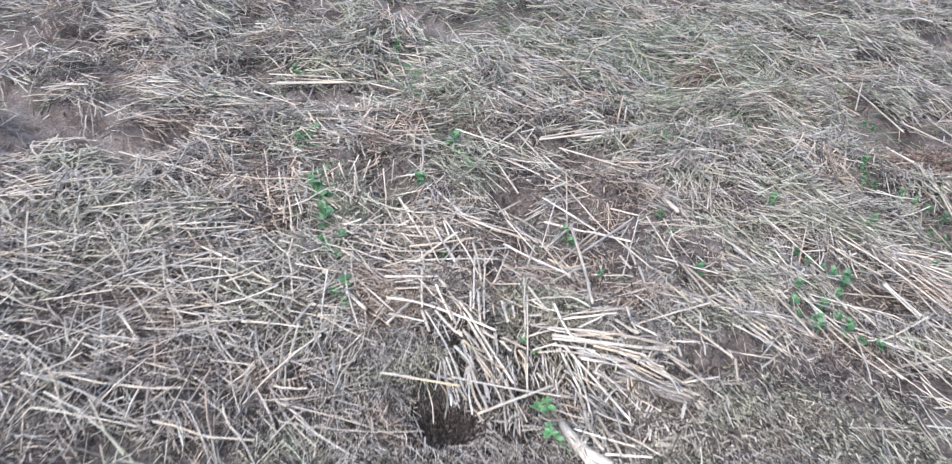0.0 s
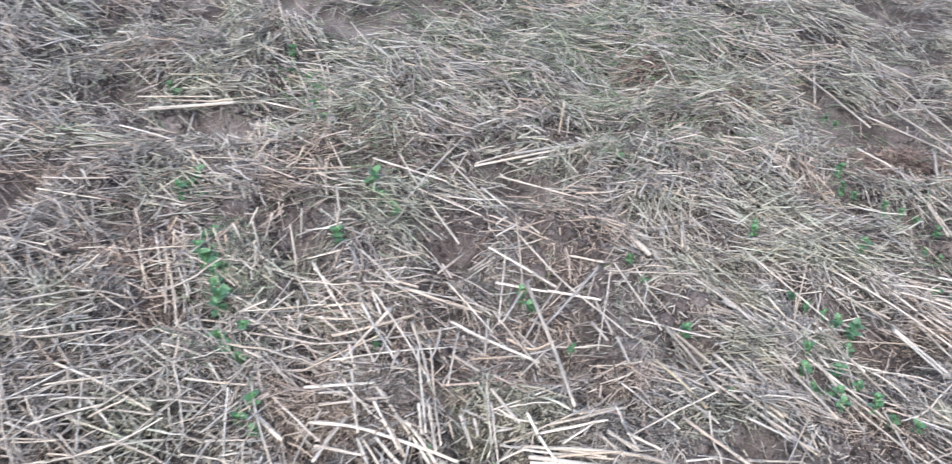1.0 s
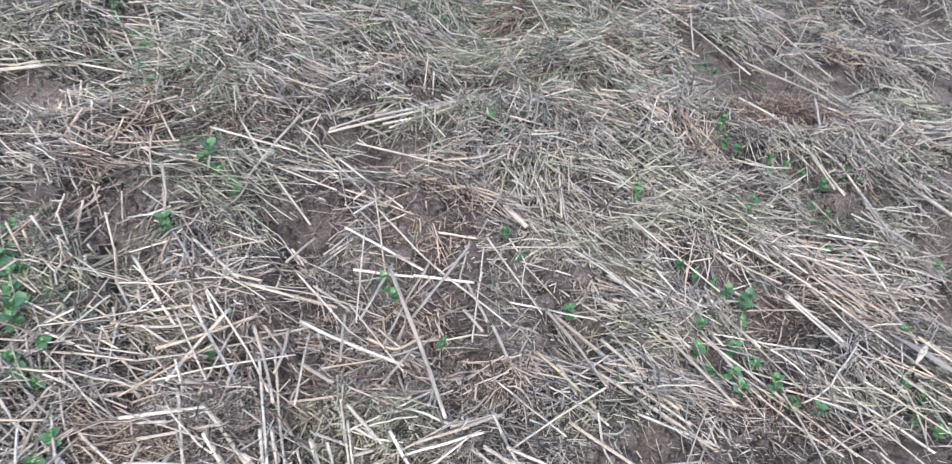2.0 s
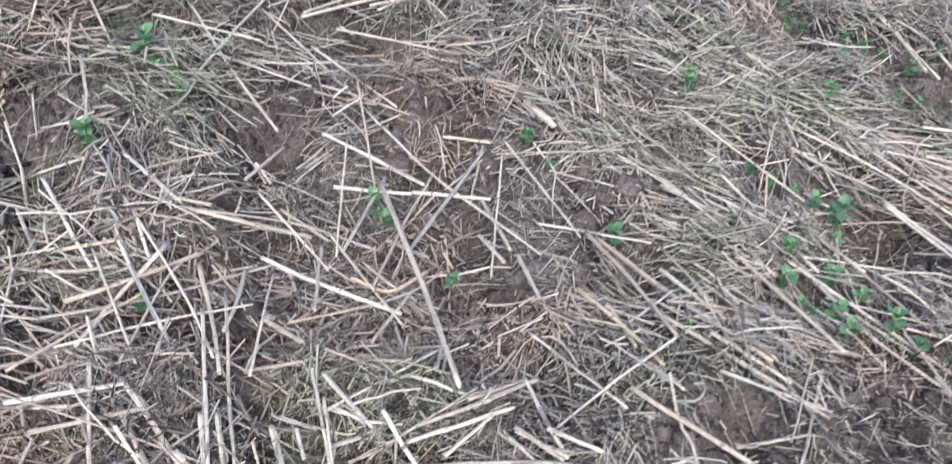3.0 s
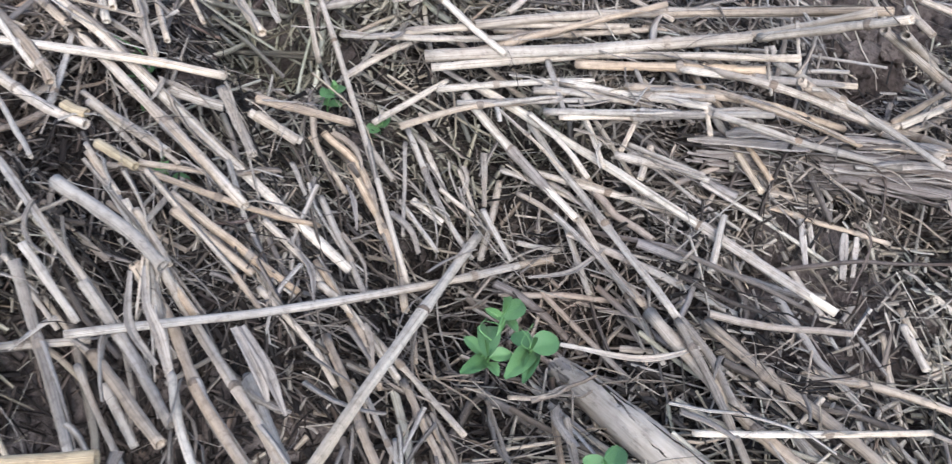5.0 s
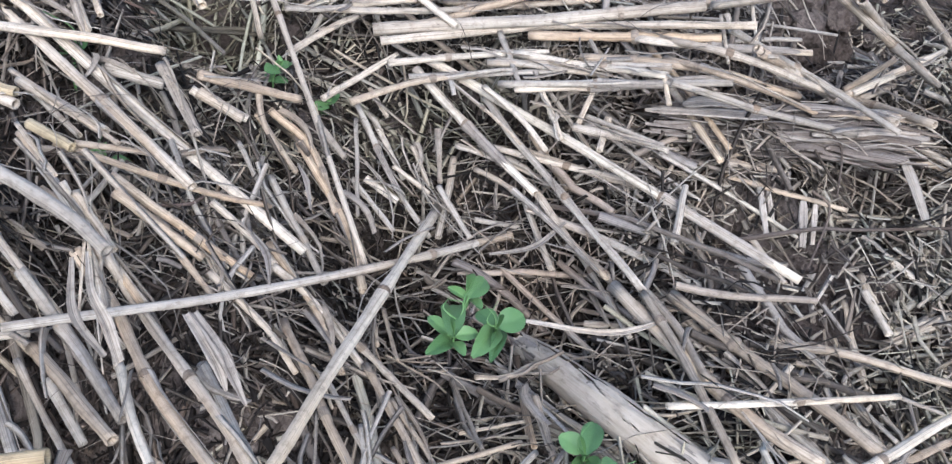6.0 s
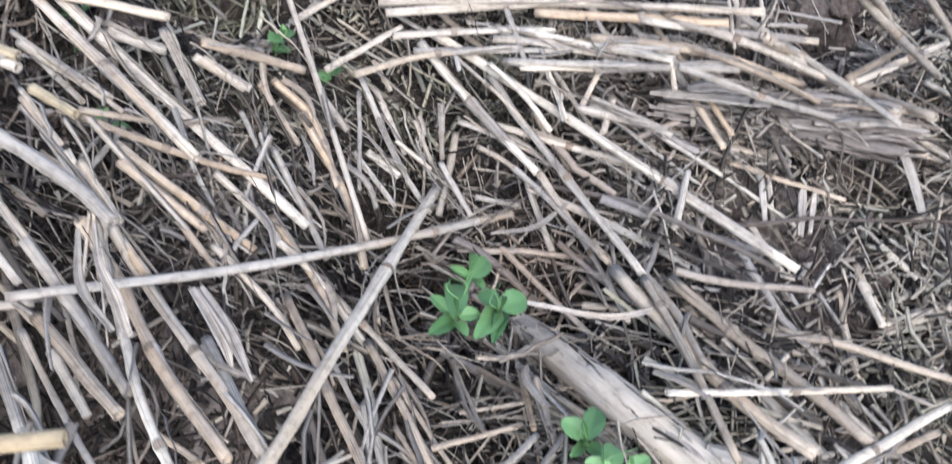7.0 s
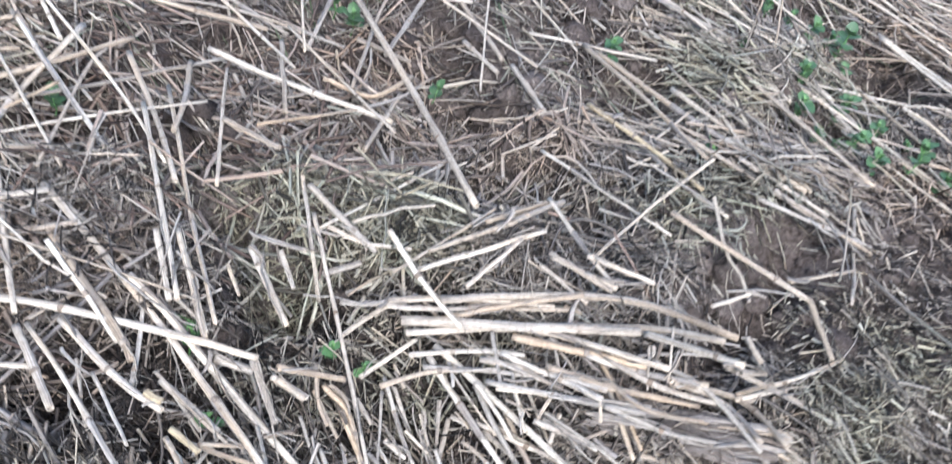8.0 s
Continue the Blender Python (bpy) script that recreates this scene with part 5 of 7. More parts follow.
straw("p", 0.0016, (0.346, 0.991, -0.010), (0.341, 0.967, -0.013))
straw("w", 0.0015, (0.342, 0.965, -0.015), (0.358, 0.966, -0.014), (0.377, 0.963, -0.012))
straw("p", 0.0014, (0.336, 0.963, -0.017), (0.377, 0.964, -0.014))
straw("p", 0.0010, (0.327, 0.999, -0.012), (0.316, 0.980, -0.015))
straw("w", 0.0007, (0.292, 0.994, -0.016), (0.286, 0.980, -0.016))
straw("p", 0.0017, (0.300, 0.949, -0.018), (0.304, 0.928, -0.017))
straw("g", 0.0013, (0.264, 0.930, -0.015), (0.286, 0.928, -0.017))
straw("t", 0.0014, (0.293, 0.921, -0.016), (0.331, 0.923, -0.018))
straw("p", 0.0008, (0.287, 0.930, -0.015), (0.288, 0.918, -0.014))
straw("g", 0.0013, (0.302, 0.916, -0.016), (0.307, 0.898, -0.014))
straw("p", 0.0011, (0.302, 0.919, -0.016), (0.291, 0.903, -0.013))
straw("p", 0.0007, (0.329, 0.950, -0.016), (0.328, 0.943, -0.016), (0.318, 0.927, -0.015))
straw("g", 0.0010, (0.307, 0.952, -0.017), (0.310, 0.928, -0.016))
straw("p", 0.0012, (0.056, 0.979, 0.022), (0.059, 0.960, 0.023))
straw("p", 0.0004, (0.059, 0.984, 0.018), (0.063, 0.962, 0.017))
straw("g", 0.0015, (0.064, 1.015, 0.007), (0.070, 0.996, 0.001))
straw("p", 0.0005, (0.080, 0.992, 0.011), (0.079, 0.977, 0.013), (0.079, 0.960, 0.013))
straw("p", 0.0004, (0.131, 0.990, -0.003), (0.121, 0.961, 0.002))
straw("w", 0.0008, (0.118, 0.963, -0.000), (0.134, 0.967, -0.003))
straw("g", 0.0008, (0.142, 0.983, -0.005), (0.133, 0.949, -0.000))
straw("t", 0.0008, (0.148, 0.973, -0.005), (0.151, 0.945, -0.003))
straw("p", 0.0007, (0.147, 0.965, -0.006), (0.154, 0.948, -0.005))
straw("p", 0.0008, (0.171, 1.039, -0.025), (0.166, 1.013, -0.021))
straw("p", 0.0009, (0.168, 1.044, -0.024), (0.162, 1.021, -0.021))
straw("p", 0.0009, (0.201, 0.987, -0.017), (0.192, 0.959, -0.007))
straw("t", 0.0011, (0.203, 0.996, -0.023), (0.190, 0.963, -0.011))
straw("p", 0.0008, (0.184, 0.993, -0.012), (0.194, 0.991, -0.013), (0.207, 0.993, -0.015))
straw("p", 0.0007, (0.182, 1.003, -0.025), (0.173, 0.965, -0.007))
straw("p", 0.0006, (0.172, 0.977, -0.015), (0.192, 0.973, -0.012))
straw("g", 0.0006, (0.248, 0.992, -0.025), (0.235, 0.972, -0.021))
straw("g", 0.0008, (0.253, 0.989, -0.023), (0.242, 0.974, -0.021), (0.234, 0.958, -0.017))
straw("g", 0.0008, (0.250, 1.029, -0.026), (0.247, 1.008, -0.025))
straw("g", 0.0008, (0.247, 1.008, -0.030), (0.238, 0.991, -0.028))
straw("p", 0.0013, (0.276, 1.017, -0.015), (0.284, 1.002, -0.014))
straw("g", 0.0015, (0.267, 1.013, -0.016), (0.273, 0.983, -0.013))
straw("t", 0.0016, (0.268, 0.987, -0.016), (0.273, 0.962, -0.014))

straw("p", 0.0014, (0.010, 1.184, 0.017), (0.028, 1.139, 0.020), (0.048, 1.080, 0.028), (0.071, 1.034, 0.009))
straw("g", 0.0015, (0.047, 1.058, 0.027), (0.059, 1.035, 0.013))
straw("p", 0.0008, (0.042, 1.054, 0.027), (0.054, 1.032, 0.015))
straw("g", 0.0009, (0.029, 1.061, 0.027), (0.038, 1.049, 0.029))
straw("p", 0.0014, (0.134, 1.220, 0.028), (0.160, 1.207, 0.025))
straw("p", 0.0019, (0.209, 1.208, 0.036), (0.220, 1.178, 0.027), (0.237, 1.143, 0.019))
straw("p", 0.0015, (0.175, 1.221, 0.030), (0.196, 1.207, 0.026))
straw("p", 0.0013, (0.196, 1.207, 0.026), (0.223, 1.201, 0.025))
straw("p", 0.0022, (0.168, 1.195, 0.017), (0.192, 1.200, 0.018))
straw("g", 0.0017, (0.146, 1.212, 0.022), (0.149, 1.188, 0.016))
straw("p", 0.0011, (0.114, 1.203, 0.025), (0.117, 1.183, 0.021))
straw("g", 0.0010, (0.032, 1.133, 0.018), (0.034, 1.115, 0.021))
straw("p", 0.0010, (0.032, 1.157, 0.018), (0.033, 1.133, 0.019))
straw("g", 0.0010, (0.039, 1.145, 0.021), (0.051, 1.097, 0.028))
straw("p", 0.0010, (0.068, 1.140, 0.022), (0.086, 1.107, 0.023))
straw("p", 0.0011, (0.086, 1.107, 0.023), (0.096, 1.093, 0.021))
straw("p", 0.0008, (0.068, 1.093, 0.034), (0.076, 1.064, 0.036))
straw("g", 0.0010, (0.139, 1.115, -0.003), (0.143, 1.083, -0.009))
straw("t", 0.0012, (0.150, 1.130, -0.003), (0.158, 1.103, -0.012))
straw("g", 0.0012, (0.198, 1.129, -0.012), (0.202, 1.101, -0.023))
straw("p", 0.0010, (0.288, 1.123, 0.024), (0.281, 1.097, 0.025))
straw("p", 0.0011, (0.266, 1.082, 0.008), (0.275, 1.089, 0.022))
straw("g", 0.0012, (0.270, 1.084, 0.010), (0.289, 1.056, 0.013))
straw("p", 0.0011, (0.290, 1.062, 0.028), (0.293, 1.074, 0.034))
straw("p", 0.0008, (0.332, 1.095, 0.043), (0.321, 1.071, 0.037))
straw("p", 0.0008, (0.349, 1.101, 0.050), (0.334, 1.074, 0.044))

straw("p", 0.0024, (0.224, 1.918, 0.004), (0.359, 1.974, 0.010), (0.522, 2.036, 0.022))
straw("p", 0.0027, (0.310, 1.973, 0.006), (0.424, 2.006, 0.015), (0.524, 2.032, 0.024))
straw("t", 0.0024, (0.320, 1.943, 0.007), (0.404, 1.965, 0.015), (0.481, 2.015, 0.016))
straw("p", 0.0024, (0.318, 1.954, 0.010), (0.518, 2.022, 0.025))
straw("p", 0.0018, (0.329, 1.930, 0.007), (0.449, 2.010, 0.012))
straw("p", 0.0017, (-0.438, 2.181, -0.009), (-0.279, 2.183, 0.000))
straw("p", 0.0017, (-0.405, 2.116, -0.003), (-0.234, 2.164, -0.001))
straw("y", 0.0017, (-0.421, 2.099, -0.002), (-0.244, 2.158, -0.002))
straw("p", 0.0018, (-0.377, 2.183, -0.014), (-0.191, 2.173, -0.005))
straw("p", 0.0017, (-0.194, 2.185, -0.006), (-0.089, 2.136, -0.002))
straw("p", 0.0018, (-0.299, 2.166, -0.006), (-0.210, 2.199, -0.002))
straw("t", 0.0020, (-0.122, 2.450, 0.009), (-0.045, 2.466, 0.011))
straw("p", 0.0024, (-0.090, 2.443, 0.008), (-0.055, 2.228, 0.007))
straw("p", 0.0018, (-0.070, 2.425, 0.005), (-0.045, 2.193, 0.010))
straw("p", 0.0019, (-0.124, 2.372, -0.005), (-0.062, 2.370, -0.007))
straw("p", 0.0016, (-0.191, 2.110, -0.011), (-0.168, 1.967, -0.012))
straw("p", 0.0016, (-0.180, 2.109, -0.010), (-0.159, 1.952, -0.010))
straw("p", 0.0016, (-0.169, 2.111, -0.010), (-0.160, 1.940, -0.010))
straw("p", 0.0020, (-0.079, 2.187, -0.002), (-0.062, 2.374, -0.008))
straw("p", 0.0012, (-0.301, 1.660, -0.000), (-0.265, 1.539, -0.004))
straw("p", 0.0014, (-0.276, 1.607, -0.001), (-0.234, 1.487, -0.005))
straw("p", 0.0013, (-0.280, 1.592, -0.001), (-0.260, 1.450, -0.006))
straw("p", 0.0012, (-0.262, 1.593, -0.001), (-0.234, 1.499, -0.004))
straw("p", 0.0012, (-0.281, 1.579, -0.002), (-0.247, 1.475, -0.006))
straw("p", 0.0017, (-0.306, 1.643, 0.001), (-0.286, 1.564, -0.002))
straw("p", 0.0018, (0.964, 2.131, -0.009), (0.870, 1.890, 0.008))
straw("p", 0.0019, (0.689, 1.911, 0.036), (0.925, 2.013, -0.001))
straw("p", 0.0017, (0.705, 1.883, 0.033), (0.788, 1.863, 0.021))
straw("t", 0.0018, (0.701, 1.767, 0.021), (0.808, 1.880, 0.018))
straw("p", 0.0018, (0.807, 1.753, 0.007), (0.884, 1.895, 0.006))
straw("t", 0.0023, (1.137, 1.961, 0.007), (1.117, 1.755, -0.014))
straw("t", 0.0027, (1.173, 1.894, 0.003), (1.237, 2.045, 0.026))
straw("p", 0.0025, (1.197, 1.886, 0.001), (1.161, 1.919, 0.003))
straw("p", 0.0021, (1.155, 1.718, -0.017), (1.135, 1.561, -0.029))
straw("p", 0.0018, (0.854, 1.472, -0.024), (0.880, 1.305, -0.016))
straw("p", 0.0018, (0.921, 1.503, -0.037), (0.926, 1.338, -0.024))
straw("p", 0.0020, (1.077, 1.604, -0.035), (1.043, 1.439, -0.037))
straw("p", 0.0014, (0.457, 1.608, -0.004), (0.467, 1.548, -0.008))
straw("p", 0.0014, (0.398, 1.611, -0.007), (0.356, 1.507, -0.012))

for count, x0, x1, y0, y1 in ((380, -0.75, -0.06, 0.86, 1.62), (90, -0.06, 0.70, 1.16, 1.62), (220, 0.66, 1.15, 0.95, 1.62)):
    x, y = sow(count, x0, x1, y0, y1, lambda x, y: 0.3 + 0.7 * cover(x, y))
    FAR.append(strewn(x, y, (0.05, 0.18), (0.0008, 0.0016), 7, 5, 0.026, 0.040, sag=0.03, tilt=0.06))
x, y = sow(900, 0.08, 0.42, 0.90, 1.10, thick)
FAR.append(strewn(x, y, (0.008, 0.034), (0.0004, 0.0010), 4, 2, 0.006, 0.020, sag=0.08, tilt=0.15, spread=1.2, flat=0.5))
joined("field_straws", FAR, FIELD_STRAW, "single pale straws lying over the field litter", "straw litter")

# ---- parts ----
def part(name, me, parent, label=""):
    ob = new(name, me)
    ob.parent = parent
    return tagged(ob, label)


def ribbon(points, widths, curl, mat, name="leaf_blade", thick=0.0003, lift=(0, 0, 1)):
    """A thin curved strip along a line, folded across its width."""
    line = bowed(points, 12)
    rows, uvs, s = [], [], 0.0
    cols = (-1.0, -0.5, 0.0, 0.5, 1.0)
    for k, p in enumerate(line):
        d = (line[min(k + 1, len(line) - 1)] - line[max(k - 1, 0)]).normalized()
        side = d.cross(Vector(lift)).normalized()
        up = side.cross(d)
        s += (p - line[k - 1]).length if k else 0.0
        f = k / (len(line) - 1)
        j = min(int(f * (len(widths) - 1)), len(widths) - 2)
        w = widths[j] + (widths[j + 1] - widths[j]) * (f * (len(widths) - 1) - j)
        for c in cols:
            rows.append(p + side * (c * w * random.uniform(0.93, 1.07)) + up * (curl * w * c * c))
            uvs.append((s, c * w))
        for c in cols[::-1]:
            rows.append(p + side * (c * w) + up * (curl * w * c * c - thick))
            uvs.append((s, c * w))
    n = len(cols) * 2
    quads = [(i * n + k, i * n + (k + 1) % n, (i + 1) * n + (k + 1) % n, (i + 1) * n + k) for i in range(len(line) - 1) for k in range(n)]
    return mesh_of(name, rows, quads, uvs, mat)


SHEATH_BITS = straw_material("straw_shreds", [(0.0, (0.30, 0.26, 0.22)), (0.5, (0.48, 0.42, 0.35)), (1.0, (0.64, 0.575, 0.49))], False, rough=0.8, streak=0.8)

# ---- split shreds and fibres that hang over the straws ----
def draped(count, x0, x1, y0, y1, length, radius, turn, arch, sides, steps, flat, seed):
    """Thin strips that cross or follow the straws, resting on top of them."""
    dice = np.random.default_rng(seed)
    spots = [(line[k], line[k + 1] - line[k - 1], r, ob) for line, r, ob in LINES for k in range(1, len(line) - 1) if x0 < line[k].x < x1 and y0 < line[k].y < y1]
    pick = dice.integers(0, len(spots), count)
    p = np.array([spots[k][0] for k in pick])
    way = np.array([spots[k][1] for k in pick])
    p[:, 2] += np.array([spots[k][2] for k in pick])
    angle = np.arctan2(way[:, 1], way[:, 0]) + dice.normal(0, turn, count)
    slope = way[:, 2] / (np.hypot(way[:, 0], way[:, 1]) + 1e-6) * np.cos(angle - np.arctan2(way[:, 1], way[:, 0]))
    half = dice.uniform(length[0], length[1], count) / 2
    step = np.stack([np.cos(angle) * half, np.sin(angle) * half, slope * half], -1)
    drop = np.array([0.0, 0.0, 1.0]) * (arch * half * dice.uniform(0.2, 1.2, count))[:, None]
    mid = drop * 1.0 + dice.normal(0, 0.18, (count, 3)) * half[:, None] * np.array([1.0, 1.0, 0.2])
    slide = dice.uniform(-0.6, 0.6, (count, 1)) * step
    r = dice.uniform(radius[0], radius[1], count)
    owners = [spots[k][3] for k in pick]
    return owners, tubes(p - step + slide - drop * 0.8, p + step + slide - drop * 0.8, mid, r, r * dice.uniform(0.1, 0.9, count), sides, steps, flat)


def shreds(count, sides, steps, made):
    """Each split strip as a part of the straw that it clings to."""
    owners, (verts, quads, uvs) = made
    n, m = (steps + 1) * sides, steps * sides
    for k in range(count):
        me = mesh_of("shred", verts[k * n:(k + 1) * n], quads[:m], uvs[k * n:(k + 1) * n], SHEATH_BITS)
        part("shred", me, owners[k], "split grey shred of stem")


shreds(200, 4, 5, draped(200, -0.12, 0.62, 0.84, 1.3, (0.015, 0.055), (0.0004, 0.0012), 0.22, 0.06, 4, 5, 0.22, 1))
shreds(120, 5, 5, draped(120, -0.12, 0.62, 0.84, 1.25, (0.010, 0.03), (0.0006, 0.0020), 0.5, 0.15, 5, 5, 0.12, 2))
joined("draped_fibres", [draped(240, -0.12, 0.62, 0.84, 1.25, (0.012, 0.045), (0.00010, 0.00025), 1.1, 0.5, 3, 8, 1.0, 3)[1]], FIBRE, "thin curled grey fibres hanging over the straws", "fibres")

# ---- thick broken stalk beside the seedlings ----
def bark_material():
    """Smooth cream stalk with faint grain, small grey scuffs and dark pinholes."""
    m, tree, shader = material("stalk_bark")
    place = tree.nodes.new("ShaderNodeTexCoord")
    uv = tree.nodes.new("ShaderNodeUVMap")

    def layer(source, size, detail, rough):
        n = node(tree, "ShaderNodeTexNoise", Scale=1.0, Detail=detail, Roughness=rough)
        stretch = node(tree, "ShaderNodeMapping", Scale=size)
        tree.links.new(source, stretch.inputs[0])
        tree.links.new(stretch.outputs[0], n.inputs["Vector"])
        return n

    wide = layer(place.outputs["Object"], (60.0, 60.0, 60.0), 5.0, 0.6)
    tone = ramp(tree, wide.outputs[0], [(0.32, (0.33, 0.28, 0.225)), (0.46, (0.47, 0.40, 0.315)), (0.66, (0.56, 0.485, 0.395))]).outputs[0]
    grain = layer(uv.outputs[0], (40.0, 1100.0, 1.0), 4.0, 0.6)
    lines = ramp(tree, grain.outputs[0], [(0.32, (0.55, 0.52, 0.49)), (0.52, (1.0, 1.0, 1.0))]).outputs[0]
    scuffs = layer(uv.outputs[0], (130.0, 420.0, 1.0), 6.0, 0.75)
    grey = ramp(tree, scuffs.outputs[0], [(0.36, (0.36, 0.34, 0.33)), (0.44, (0.85, 0.84, 0.83)), (0.5, (1.0, 1.0, 1.0))]).outputs[0]
    tree.links.new(multiply(tree, multiply(tree, tone, lines, 0.4), grey, 0.6), shader.inputs["Base Color"])
    shader.inputs["Roughness"].default_value = 0.55
    bump = node(tree, "ShaderNodeBump", Strength=0.5, Distance=0.0008)
    tree.links.new(grain.outputs[0], bump.inputs["Height"])
    tree.links.new(bump.outputs[0], shader.inputs["Normal"])
    return m


BARK = bark_material()
ROTTEN = straw_material("rotten_fibre", [(0.0, (0.17, 0.145, 0.125)), (0.5, (0.28, 0.24, 0.21)), (0.8, (0.38, 0.335, 0.295)), (1.0, (0.48, 0.43, 0.375))], False, rough=0.9, streak=1.0, blotch=0.9)


def torn_sheet(a, b, wide, round_off, rag, seed):
    """A curved flap of bark from a to b, flattening outwards, split and ragged at its end."""
    d = (b - a).normalized()
    side = d.cross(Vector((0, 0, 1))).normalized()
    rows, cols, length = 22, 25, (b - a).length
    verts, uvs = [], []
    for under in (0, 1):
        for i in range(rows):
            f = i / (rows - 1)
            for j in range(cols):
                c = -1 + 2 * j / (cols - 1)
                reach = length * f + rag * f * (noise.noise(Vector((c * 3, seed, 0))) + 0.7 * noise.noise(Vector((c * 9, seed, 4))))
                split = 0.0005 * max(0.0, noise.noise(Vector((c * 6, seed, f * 2)))) * f
                ease = 0.70 + 0.30 * min(1.0, 5 * f)
                w = wide * ease * (0.9 + 0.25 * f + 0.10 * noise.noise(Vector((f * 6, seed, c))))
                h = wide * ease * round_off * (1 - 0.75 * f) * (1 - c * c) - split + 0.0007 * noise.noise(Vector((c * 5, f * 7, seed))) - 0.0011 * under
                verts.append(a + d * reach + side * (c * w) + Vector((0, 0, h)))
                uvs.append((reach, c * w))
    n = rows * cols
    quads = []
    for i in range(rows - 1):
        for j in range(cols - 1):
            q = (i * cols + j, i * cols + j + 1, (i + 1) * cols + j + 1, (i + 1) * cols + j)
            quads += [q, tuple(n + k for k in q[::-1])]
    rim = [j for j in range(cols)] + [i * cols + cols - 1 for i in range(1, rows)] + [(rows - 1) * cols + j for j in range(cols - 2, -1, -1)] + [i * cols for i in range(rows - 2, 0, -1)]
    quads += [(p, q, n + q, n + p) for p, q in zip(rim, rim[1:] + rim[:1])]
    return mesh_of("torn_bark", verts, quads, uvs, BARK)


# cracks in the bark: start and end along the stalk, turn at both ends, half width
CRACKS = [(0.03, 0.47, 1.75, 1.85, 0.10), (0.24, 0.50, 1.80, 1.25, 0.065), (0.50, 0.86, 1.85, 2.05, 0.06), (0.05, 0.12, 0.35, 1.70, 0.07), (0.58, 0.68, 0.85, 0.95, 0.035)]


def cracked(f, a):
    for first, last, turn, to, half in CRACKS:
        if first < f < last:
            g = (f - first) / (last - first)
            jag = 0.10 * noise.noise(Vector((f * 11, turn, 0))) + 0.05 * noise.noise(Vector((f * 34, turn, 5)))
            if abs(a - turn - (to - turn) * g - jag) < half * min(1.0, 6 * g, 6 * (1 - g)) * (1 + 0.5 * noise.noise(Vector((f * 20, turn, 9)))):
                return True
    return False


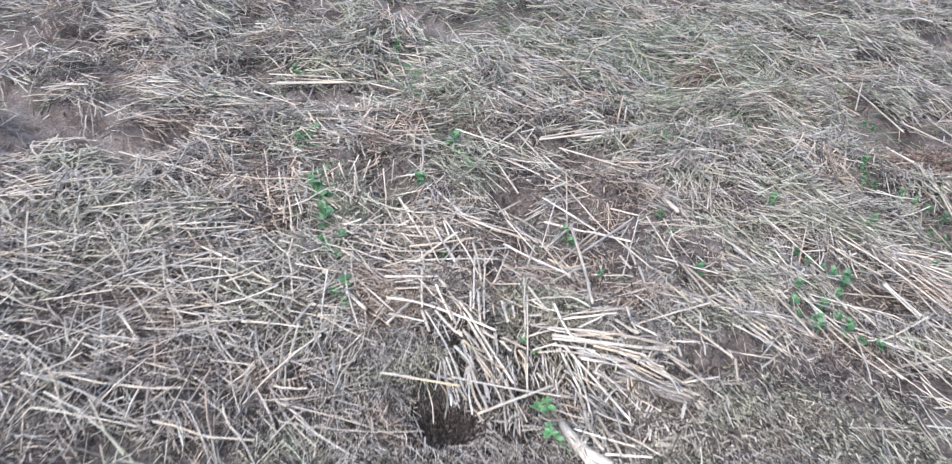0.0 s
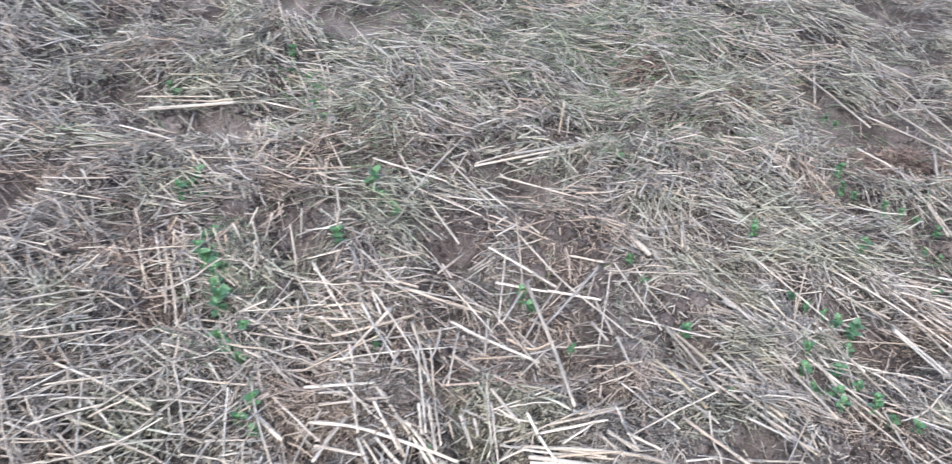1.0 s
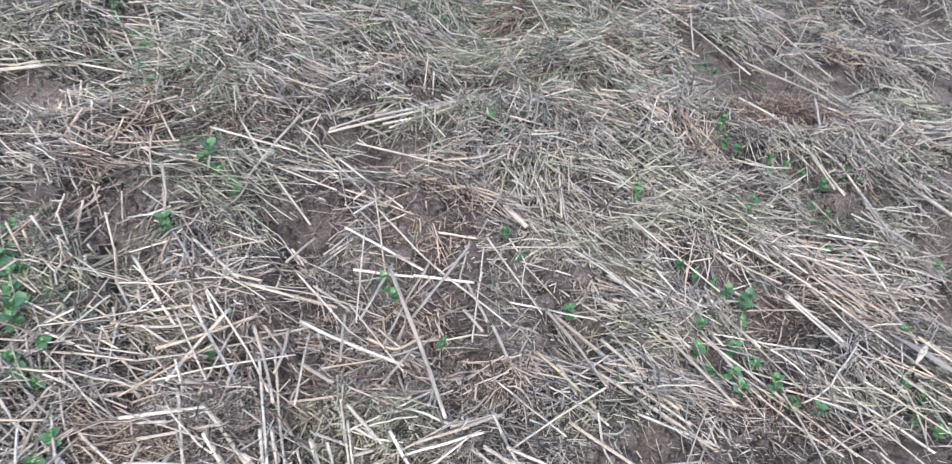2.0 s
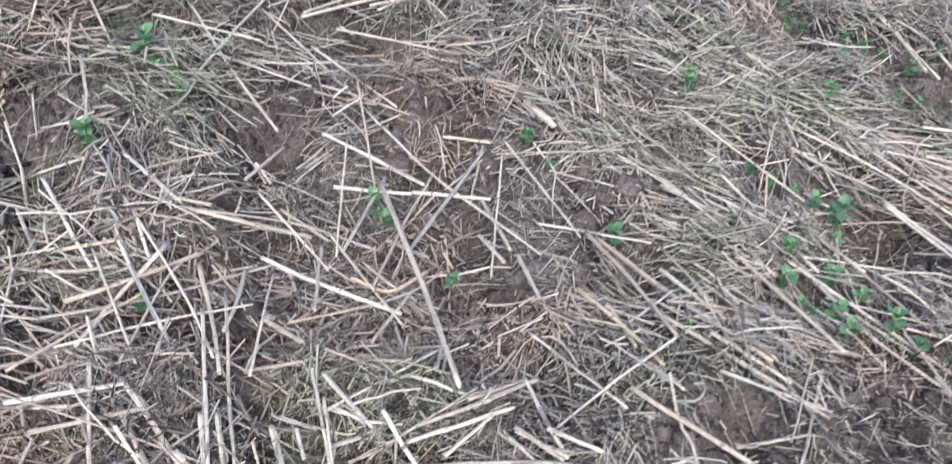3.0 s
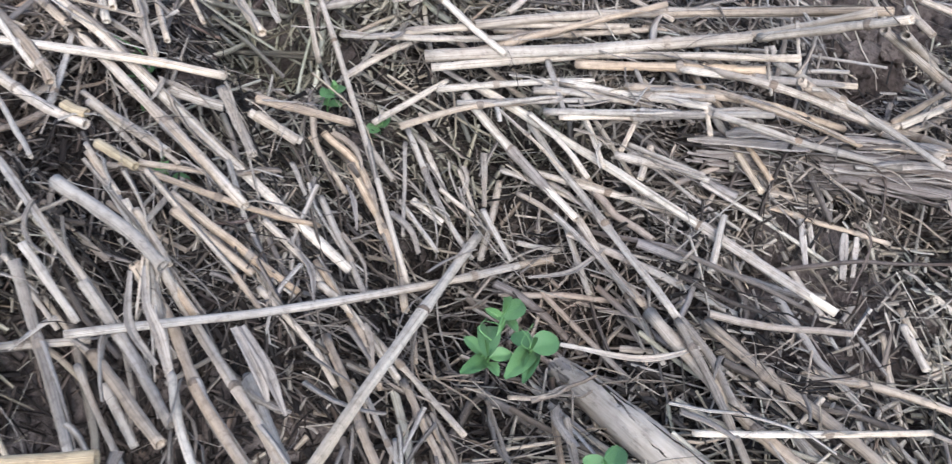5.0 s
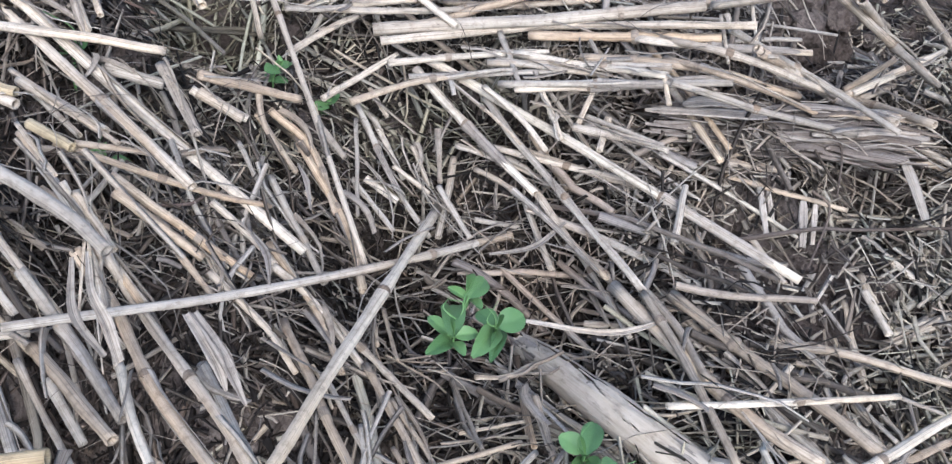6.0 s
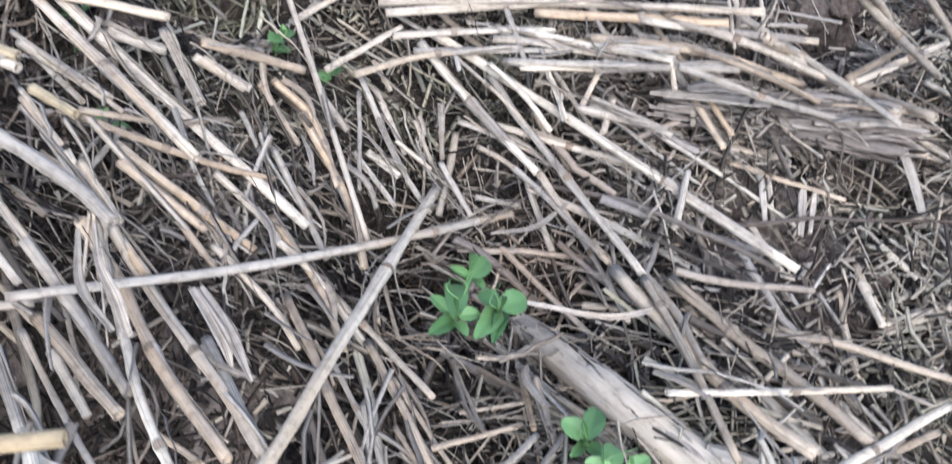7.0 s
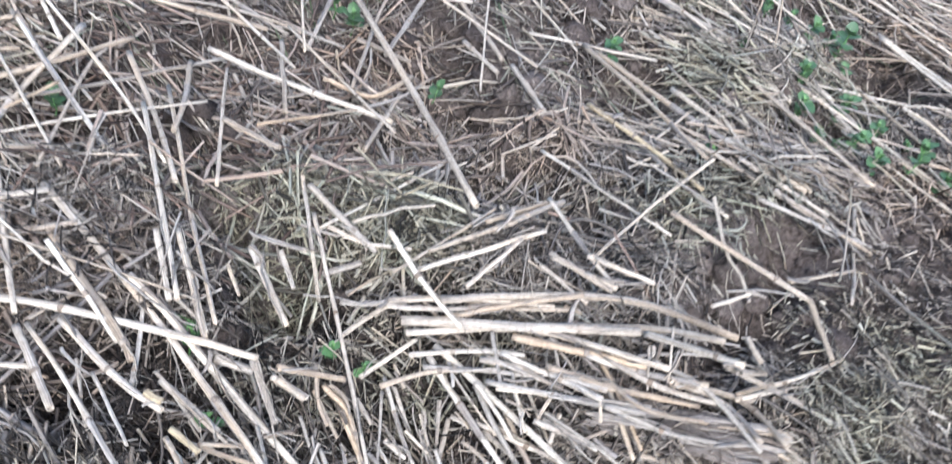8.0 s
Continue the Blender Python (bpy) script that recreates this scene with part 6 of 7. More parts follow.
def thick_stalk():
    thing = tagged(new("thick_stalk"), "thick pale broken stalk with cracked bark on litter", "plant stalk")
    line = bowed([(0.2183, 1.0170, -0.0370), (0.2205, 0.9687, -0.0128), (0.2337, 0.9311, -0.0085)], 64)
    verts, uvs, sides, s = [], [], 132, 0.0
    for k, p in enumerate(line):
        d = (line[min(k + 1, len(line) - 1)] - line[max(k - 1, 0)]).normalized()
        u = d.cross(Vector((0, 0, 1))).normalized()
        v = u.cross(d)
        s += (p - line[k - 1]).length if k else 0.0
        f = k / (len(line) - 1)
        jag = 0.10 * noise.noise(Vector((f * 9, 2.0, 0))) + 0.06 * noise.noise(Vector((f * 30, 5.0, 0)))
        for j in range(sides):
            a = 2 * math.pi * j / sides
            r = (0.0058 + 0.0012 * f) * (0.82 + 0.18 * min(1, f * 6)) + 0.0005 * noise.noise(Vector((math.cos(a) * 2, math.sin(a) * 2, s * 90)))
            r += 0.00016 * noise.noise(Vector((math.cos(a) * 14, math.sin(a) * 14, s * 140)))
            if 1.05 + jag < a < 2.6 and f > 0.42:
                r += 0.0003
            ragged = (0.005 * noise.noise(Vector((a * 1.5, f, 3))) + 0.004 * noise.noise(Vector((a * 5, f, 9)))) if k in (0, len(line) - 1) else 0
            verts.append(p + u * (math.cos(a) * r) + v * (math.sin(a) * r) + d * ragged)
            uvs.append((s, a * 0.006))
    n = len(line)
    quads = [(i * sides + j, i * sides + (j + 1) % sides, (i + 1) * sides + (j + 1) % sides, (i + 1) * sides + j) for i in range(n - 1) for j in range(sides) if not cracked(i / (n - 1), 2 * math.pi * j / sides)]
    for start, sign in ((0, 1), (n - 1, -1)):
        d = (line[1] - line[0]).normalized() if start == 0 else (line[-1] - line[-2]).normalized()
        base = len(verts)
        for depth, scale in ((0.0005, 0.72), (0.006, 0.5)):
            for j in range(sides):
                p = line[start] + (Vector(verts[start * sides + j]) - line[start]) * scale + d * depth * sign
                verts.append(p)
                uvs.append((0.0, j * 0.002))
        quads += [(start * sides + j, start * sides + (j + 1) % sides, base + (j + 1) % sides, base + j) for j in range(sides)]
        quads += [(base + j, base + (j + 1) % sides, base + sides + (j + 1) % sides, base + sides + j) for j in range(sides)]
    body = part("stalk_body", mesh_of("stalk_body", verts, quads, uvs, BARK), thing)
    for a, b, wide, round_off, rag, seed in (((0.2297, 0.9393, -0.0064), (0.2717, 0.9058, -0.0083), 0.0076, 0.75, 0.003, 3.0), ((0.2317, 0.9373, -0.0084), (0.2543, 0.8974, -0.0112), 0.0070, 0.9, 0.010, 8.0)):
        part("torn_bark", torn_sheet(Vector(a), Vector(b), wide, round_off, rag, seed), body, "pale torn bark flap")
    for start, end, turn, wide in ((0.42, 0.78, 1.35, 0.0022), (0.62, 0.99, 1.25, 0.0022), (0.0, 0.17, 0.6, 0.0026), (0.02, 0.14, 1.2, 0.0022), (0.7, 0.97, 1.7, 0.0018)):
        strip = []
        for f in (start, start * 0.6 + end * 0.4, end):
            k = min(int(f * (len(line) - 1)), len(line) - 2)
            d = (line[k + 1] - line[k]).normalized()
            u = d.cross(Vector((0, 0, 1))).normalized()
            r = (0.0058 + 0.0012 * f) * (0.82 + 0.18 * min(1, f * 6)) + 0.0002
            strip.append(line[k] + u * (math.cos(turn) * r) + u.cross(d) * (math.sin(turn) * r))
        out = (strip[1] - line[int((start * 0.6 + end * 0.4) * (len(line) - 1))]).normalized()
        part("bark_strip", ribbon(strip, [wide * 0.4, wide, wide * 0.7, wide, wide * 0.3], -0.35, SHEATH, "bark_strip", 0.0004, tuple(out)), body, "grey weathered strip of bark")
    return thing


def crushed_stalk():
    thing = tagged(new("crushed_stalk"), "crushed grey rotten stalk split into long fibres", "plant stalk")
    a, b = Vector((0.3037, 1.0757, 0.0060)), Vector((0.3940, 1.0311, 0.0100))
    d = (b - a).normalized()
    side = d.cross(Vector((0, 0, 1))).normalized()
    length, rows, cols = (b - a).length, 60, 34
    verts, uvs = [], []
    for under in (0, 1):
        for i in range(rows):
            for j in range(cols):
                c = -1 + 2 * j / (cols - 1)
                fray = 0.030 * noise.noise(Vector((c * 7, 3.0, 0))) + 0.014 * noise.noise(Vector((c * 25, 7.0, 0)))
                f = i / (rows - 1)
                s = fray * (2 * f - 1) + length * f
                ridge = 0.0040 * noise.noise(Vector((c * 5, s * 24, 1))) + 0.0034 * noise.noise(Vector((c * 13, s * 26, 5))) + 0.0028 * noise.noise(Vector((c * 30, s * 50, 9)))
                h = 0.006 * (1 - c * c) + ridge - (0.0025 + 0.002 * (1 - c * c)) * under
                verts.append(a + d * s + side * (c * (0.0092 + 0.003 * noise.noise(Vector((s * 30, c, 2))))) + Vector((0, 0, h)))
                uvs.append((s, c * 0.012))
    n = rows * cols
    quads = []
    for i in range(rows - 1):
        for j in range(cols - 1):
            q = (i * cols + j, i * cols + j + 1, (i + 1) * cols + j + 1, (i + 1) * cols + j)
            quads += [q, tuple(n + k for k in q[::-1])]
    mat_part = part("fibre_mat", mesh_of("fibre_mat", verts, quads, uvs, ROTTEN), thing)
    for k in range(24):
        p = a.lerp(b, random.uniform(0, 0.9)) + side * random.uniform(-0.014, 0.014) + Vector((0, 0, 0.010))
        q = p + d * random.uniform(0.008, 0.03) + side * random.gauss(0, 0.006) + Vector((0, 0, random.uniform(-0.006, 0.002)))
        m = (p + q) / 2 + Vector((random.gauss(0, 0.003), random.gauss(0, 0.003), 0.002))
        tip = bowed([p, m, q], 8)
        part("loose_fibre", mesh_of("loose_fibre", *swept(tip, [0.0003] * len(tip), 5, False), SHEATH), mat_part)
    for k in range(30):
        c = random.uniform(-1.1, 1.0)
        start = random.uniform(-0.12, 0.75)
        end = min(1.12, start + random.uniform(0.18, 0.5))
        high = 0.011 * (1 - 0.8 * c * c) + random.uniform(0.0, 0.004)
        p = a.lerp(b, start) + side * (c * 0.012) + Vector((0, 0, high - 0.002))
        q = a.lerp(b, end) + side * (c * 0.012 + random.gauss(0, 0.003)) + Vector((0, 0, high + random.uniform(-0.005, 0.003)))
        m = (p + q) / 2 + side * random.gauss(0, 0.0015) + Vector((0, 0, random.uniform(0, 0.003)))
        w = random.uniform(0.0014, 0.0042)
        widths = [w * random.uniform(0.15, 0.6)] + [w * random.uniform(0.6, 1.1) for _ in range(5)] + [w * random.uniform(0.1, 0.5)]
        mat = STRAW["t"] if c < -0.35 and k % 2 else (SHEATH if k % 7 == 3 else ROTTEN)
        part("bark_flake", ribbon([p, m, q], widths, random.uniform(-0.7, 0.5), mat, "bark_flake", 0.0007), thing)
    for k in range(26):
        c = -1.15 + 2.3 * (k + random.uniform(-0.3, 0.3)) / 25
        off = side * (c * 0.0115) + Vector((0, 0, 0.009 * (1 - c * c) + random.uniform(-0.001, 0.001)))
        start = random.uniform(-0.05, 0.6)
        end = min(1.06, start + random.uniform(0.2, 0.6))
        p, q = a.lerp(b, start) + off, a.lerp(b, end) + off * random.uniform(0.7, 1.3)
        m = (p + q) / 2 + side * random.uniform(-0.003, 0.003) + Vector((0, 0, random.uniform(0, 0.002)))
        w = random.uniform(0.0004, 0.0016)
        mat = SHEATH if k % 5 == 2 else ROTTEN
        part("fibre_strip", ribbon([p, m, q], [w * 0.3, w, w * 0.8, w * 0.2], random.uniform(-0.8, 0.4), mat, "fibre_strip", 0.0006), thing)
    return thing


thick_stalk()
crushed_stalk()


# ---- pale wood chip and flat flakes ----
def flake(name, label, category, a, b, wide, thick, mat, group=""):
    """A flat splinter from a to b with a ragged outline."""
    a, b = Vector(a), Vector(b)
    d = (b - a).normalized()
    side = d.cross(Vector((0, 0, 1))).normalized()
    up = side.cross(d)
    verts, uvs, steps = [], [], 7
    for k in range(steps + 1):
        f = k / steps
        w = wide * (0.75 + 0.3 * math.sin(math.pi * min(f * 1.3, 1))) * random.uniform(0.86, 1.1)
        p = a.lerp(b, f) + up * (0.15 * wide * math.sin(3 * f))
        for c, h in ((-1, 0.0), (-0.85, thick), (0, thick * 1.3), (0.85, thick), (1, 0.0), (0, -thick * 0.2)):
            verts.append(p + side * (c * w) + up * h + d * random.uniform(-1, 1) * wide * 0.25 * (k in (0, steps)))
            uvs.append((f * (b - a).length, c * wide))
    quads = [(i * 6 + k, i * 6 + (k + 1) % 6, (i + 1) * 6 + (k + 1) % 6, (i + 1) * 6 + k) for i in range(steps) for k in range(6)]
    quads += [(0, 1, 4, 5), (1, 2, 3, 4), (steps * 6, steps * 6 + 5, steps * 6 + 4, steps * 6 + 1), (steps * 6 + 1, steps * 6 + 4, steps * 6 + 3, steps * 6 + 2)]
    return tagged(new(name, mesh_of(name, verts, quads, uvs, mat, smooth=False)), label, category, group=group)


flake("wood_chip", "pale bleached chip of wood on bare soil", "wood chip", (0.466, 1.674, 0.008), (0.486, 1.622, 0.005), 0.0050, 0.004, STRAW["p"])
SPLINTERS = "pale stalk splinters on the soil"
for a, b, w in (((0.324, 1.034, 0.003), (0.320, 1.018, -0.008), 0.0018), ((0.329, 1.034, 0.001), (0.325, 1.019, -0.009), 0.0014), ((0.292, 1.026, -0.006), (0.286, 1.012, -0.014), 0.0016), ((0.338, 1.023, 0.002), (0.331, 1.009, -0.008), 0.0022), ((0.343, 1.021, 0.001), (0.336, 1.009, -0.008), 0.0016)):
    flake("splinter", "short pale flat splinter of straw stuck in soil", "splinter", a, b, w * 0.8, 0.0006, SHEATH, SPLINTERS)


# ---- single withered leaf blades and twigs ----
def leaf_blade(points, widths, curl, mat=BLADE, label="withered pale leaf sheath draped over straw"):
    return tagged(new("leaf_blade", ribbon(points, widths, curl, mat)), label, "dry leaf", group="withered leaf blades")


leaf_blade([(0.080, 1.033, 0.034), (0.079, 1.016, 0.037), (0.081, 1.004, 0.037), (0.082, 0.992, 0.036)], [0.0004, 0.0010, 0.0016, 0.0012], 0.5, STRAW["p"])
leaf_blade([(0.076, 1.036, 0.030), (0.074, 1.014, 0.032), (0.079, 0.998, 0.032)], [0.0006, 0.0013, 0.0008], 0.4, STRAW["g"])
for shift, tip in ((-0.0015, 0.004), (0.0008, -0.002)):
    leaf_blade([(0.103 + shift, 1.018, 0.018), (0.107 + shift, 1.001, 0.017), (0.109 + shift * 1.6, 0.989 + tip, 0.013)], [0.0010, 0.0021, 0.0005], 0.7, SHEATH, "narrow brown withered leaf shred among straw")
leaf_blade([(0.128, 1.051, 0.012), (0.130, 1.041, 0.012), (0.128, 1.029, 0.011)], [0.0006, 0.0013, 0.0003], 0.6, SHEATH)
leaf_blade([(0.155, 1.092, 0.002), (0.155, 1.081, 0.002), (0.153, 1.069, 0.000)], [0.0003, 0.0011, 0.0003], 0.9, SHEATH)
leaf_blade([(0.213, 1.044, -0.014), (0.230, 1.042, -0.013), (0.248, 1.050, -0.012)], [0.0005, 0.0013, 0.0006], 0.6, STRAW["g"])
leaf_blade([(0.207, 1.005, -0.006), (0.230, 0.989, -0.002), (0.256, 0.990, -0.004)], [0.0008, 0.0014, 0.0006], 0.6, STRAW["g"])
leaf_blade([(0.391, 1.033, 0.013), (0.385, 1.015, 0.009), (0.380, 0.998, 0.003)], [0.002, 0.0026, 0.002], 0.3, STRAW["g"])
leaf_blade([(0.940, 1.345, 0.004), (0.968, 1.308, 0.000), (1.000, 1.262, -0.006)], [0.002, 0.008, 0.003], 0.3, SHEATH, "broad pale withered leaf blade on the litter")
leaf_blade([(0.990, 1.325, 0.004), (0.968, 1.308, 0.001), (0.945, 1.290, -0.002)], [0.001, 0.005, 0.002], 0.3, STRAW["g"], "broad pale withered leaf blade on the litter")


def twig(r, *points):
    line = bowed(points, 12)
    radii = [r * (1.1 - 0.5 * k / len(line)) for k in range(len(line))]
    ob = new("twig", mesh_of("twig", *swept(line, radii, 7, False), STRAW["k"]))
    return tagged(ob, "thin dark dry twig lying on the litter", "twig", group="thin twigs")


twig(0.0006, (0.340, 1.023, 0.007), (0.343, 1.014, 0.004), (0.323, 0.997, -0.006))
twig(0.0009, (0.297, 1.017, -0.004), (0.334, 1.010, 0.000), (0.350, 1.004, 0.001), (0.398, 0.992, 0.001))
twig(0.0006, (0.350, 1.047, 0.020), (0.361, 1.036, 0.016), (0.352, 1.020, 0.004))
twig(0.0006, (0.412, 1.040, 0.019), (0.424, 1.030, 0.016), (0.414, 1.000, 0.002))

# orange tip of a broken straw
tip = straw("y", 0.0021, (0.062, 1.125, 0.028), (0.065, 1.121, 0.028), (0.069, 1.118, 0.028))
tagged(tip, "short orange tan tip of a broken straw")
# hollow tan straw end held up by the others
stub = straw("y", 0.0018, (0.0665, 0.9486, 0.0669), (-0.04, 0.985, 0.048))
tagged(stub, "tan hollow straw end resting on other straws")

# upright stubble
for tone, r, foot, tip in (("p", 0.0013, (0.170, 1.200, -0.015), (0.160, 1.235, 0.06)), ("p", 0.0011, (0.700, 1.500, -0.02), (0.697, 1.512, 0.07)), ("g", 0.0011, (0.352, 1.400, -0.02), (0.383, 1.505, 0.055)), ("p", 0.0012, (0.262, 1.520, -0.02), (0.255, 1.640, 0.065)), ("p", 0.0010, (0.650, 1.395, -0.02), (0.652, 1.440, 0.06))):
    tagged(straw(tone, r, foot, tip), "thin dry stalk still standing in the stubble")


def stubble(cx, cy, spread, count, seed):
    """Short cut stems still rooted, in a loose row."""
    dice = random.Random(seed)
    for k in range(count):
        x, y = cx + dice.gauss(0, spread), cy + dice.gauss(0, spread * 1.6)
        z = float(soil(np.array([x]), np.array([y]))[0])
        h = dice.uniform(0.03, 0.065)
        tip = (x + dice.gauss(0, 0.4) * h, y + dice.gauss(0.25, 0.4) * h, z + h)
        line = bowed([(x, y, z - 0.004), tip], 4)
        ob = new("stub", mesh_of("stub", *swept(line, [dice.uniform(0.0011, 0.0018)] * len(line), 8), STRAW[dice.choice("pptg")]))
        tagged(ob, "short cut straw stub standing in the soil", "stubble", group="standing stubble")


stubble(-0.179, 1.932, 0.035, 14, 0)
stubble(-0.132, 1.609, 0.035, 16, 1)
stubble(-0.250, 1.883, 0.035, 8, 2)
stubble(-0.033, 2.160, 0.035, 8, 3)
stubble(-0.281, 1.591, 0.035, 8, 4)
stubble(0.641, 2.245, 0.035, 8, 5)
stubble(0.429, 2.218, 0.035, 6, 6)
stubble(0.659, 1.801, 0.035, 6, 7)

# ---- clods of soil ----
def soil_clod(x, y, size, seed):
    bm = bmesh.new()
    bmesh.ops.create_icosphere(bm, subdivisions=4, radius=1)
    for v in bm.verts:
        p = v.co.copy()
        h = 1 + 0.28 * noise.noise(p * 1.3 + Vector((seed, 0, 0))) + 0.16 * noise.noise(p * 3.1 + Vector((0, seed, 0))) + 0.10 * noise.noise(p * 7 + Vector((0, 0, seed))) + 0.06 * noise.noise(p * 16 + Vector((0, seed, seed)))
        v.co = Vector((p.x * 1.1, p.y * 0.9, p.z * 0.72)) * h * size
    me = bpy.data.meshes.new("soil_clod")
    bm.to_mesh(me)
    bm.free()
    me.materials.append(SOIL)
    for f in me.polygons:
        f.use_smooth = True
    ob = new("soil_clod", me)
    ob.location = (x, y, float(soil(np.array([x]), np.array([y]))[0]) + size * 0.45)
    ob.rotation_euler = (0, 0, seed)
    return tagged(ob, "rounded brown clod of dry soil", "soil clod", group="soil clods")


CLODS = [(0.293, 1.010, 0.0095), (0.307, 0.991, 0.0055), (0.315, 0.983, 0.006), (0.322, 0.977, 0.0055), (0.311, 1.003, 0.004), (0.306, 1.013, 0.004), (0.394, 1.583, 0.018), (0.540, 1.518, 0.016), (0.459, 1.104, 0.012), (0.501, 1.099, 0.015), (0.465, 1.146, 0.010), (0.325, 1.515, 0.014), (0.384, 1.492, 0.012), (0.298, 1.526, 0.012), (0.479, 1.482, 0.015), (0.702, 1.547, 0.014), (0.514, 1.520, 0.013), (0.265, 1.642, 0.014), (0.302, 1.629, 0.016), (-0.300, 1.741, 0.020), (-0.196, 1.738, 0.026), (-0.109, 1.528, 0.020), (1.101, 1.853, 0.02), (1.216, 1.988, 0.025), (0.716, 2.463, 0.03), (0.418, 1.222, 0.010), (0.395, 1.225, 0.008)]
MORE_CLODS = [(0.420, 1.143, 0.0060), (0.465, 1.153, 0.0037), (0.404, 1.128, 0.0054), (0.479, 1.108, 0.0060), (0.514, 1.114, 0.0071), (0.519, 1.091, 0.0060), (0.478, 1.133, 0.0041), (0.396, 1.603, 0.0069), (0.409, 1.560, 0.0073), (0.382, 1.626, 0.0063), (0.336, 1.378, 0.0056), (0.357, 1.398, 0.0047), (0.452, 1.411, 0.0055), (0.513, 1.523, 0.0061), (0.536, 1.530, 0.0049), (0.426, 1.515, 0.0065), (0.351, 1.605, 0.0056), (0.203, 1.537, 0.0062), (0.218, 1.526, 0.0050), (0.245, 1.550, 0.0046)]
LAST_CLODS = [(0.339, 0.987, 0.0028), (0.330, 0.990, 0.0025), (0.310, 1.004, 0.0018), (0.310, 0.984, 0.0013), (0.351, 0.958, 0.0025), (0.347, 0.968, 0.0016), (0.303, 1.021, 0.0035), (0.286, 1.055, 0.0022), (0.402, 1.009, 0.0033), (0.160, 1.219, 0.0039), (0.150, 1.212, 0.0030), (0.192, 1.172, 0.0035), (0.400, 1.106, 0.0036), (0.405, 1.095, 0.0030), (0.508, 1.524, 0.0076), (0.460, 1.528, 0.0094), (0.429, 1.603, 0.0107), (0.561, 1.533, 0.0067), (-0.156, 1.775, 0.0097), (-0.209, 1.763, 0.0114), (-0.111, 1.548, 0.0077)]
for k, (x, y, size) in enumerate(CLODS + MORE_CLODS + LAST_CLODS):
    soil_clod(x, y, size, k * 1.7)


# ---- pea seedlings ----
def leaf_mesh(name, mat, fold, length=1.0, wide=0.46, rows=9, cols=(-1.0, -0.6, -0.25, 0.0, 0.25, 0.6, 1.0)):
    """An oval leaflet one unit long, thin at the rim and folded along its midrib."""
    verts, uvs = [], []
    for side, lift in ((1, 0.012), (-1, -0.012)):
        for k in range(rows):
            f = k / (rows - 1)
            w = wide * math.sin(math.pi * (0.03 + 0.95 * f) ** 0.92) ** 0.55
            for c in cols:
                z = fold * abs(c) * w - 0.16 * f * f + 0.05 * math.sin(9 * f + 4 * c) * abs(c) * wide + lift * (1 - c * c) * (0 < k < rows - 1)
                verts.append((f * length, c * w, z))
                uvs.append((f, c))
    n, m = rows * len(cols), len(cols)
    quads = []
    for base, flip in ((0, False), (n, True)):
        for k in range(rows - 1):
            for c in range(m - 1):
                q = (base + k * m + c, base + (k + 1) * m + c, base + (k + 1) * m + c + 1, base + k * m + c + 1)
                quads.append(q[::-1] if not flip else q)
    return mesh_of(name, verts, quads, uvs, mat)


SMALL_OVAL, SMALL_YOUNG = leaf_mesh("leaf", SHADED_LEAF, 0.30, rows=6, cols=(-1.0, -0.4, 0.4, 1.0)), leaf_mesh("young_leaf", LEAF, 1.1, wide=0.30, rows=5, cols=(-1.0, 0.0, 1.0))
OVAL, YOUNG_OVAL = leaf_mesh("leaf", LEAF, 0.30), leaf_mesh("young_leaf", YOUNG, 1.1, wide=0.30)


def pea_seedling(x, y, z, size, nodes, seed, tall=1.0):
    """A young pea plant: stem, pairs of oval leaves, folded young leaves and a tendril. size: length of a leaf."""
    dice = random.Random(seed)
    thing = tagged(new("pea_seedling"), "young green pea seedling with oval leaves among straw", "seedling", group="pea seedlings")
    thing.location = (x, y, z)
    line = [Vector((dice.uniform(-0.2, 0.2) * size, dice.uniform(-0.2, 0.2) * size, f * tall * size * (1.1 + 0.7 * nodes))) for f in (0, 0.35, 0.7, 1.0)]
    path = bowed(line, 9)
    part("stem", mesh_of("stem", *swept(path, [0.055 * size] * len(path), 7, False), STEM), thing)
    spin = dice.uniform(0, 360)
    for k in range(nodes):
        f = 0.3 + 0.7 * (k + 0.6) / nodes
        at = path[min(int(f * len(path)), len(path) - 1)]
        spin += 90 + dice.uniform(-25, 25)
        for turn in (0, 180):
            big = size * dice.uniform(0.85, 1.12) * (0.9 if k == 0 else 1.0)
            leaf = part("leaf", OVAL if y < 1.2 else SMALL_OVAL, thing)
            leaf.matrix_basis = Matrix.Translation(at) @ pose(0, 0, 0, dice.uniform(-18, 18), -dice.uniform(5, 42 if y < 1.2 else 68), spin + turn + dice.uniform(-22, 22)) @ Matrix.Scale(big, 4)
    for turn in (0, 150):
        young = part("young_leaf", YOUNG_OVAL if y < 1.2 else SMALL_YOUNG, thing, "pale folded young leaf")
        young.matrix_basis = Matrix.Translation(path[-1]) @ pose(0, 0, 0, 0, -dice.uniform(55, 78), spin + 45 + turn) @ Matrix.Scale(size * 0.62, 4)
    if size > 0.009:
        a = path[-2]
        curl = [a, a + Vector((dice.uniform(-0.5, 0.5), dice.uniform(-0.2, 0.6), 0.6)) * size, a + Vector((dice.uniform(-0.8, 0.8), dice.uniform(0, 0.8), 1.15)) * size]
        tip = bowed(curl, 8)
        part("tendril", mesh_of("tendril", *swept(tip, [0.022 * size * (1.2 - k / len(tip)) + 0.0001 for k in range(len(tip))], 5, False), STEM), thing)
    return thing


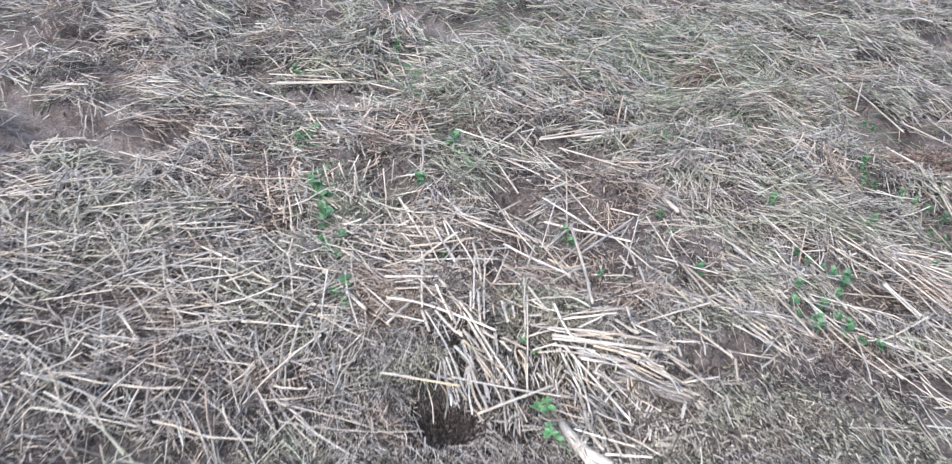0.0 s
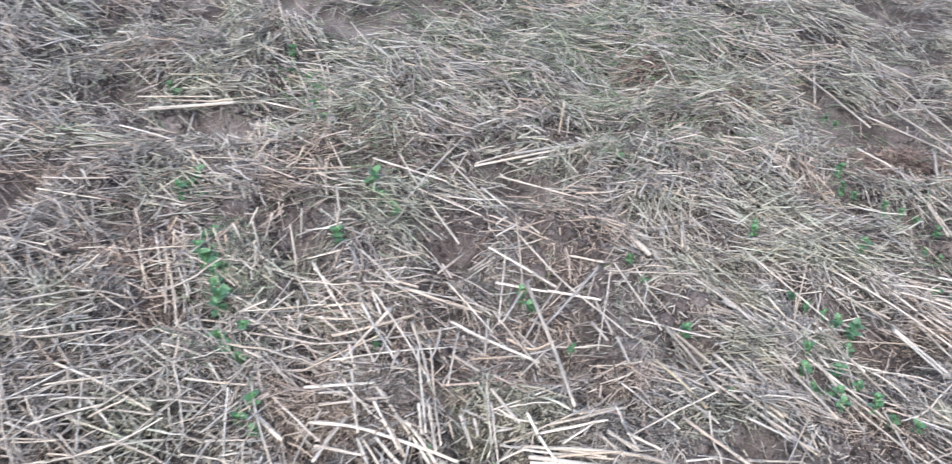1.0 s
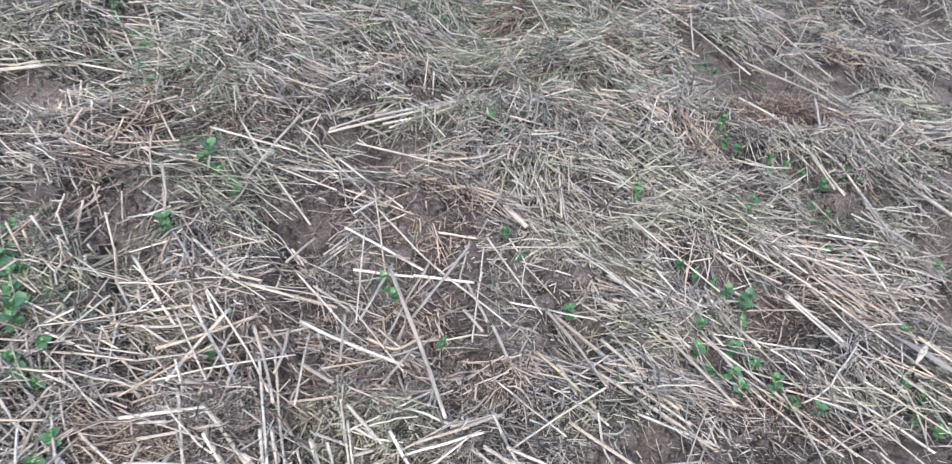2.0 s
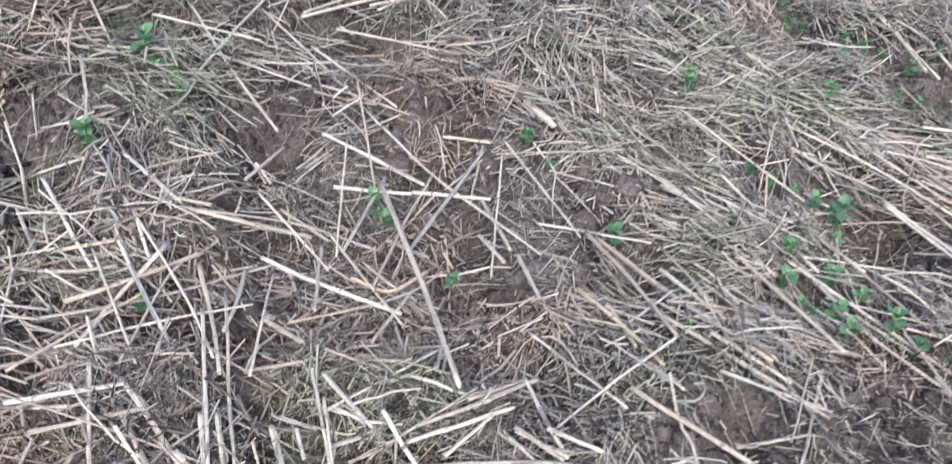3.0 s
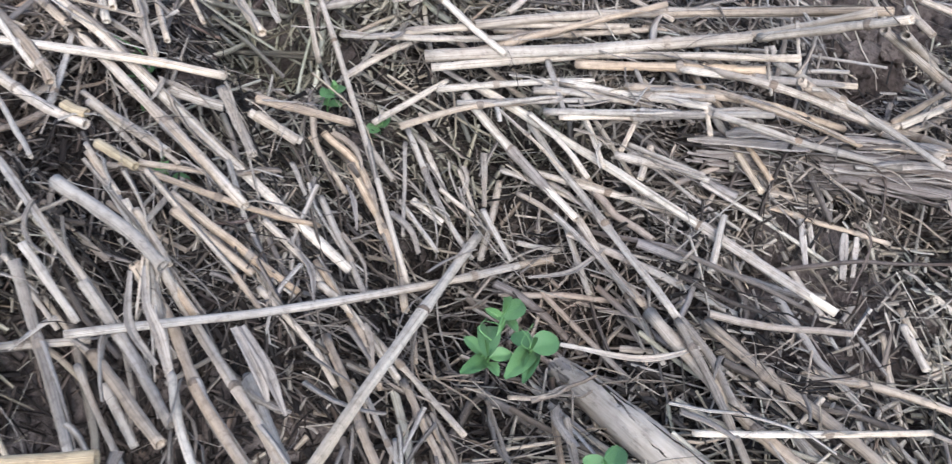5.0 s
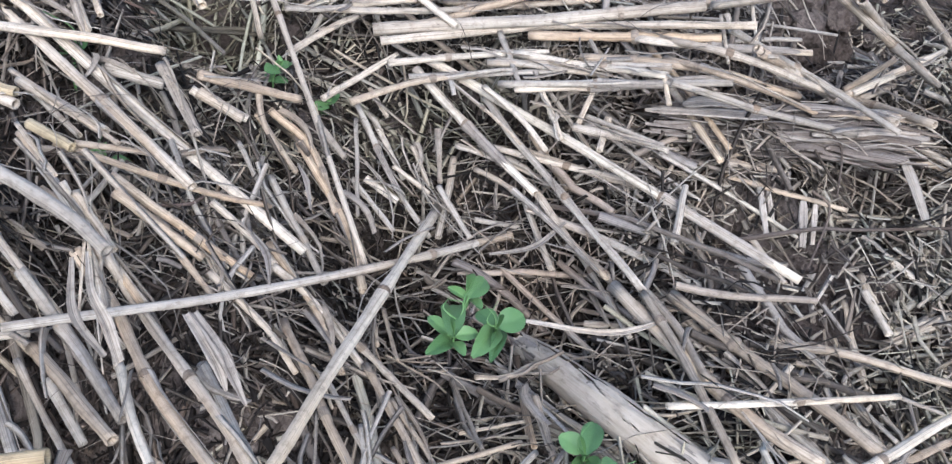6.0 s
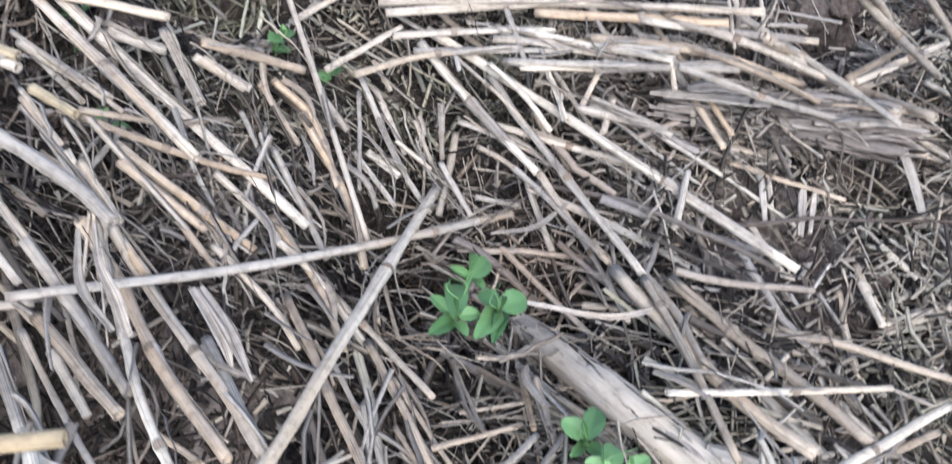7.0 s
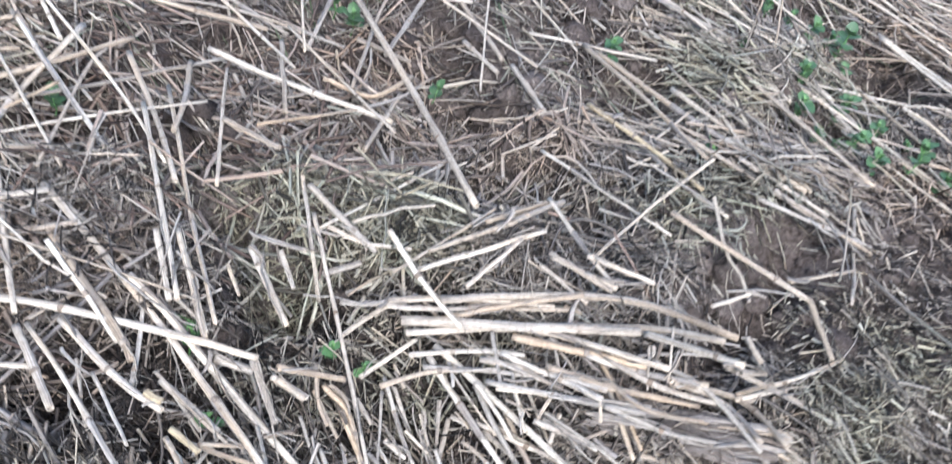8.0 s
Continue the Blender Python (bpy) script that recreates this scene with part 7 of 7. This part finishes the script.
def rooted(x, y, size, nodes, seed, **more):
    z = float(soil(np.array([x]), np.array([y]))[0])
    z = z - 0.001 if y < 1.2 else max(z - 0.002, float(lie(x, y)) - 0.026)
    return pea_seedling(x, y, z, size if y < 1.2 else (0.95 if x < 0.1 else 0.80) * size, nodes, seed, **more)


def leafy_seedling(root, leaves):
    """A young pea plant given by its root and its leaves: foot, tip, width and mesh of each."""
    thing = tagged(new("pea_seedling"), "young green pea seedling with oval leaves beside the thick stalk", "seedling", group="pea seedlings")
    thing.location = root
    base = Vector(root)
    feet = [Vector(a) - base for a, b, w, mesh in leaves]
    crown = sum(feet, Vector()) / len(feet)
    path = bowed([Vector((0, 0, -0.004)), crown * 0.5 + Vector((0.001, 0.001, 0)), crown], 8)
    part("stem", mesh_of("stem", *swept(path, [0.0007] * len(path), 7, False), STEM), thing)
    for foot, (a, b, wide, mesh) in zip(feet, leaves):
        stalk = bowed([crown - Vector((0, 0, 0.002)), (crown + foot) / 2 - Vector((0, 0, 0.001)), foot], 4)
        part("leaf_stalk", mesh_of("leaf_stalk", *swept(stalk, [0.0004] * len(stalk), 6, False), STEM), thing)
        d = Vector(b) - Vector(a)
        length = d.length
        d.normalize()
        up = Vector((-0.12, -0.45, 1.0)) + Vector((random.uniform(-0.25, 0.25), random.uniform(-0.2, 0.2), 0))
        up = (up - d * up.dot(d)).normalized()
        side = up.cross(d)
        m = Matrix((d * length, side * (wide / 0.88), up * length)).transposed().to_4x4()
        leaf = part("leaf" if mesh is OVAL else "young_leaf", mesh, thing, "" if mesh is OVAL else "pale folded young leaf")
        leaf.matrix_basis = Matrix.Translation(foot) @ m
    for k in range(2):
        a = crown
        curl = [a, a + Vector((random.uniform(-0.005, 0.005), random.uniform(0, 0.004), 0.004)), a + Vector((random.uniform(-0.006, 0.006), random.uniform(0.002, 0.006), 0.006))]
        tip = bowed(curl, 8)
        part("tendril", mesh_of("tendril", *swept(tip, [0.0003 * (1.2 - j / len(tip)) for j in range(len(tip))], 5, False), STEM), thing)
    return thing


leafy_seedling((0.2025, 1.0380, -0.0510), [
    ((0.1776, 1.0008, 0.0011), (0.1875, 1.0223, -0.0056), 0.0077, OVAL),
    ((0.1758, 0.9971, 0.0068), (0.1780, 1.0050, 0.0058), 0.0023, YOUNG_OVAL),
    ((0.1781, 1.0040, -0.0020), (0.1752, 1.0144, -0.0020), 0.0041, OVAL),
    ((0.1794, 1.0027, -0.0009), (0.1873, 1.0015, -0.0005), 0.0048, OVAL),
    ((0.1792, 1.0044, -0.0044), (0.1685, 0.9966, 0.0031), 0.0053, OVAL),
    ((0.1790, 1.0022, -0.0037), (0.1791, 0.9948, 0.0006), 0.0041, OVAL),
    ((0.1908, 1.0178, -0.0031), (0.1859, 1.0230, -0.0014), 0.0047, YOUNG_OVAL),
    ((0.1908, 1.0172, -0.0020), (0.2024, 1.0256, -0.0037), 0.0062, OVAL),
    ((0.1902, 1.0182, -0.0011), (0.1960, 1.0286, -0.0027), 0.0047, YOUNG_OVAL),
    ((0.1929, 1.0195, -0.0060), (0.1935, 1.0127, -0.0022), 0.0040, OVAL),
])
leafy_seedling((0.2204, 1.0367, -0.0500), [
    ((0.1945, 1.0024, -0.0010), (0.2052, 1.0034, -0.0005), 0.0083, OVAL),
    ((0.1946, 1.0045, -0.0028), (0.1920, 1.0120, -0.0027), 0.0065, OVAL),
    ((0.1958, 1.0056, -0.0063), (0.1826, 0.9926, 0.0024), 0.0070, OVAL),
    ((0.1976, 1.0050, -0.0073), (0.1874, 0.9909, 0.0010), 0.0047, OVAL),
    ((0.1903, 0.9971, 0.0044), (0.1957, 1.0041, 0.0032), 0.0022, YOUNG_OVAL),
])
leafy_seedling((0.2143, 0.9637, -0.0302), [
    ((0.1888, 0.9433, 0.0166), (0.1845, 0.9491, 0.0180), 0.0056, OVAL),
    ((0.1883, 0.9415, 0.0179), (0.1971, 0.9509, 0.0173), 0.0059, OVAL),
    ((0.1902, 0.9420, 0.0137), (0.1910, 0.9371, 0.0164), 0.0038, OVAL),
    ((0.1860, 0.9397, 0.0214), (0.1872, 0.9450, 0.0225), 0.0018, YOUNG_OVAL),
    ((0.1894, 0.9433, 0.0125), (0.1834, 0.9397, 0.0157), 0.0032, OVAL),
])
leafy_seedling((0.2154, 0.9501, -0.0270), [
    ((0.1887, 0.9309, 0.0203), (0.1927, 0.9375, 0.0211), 0.0060, OVAL),
    ((0.1888, 0.9316, 0.0183), (0.1835, 0.9349, 0.0203), 0.0048, OVAL),
    ((0.1895, 0.9308, 0.0163), (0.1790, 0.9265, 0.0195), 0.0058, OVAL),
    ((0.1900, 0.9304, 0.0153), (0.1817, 0.9219, 0.0187), 0.0067, OVAL),
    ((0.1921, 0.9308, 0.0151), (0.1874, 0.9223, 0.0183), 0.0046, OVAL),
    ((0.1936, 0.9301, 0.0180), (0.2019, 0.9311, 0.0193), 0.0043, OVAL),
    ((0.1943, 0.9302, 0.0160), (0.1947, 0.9235, 0.0186), 0.0043, OVAL),
    ((0.1915, 0.9278, 0.0225), (0.1939, 0.9316, 0.0238), 0.0022, YOUNG_OVAL),
    ((0.1867, 0.9300, 0.0226), (0.1860, 0.9319, 0.0244), 0.0030, YOUNG_OVAL),
])
leafy_seedling((0.2279, 0.9360, -0.0256), [
    ((0.1990, 0.9183, 0.0178), (0.1996, 0.9268, 0.0190), 0.0051, OVAL),
    ((0.2002, 0.9179, 0.0177), (0.2080, 0.9234, 0.0187), 0.0048, OVAL),
    ((0.1968, 0.9175, 0.0230), (0.2008, 0.9231, 0.0242), 0.0015, YOUNG_OVAL),
])
rooted(0.164, 1.154, 0.0070, 2, 8)
rooted(0.183, 1.146, 0.0065, 2, 9)
rooted(0.088, 1.167, 0.0120, 1, 10)
rooted(0.094, 1.126, 0.0100, 1, 11)
rooted(0.258, 1.522, 0.0150, 5, 12, tall=0.55)
rooted(0.268, 1.496, 0.0139, 4, 13, tall=0.55)
rooted(0.312, 1.398, 0.0105, 3, 14, tall=0.55)
rooted(-0.03, 1.638, 0.0155, 5, 15, tall=0.55)
rooted(0.451, 1.614, 0.0122, 4, 16, tall=0.55)
rooted(0.463, 1.569, 0.0145, 4, 17, tall=0.55)
rooted(0.499, 1.448, 0.0136, 5, 18, tall=0.55)
rooted(0.509, 1.289, 0.0125, 4, 19, tall=0.55)
rooted(0.747, 1.501, 0.0114, 4, 20, tall=0.55)
rooted(0.755, 1.473, 0.0138, 5, 21, tall=0.55)
rooted(0.778, 1.465, 0.0127, 4, 22, tall=0.55)
rooted(0.628, 1.428, 0.0118, 4, 23, tall=0.55)
rooted(0.652, 1.366, 0.0143, 5, 24, tall=0.55)
rooted(0.643, 1.31, 0.0132, 4, 25, tall=0.55)
rooted(0.652, 1.296, 0.0122, 4, 26, tall=0.55)
rooted(0.664, 1.287, 0.0145, 5, 27, tall=0.55)
rooted(0.658, 1.259, 0.0136, 4, 28, tall=0.55)
rooted(0.03, 1.39, 0.0095, 3, 29, tall=0.55)
rooted(-0.229, 1.633, 0.0134, 5, 30, tall=0.55)
rooted(-0.211, 1.611, 0.0120, 4, 31, tall=0.55)
rooted(-0.214, 1.582, 0.0150, 4, 32, tall=0.55)
rooted(-0.196, 1.56, 0.0136, 4, 33, tall=0.55)
rooted(-0.202, 1.515, 0.0168, 4, 34, tall=0.55)
rooted(-0.184, 1.493, 0.0150, 4, 35, tall=0.55)
rooted(-0.178, 1.393, 0.0143, 5, 36, tall=0.55)
rooted(-0.16, 1.371, 0.0129, 4, 37, tall=0.55)
rooted(-0.168, 1.369, 0.0160, 4, 38, tall=0.55)
rooted(-0.15, 1.347, 0.0144, 4, 39, tall=0.55)
rooted(-0.136, 1.238, 0.0134, 4, 40, tall=0.55)
rooted(-0.118, 1.216, 0.0120, 4, 41, tall=0.55)
rooted(0.042, 1.761, 0.0150, 5, 42, tall=0.55)
rooted(0.06, 1.739, 0.0136, 4, 43, tall=0.55)
rooted(-0.276, 1.805, 0.0168, 4, 44, tall=0.55)
rooted(-0.258, 1.783, 0.0150, 4, 45, tall=0.55)
rooted(-0.137, 2.38, 0.0143, 4, 46, tall=0.55)
rooted(-0.119, 2.358, 0.0129, 4, 47, tall=0.55)
rooted(-0.064, 2.086, 0.0160, 5, 48, tall=0.55)
rooted(-0.046, 2.064, 0.0144, 4, 49, tall=0.55)
rooted(-0.39, 2.263, 0.0134, 4, 50, tall=0.55)
rooted(-0.372, 2.241, 0.0120, 4, 51, tall=0.55)
rooted(0.928, 2.086, 0.0127, 4, 52, tall=0.55)
rooted(0.946, 2.064, 0.0116, 4, 53, tall=0.55)
rooted(0.978, 1.924, 0.0143, 5, 54, tall=0.55)
rooted(0.996, 1.902, 0.0127, 4, 55, tall=0.55)
rooted(1.028, 1.828, 0.0122, 4, 56, tall=0.55)
rooted(1.046, 1.806, 0.0110, 4, 57, tall=0.55)
rooted(1.073, 1.849, 0.0136, 4, 58, tall=0.55)
rooted(1.091, 1.827, 0.0122, 4, 59, tall=0.55)
rooted(0.693, 1.41, 0.0114, 5, 60, tall=0.55)
rooted(0.711, 1.388, 0.0102, 4, 61, tall=0.55)
rooted(1.321, 1.793, 0.0127, 4, 62, tall=0.55)
rooted(1.339, 1.771, 0.0116, 4, 63, tall=0.55)
rooted(0.914, 1.263, 0.0143, 4, 64, tall=0.55)
rooted(0.932, 1.241, 0.0127, 4, 65, tall=0.55)
rooted(0.891, 1.205, 0.0122, 5, 66, tall=0.55)
rooted(0.909, 1.183, 0.0110, 4, 67, tall=0.55)
rooted(0.707, 1.537, 0.0136, 4, 68, tall=0.55)
rooted(0.725, 1.515, 0.0122, 4, 69, tall=0.55)
rooted(0.527, 1.926, 0.0114, 4, 70, tall=0.55)
rooted(0.545, 1.904, 0.0102, 4, 71, tall=0.55)
rooted(1.17, 1.803, 0.0127, 5, 72, tall=0.55)
rooted(1.188, 1.781, 0.0116, 4, 73, tall=0.55)
rooted(1.018, 1.608, 0.0143, 4, 74, tall=0.55)
rooted(1.036, 1.586, 0.0127, 4, 75, tall=0.55)
rooted(1.184, 1.539, 0.0122, 4, 76, tall=0.55)
rooted(1.202, 1.517, 0.0110, 4, 77, tall=0.55)
rooted(1.013, 1.389, 0.0136, 5, 78, tall=0.55)
rooted(1.031, 1.367, 0.0122, 4, 79, tall=0.55)
rooted(1.066, 1.734, 0.0114, 4, 80, tall=0.55)
rooted(1.084, 1.712, 0.0102, 4, 81, tall=0.55)
rooted(1.112, 2.289, 0.0127, 4, 82, tall=0.55)
rooted(1.13, 2.267, 0.0116, 4, 83, tall=0.55)
rooted(0.5, 1.911, 0.0143, 5, 84, tall=0.55)
rooted(0.518, 1.889, 0.0127, 4, 85, tall=0.55)
rooted(0.992, 1.493, 0.0122, 4, 86, tall=0.55)
rooted(1.01, 1.471, 0.0110, 4, 87, tall=0.55)
rooted(0.718, 1.23, 0.0136, 4, 88, tall=0.55)
rooted(0.736, 1.208, 0.0122, 4, 89, tall=0.55)
rooted(0.708, 1.309, 0.0114, 5, 90, tall=0.55)
rooted(0.726, 1.287, 0.0102, 4, 91, tall=0.55)
for k, (x, y) in enumerate(((-0.222, 1.652), (-0.236, 1.600), (-0.205, 1.540), (-0.190, 1.470), (-0.220, 1.560), (-0.150, 1.410), (-0.125, 1.260), (-0.268, 1.830), (-0.290, 1.780), (0.030, 1.790), (0.068, 1.720), (-0.100, 2.300), (-0.080, 2.160), (-0.145, 2.420), (0.916, 1.702), (0.895, 1.680), (0.708, 1.719), (0.690, 1.690), (-0.080, 2.256), (0.765, 1.440), (0.740, 1.400), (0.690, 1.340), (0.640, 1.340), (0.700, 1.255), (0.985, 1.960), (1.040, 1.860), (1.110, 1.780))):
    rooted(x, y, 0.0125 + 0.0012 * (k % 5), 4 + k % 2, 100 + k, tall=0.7)
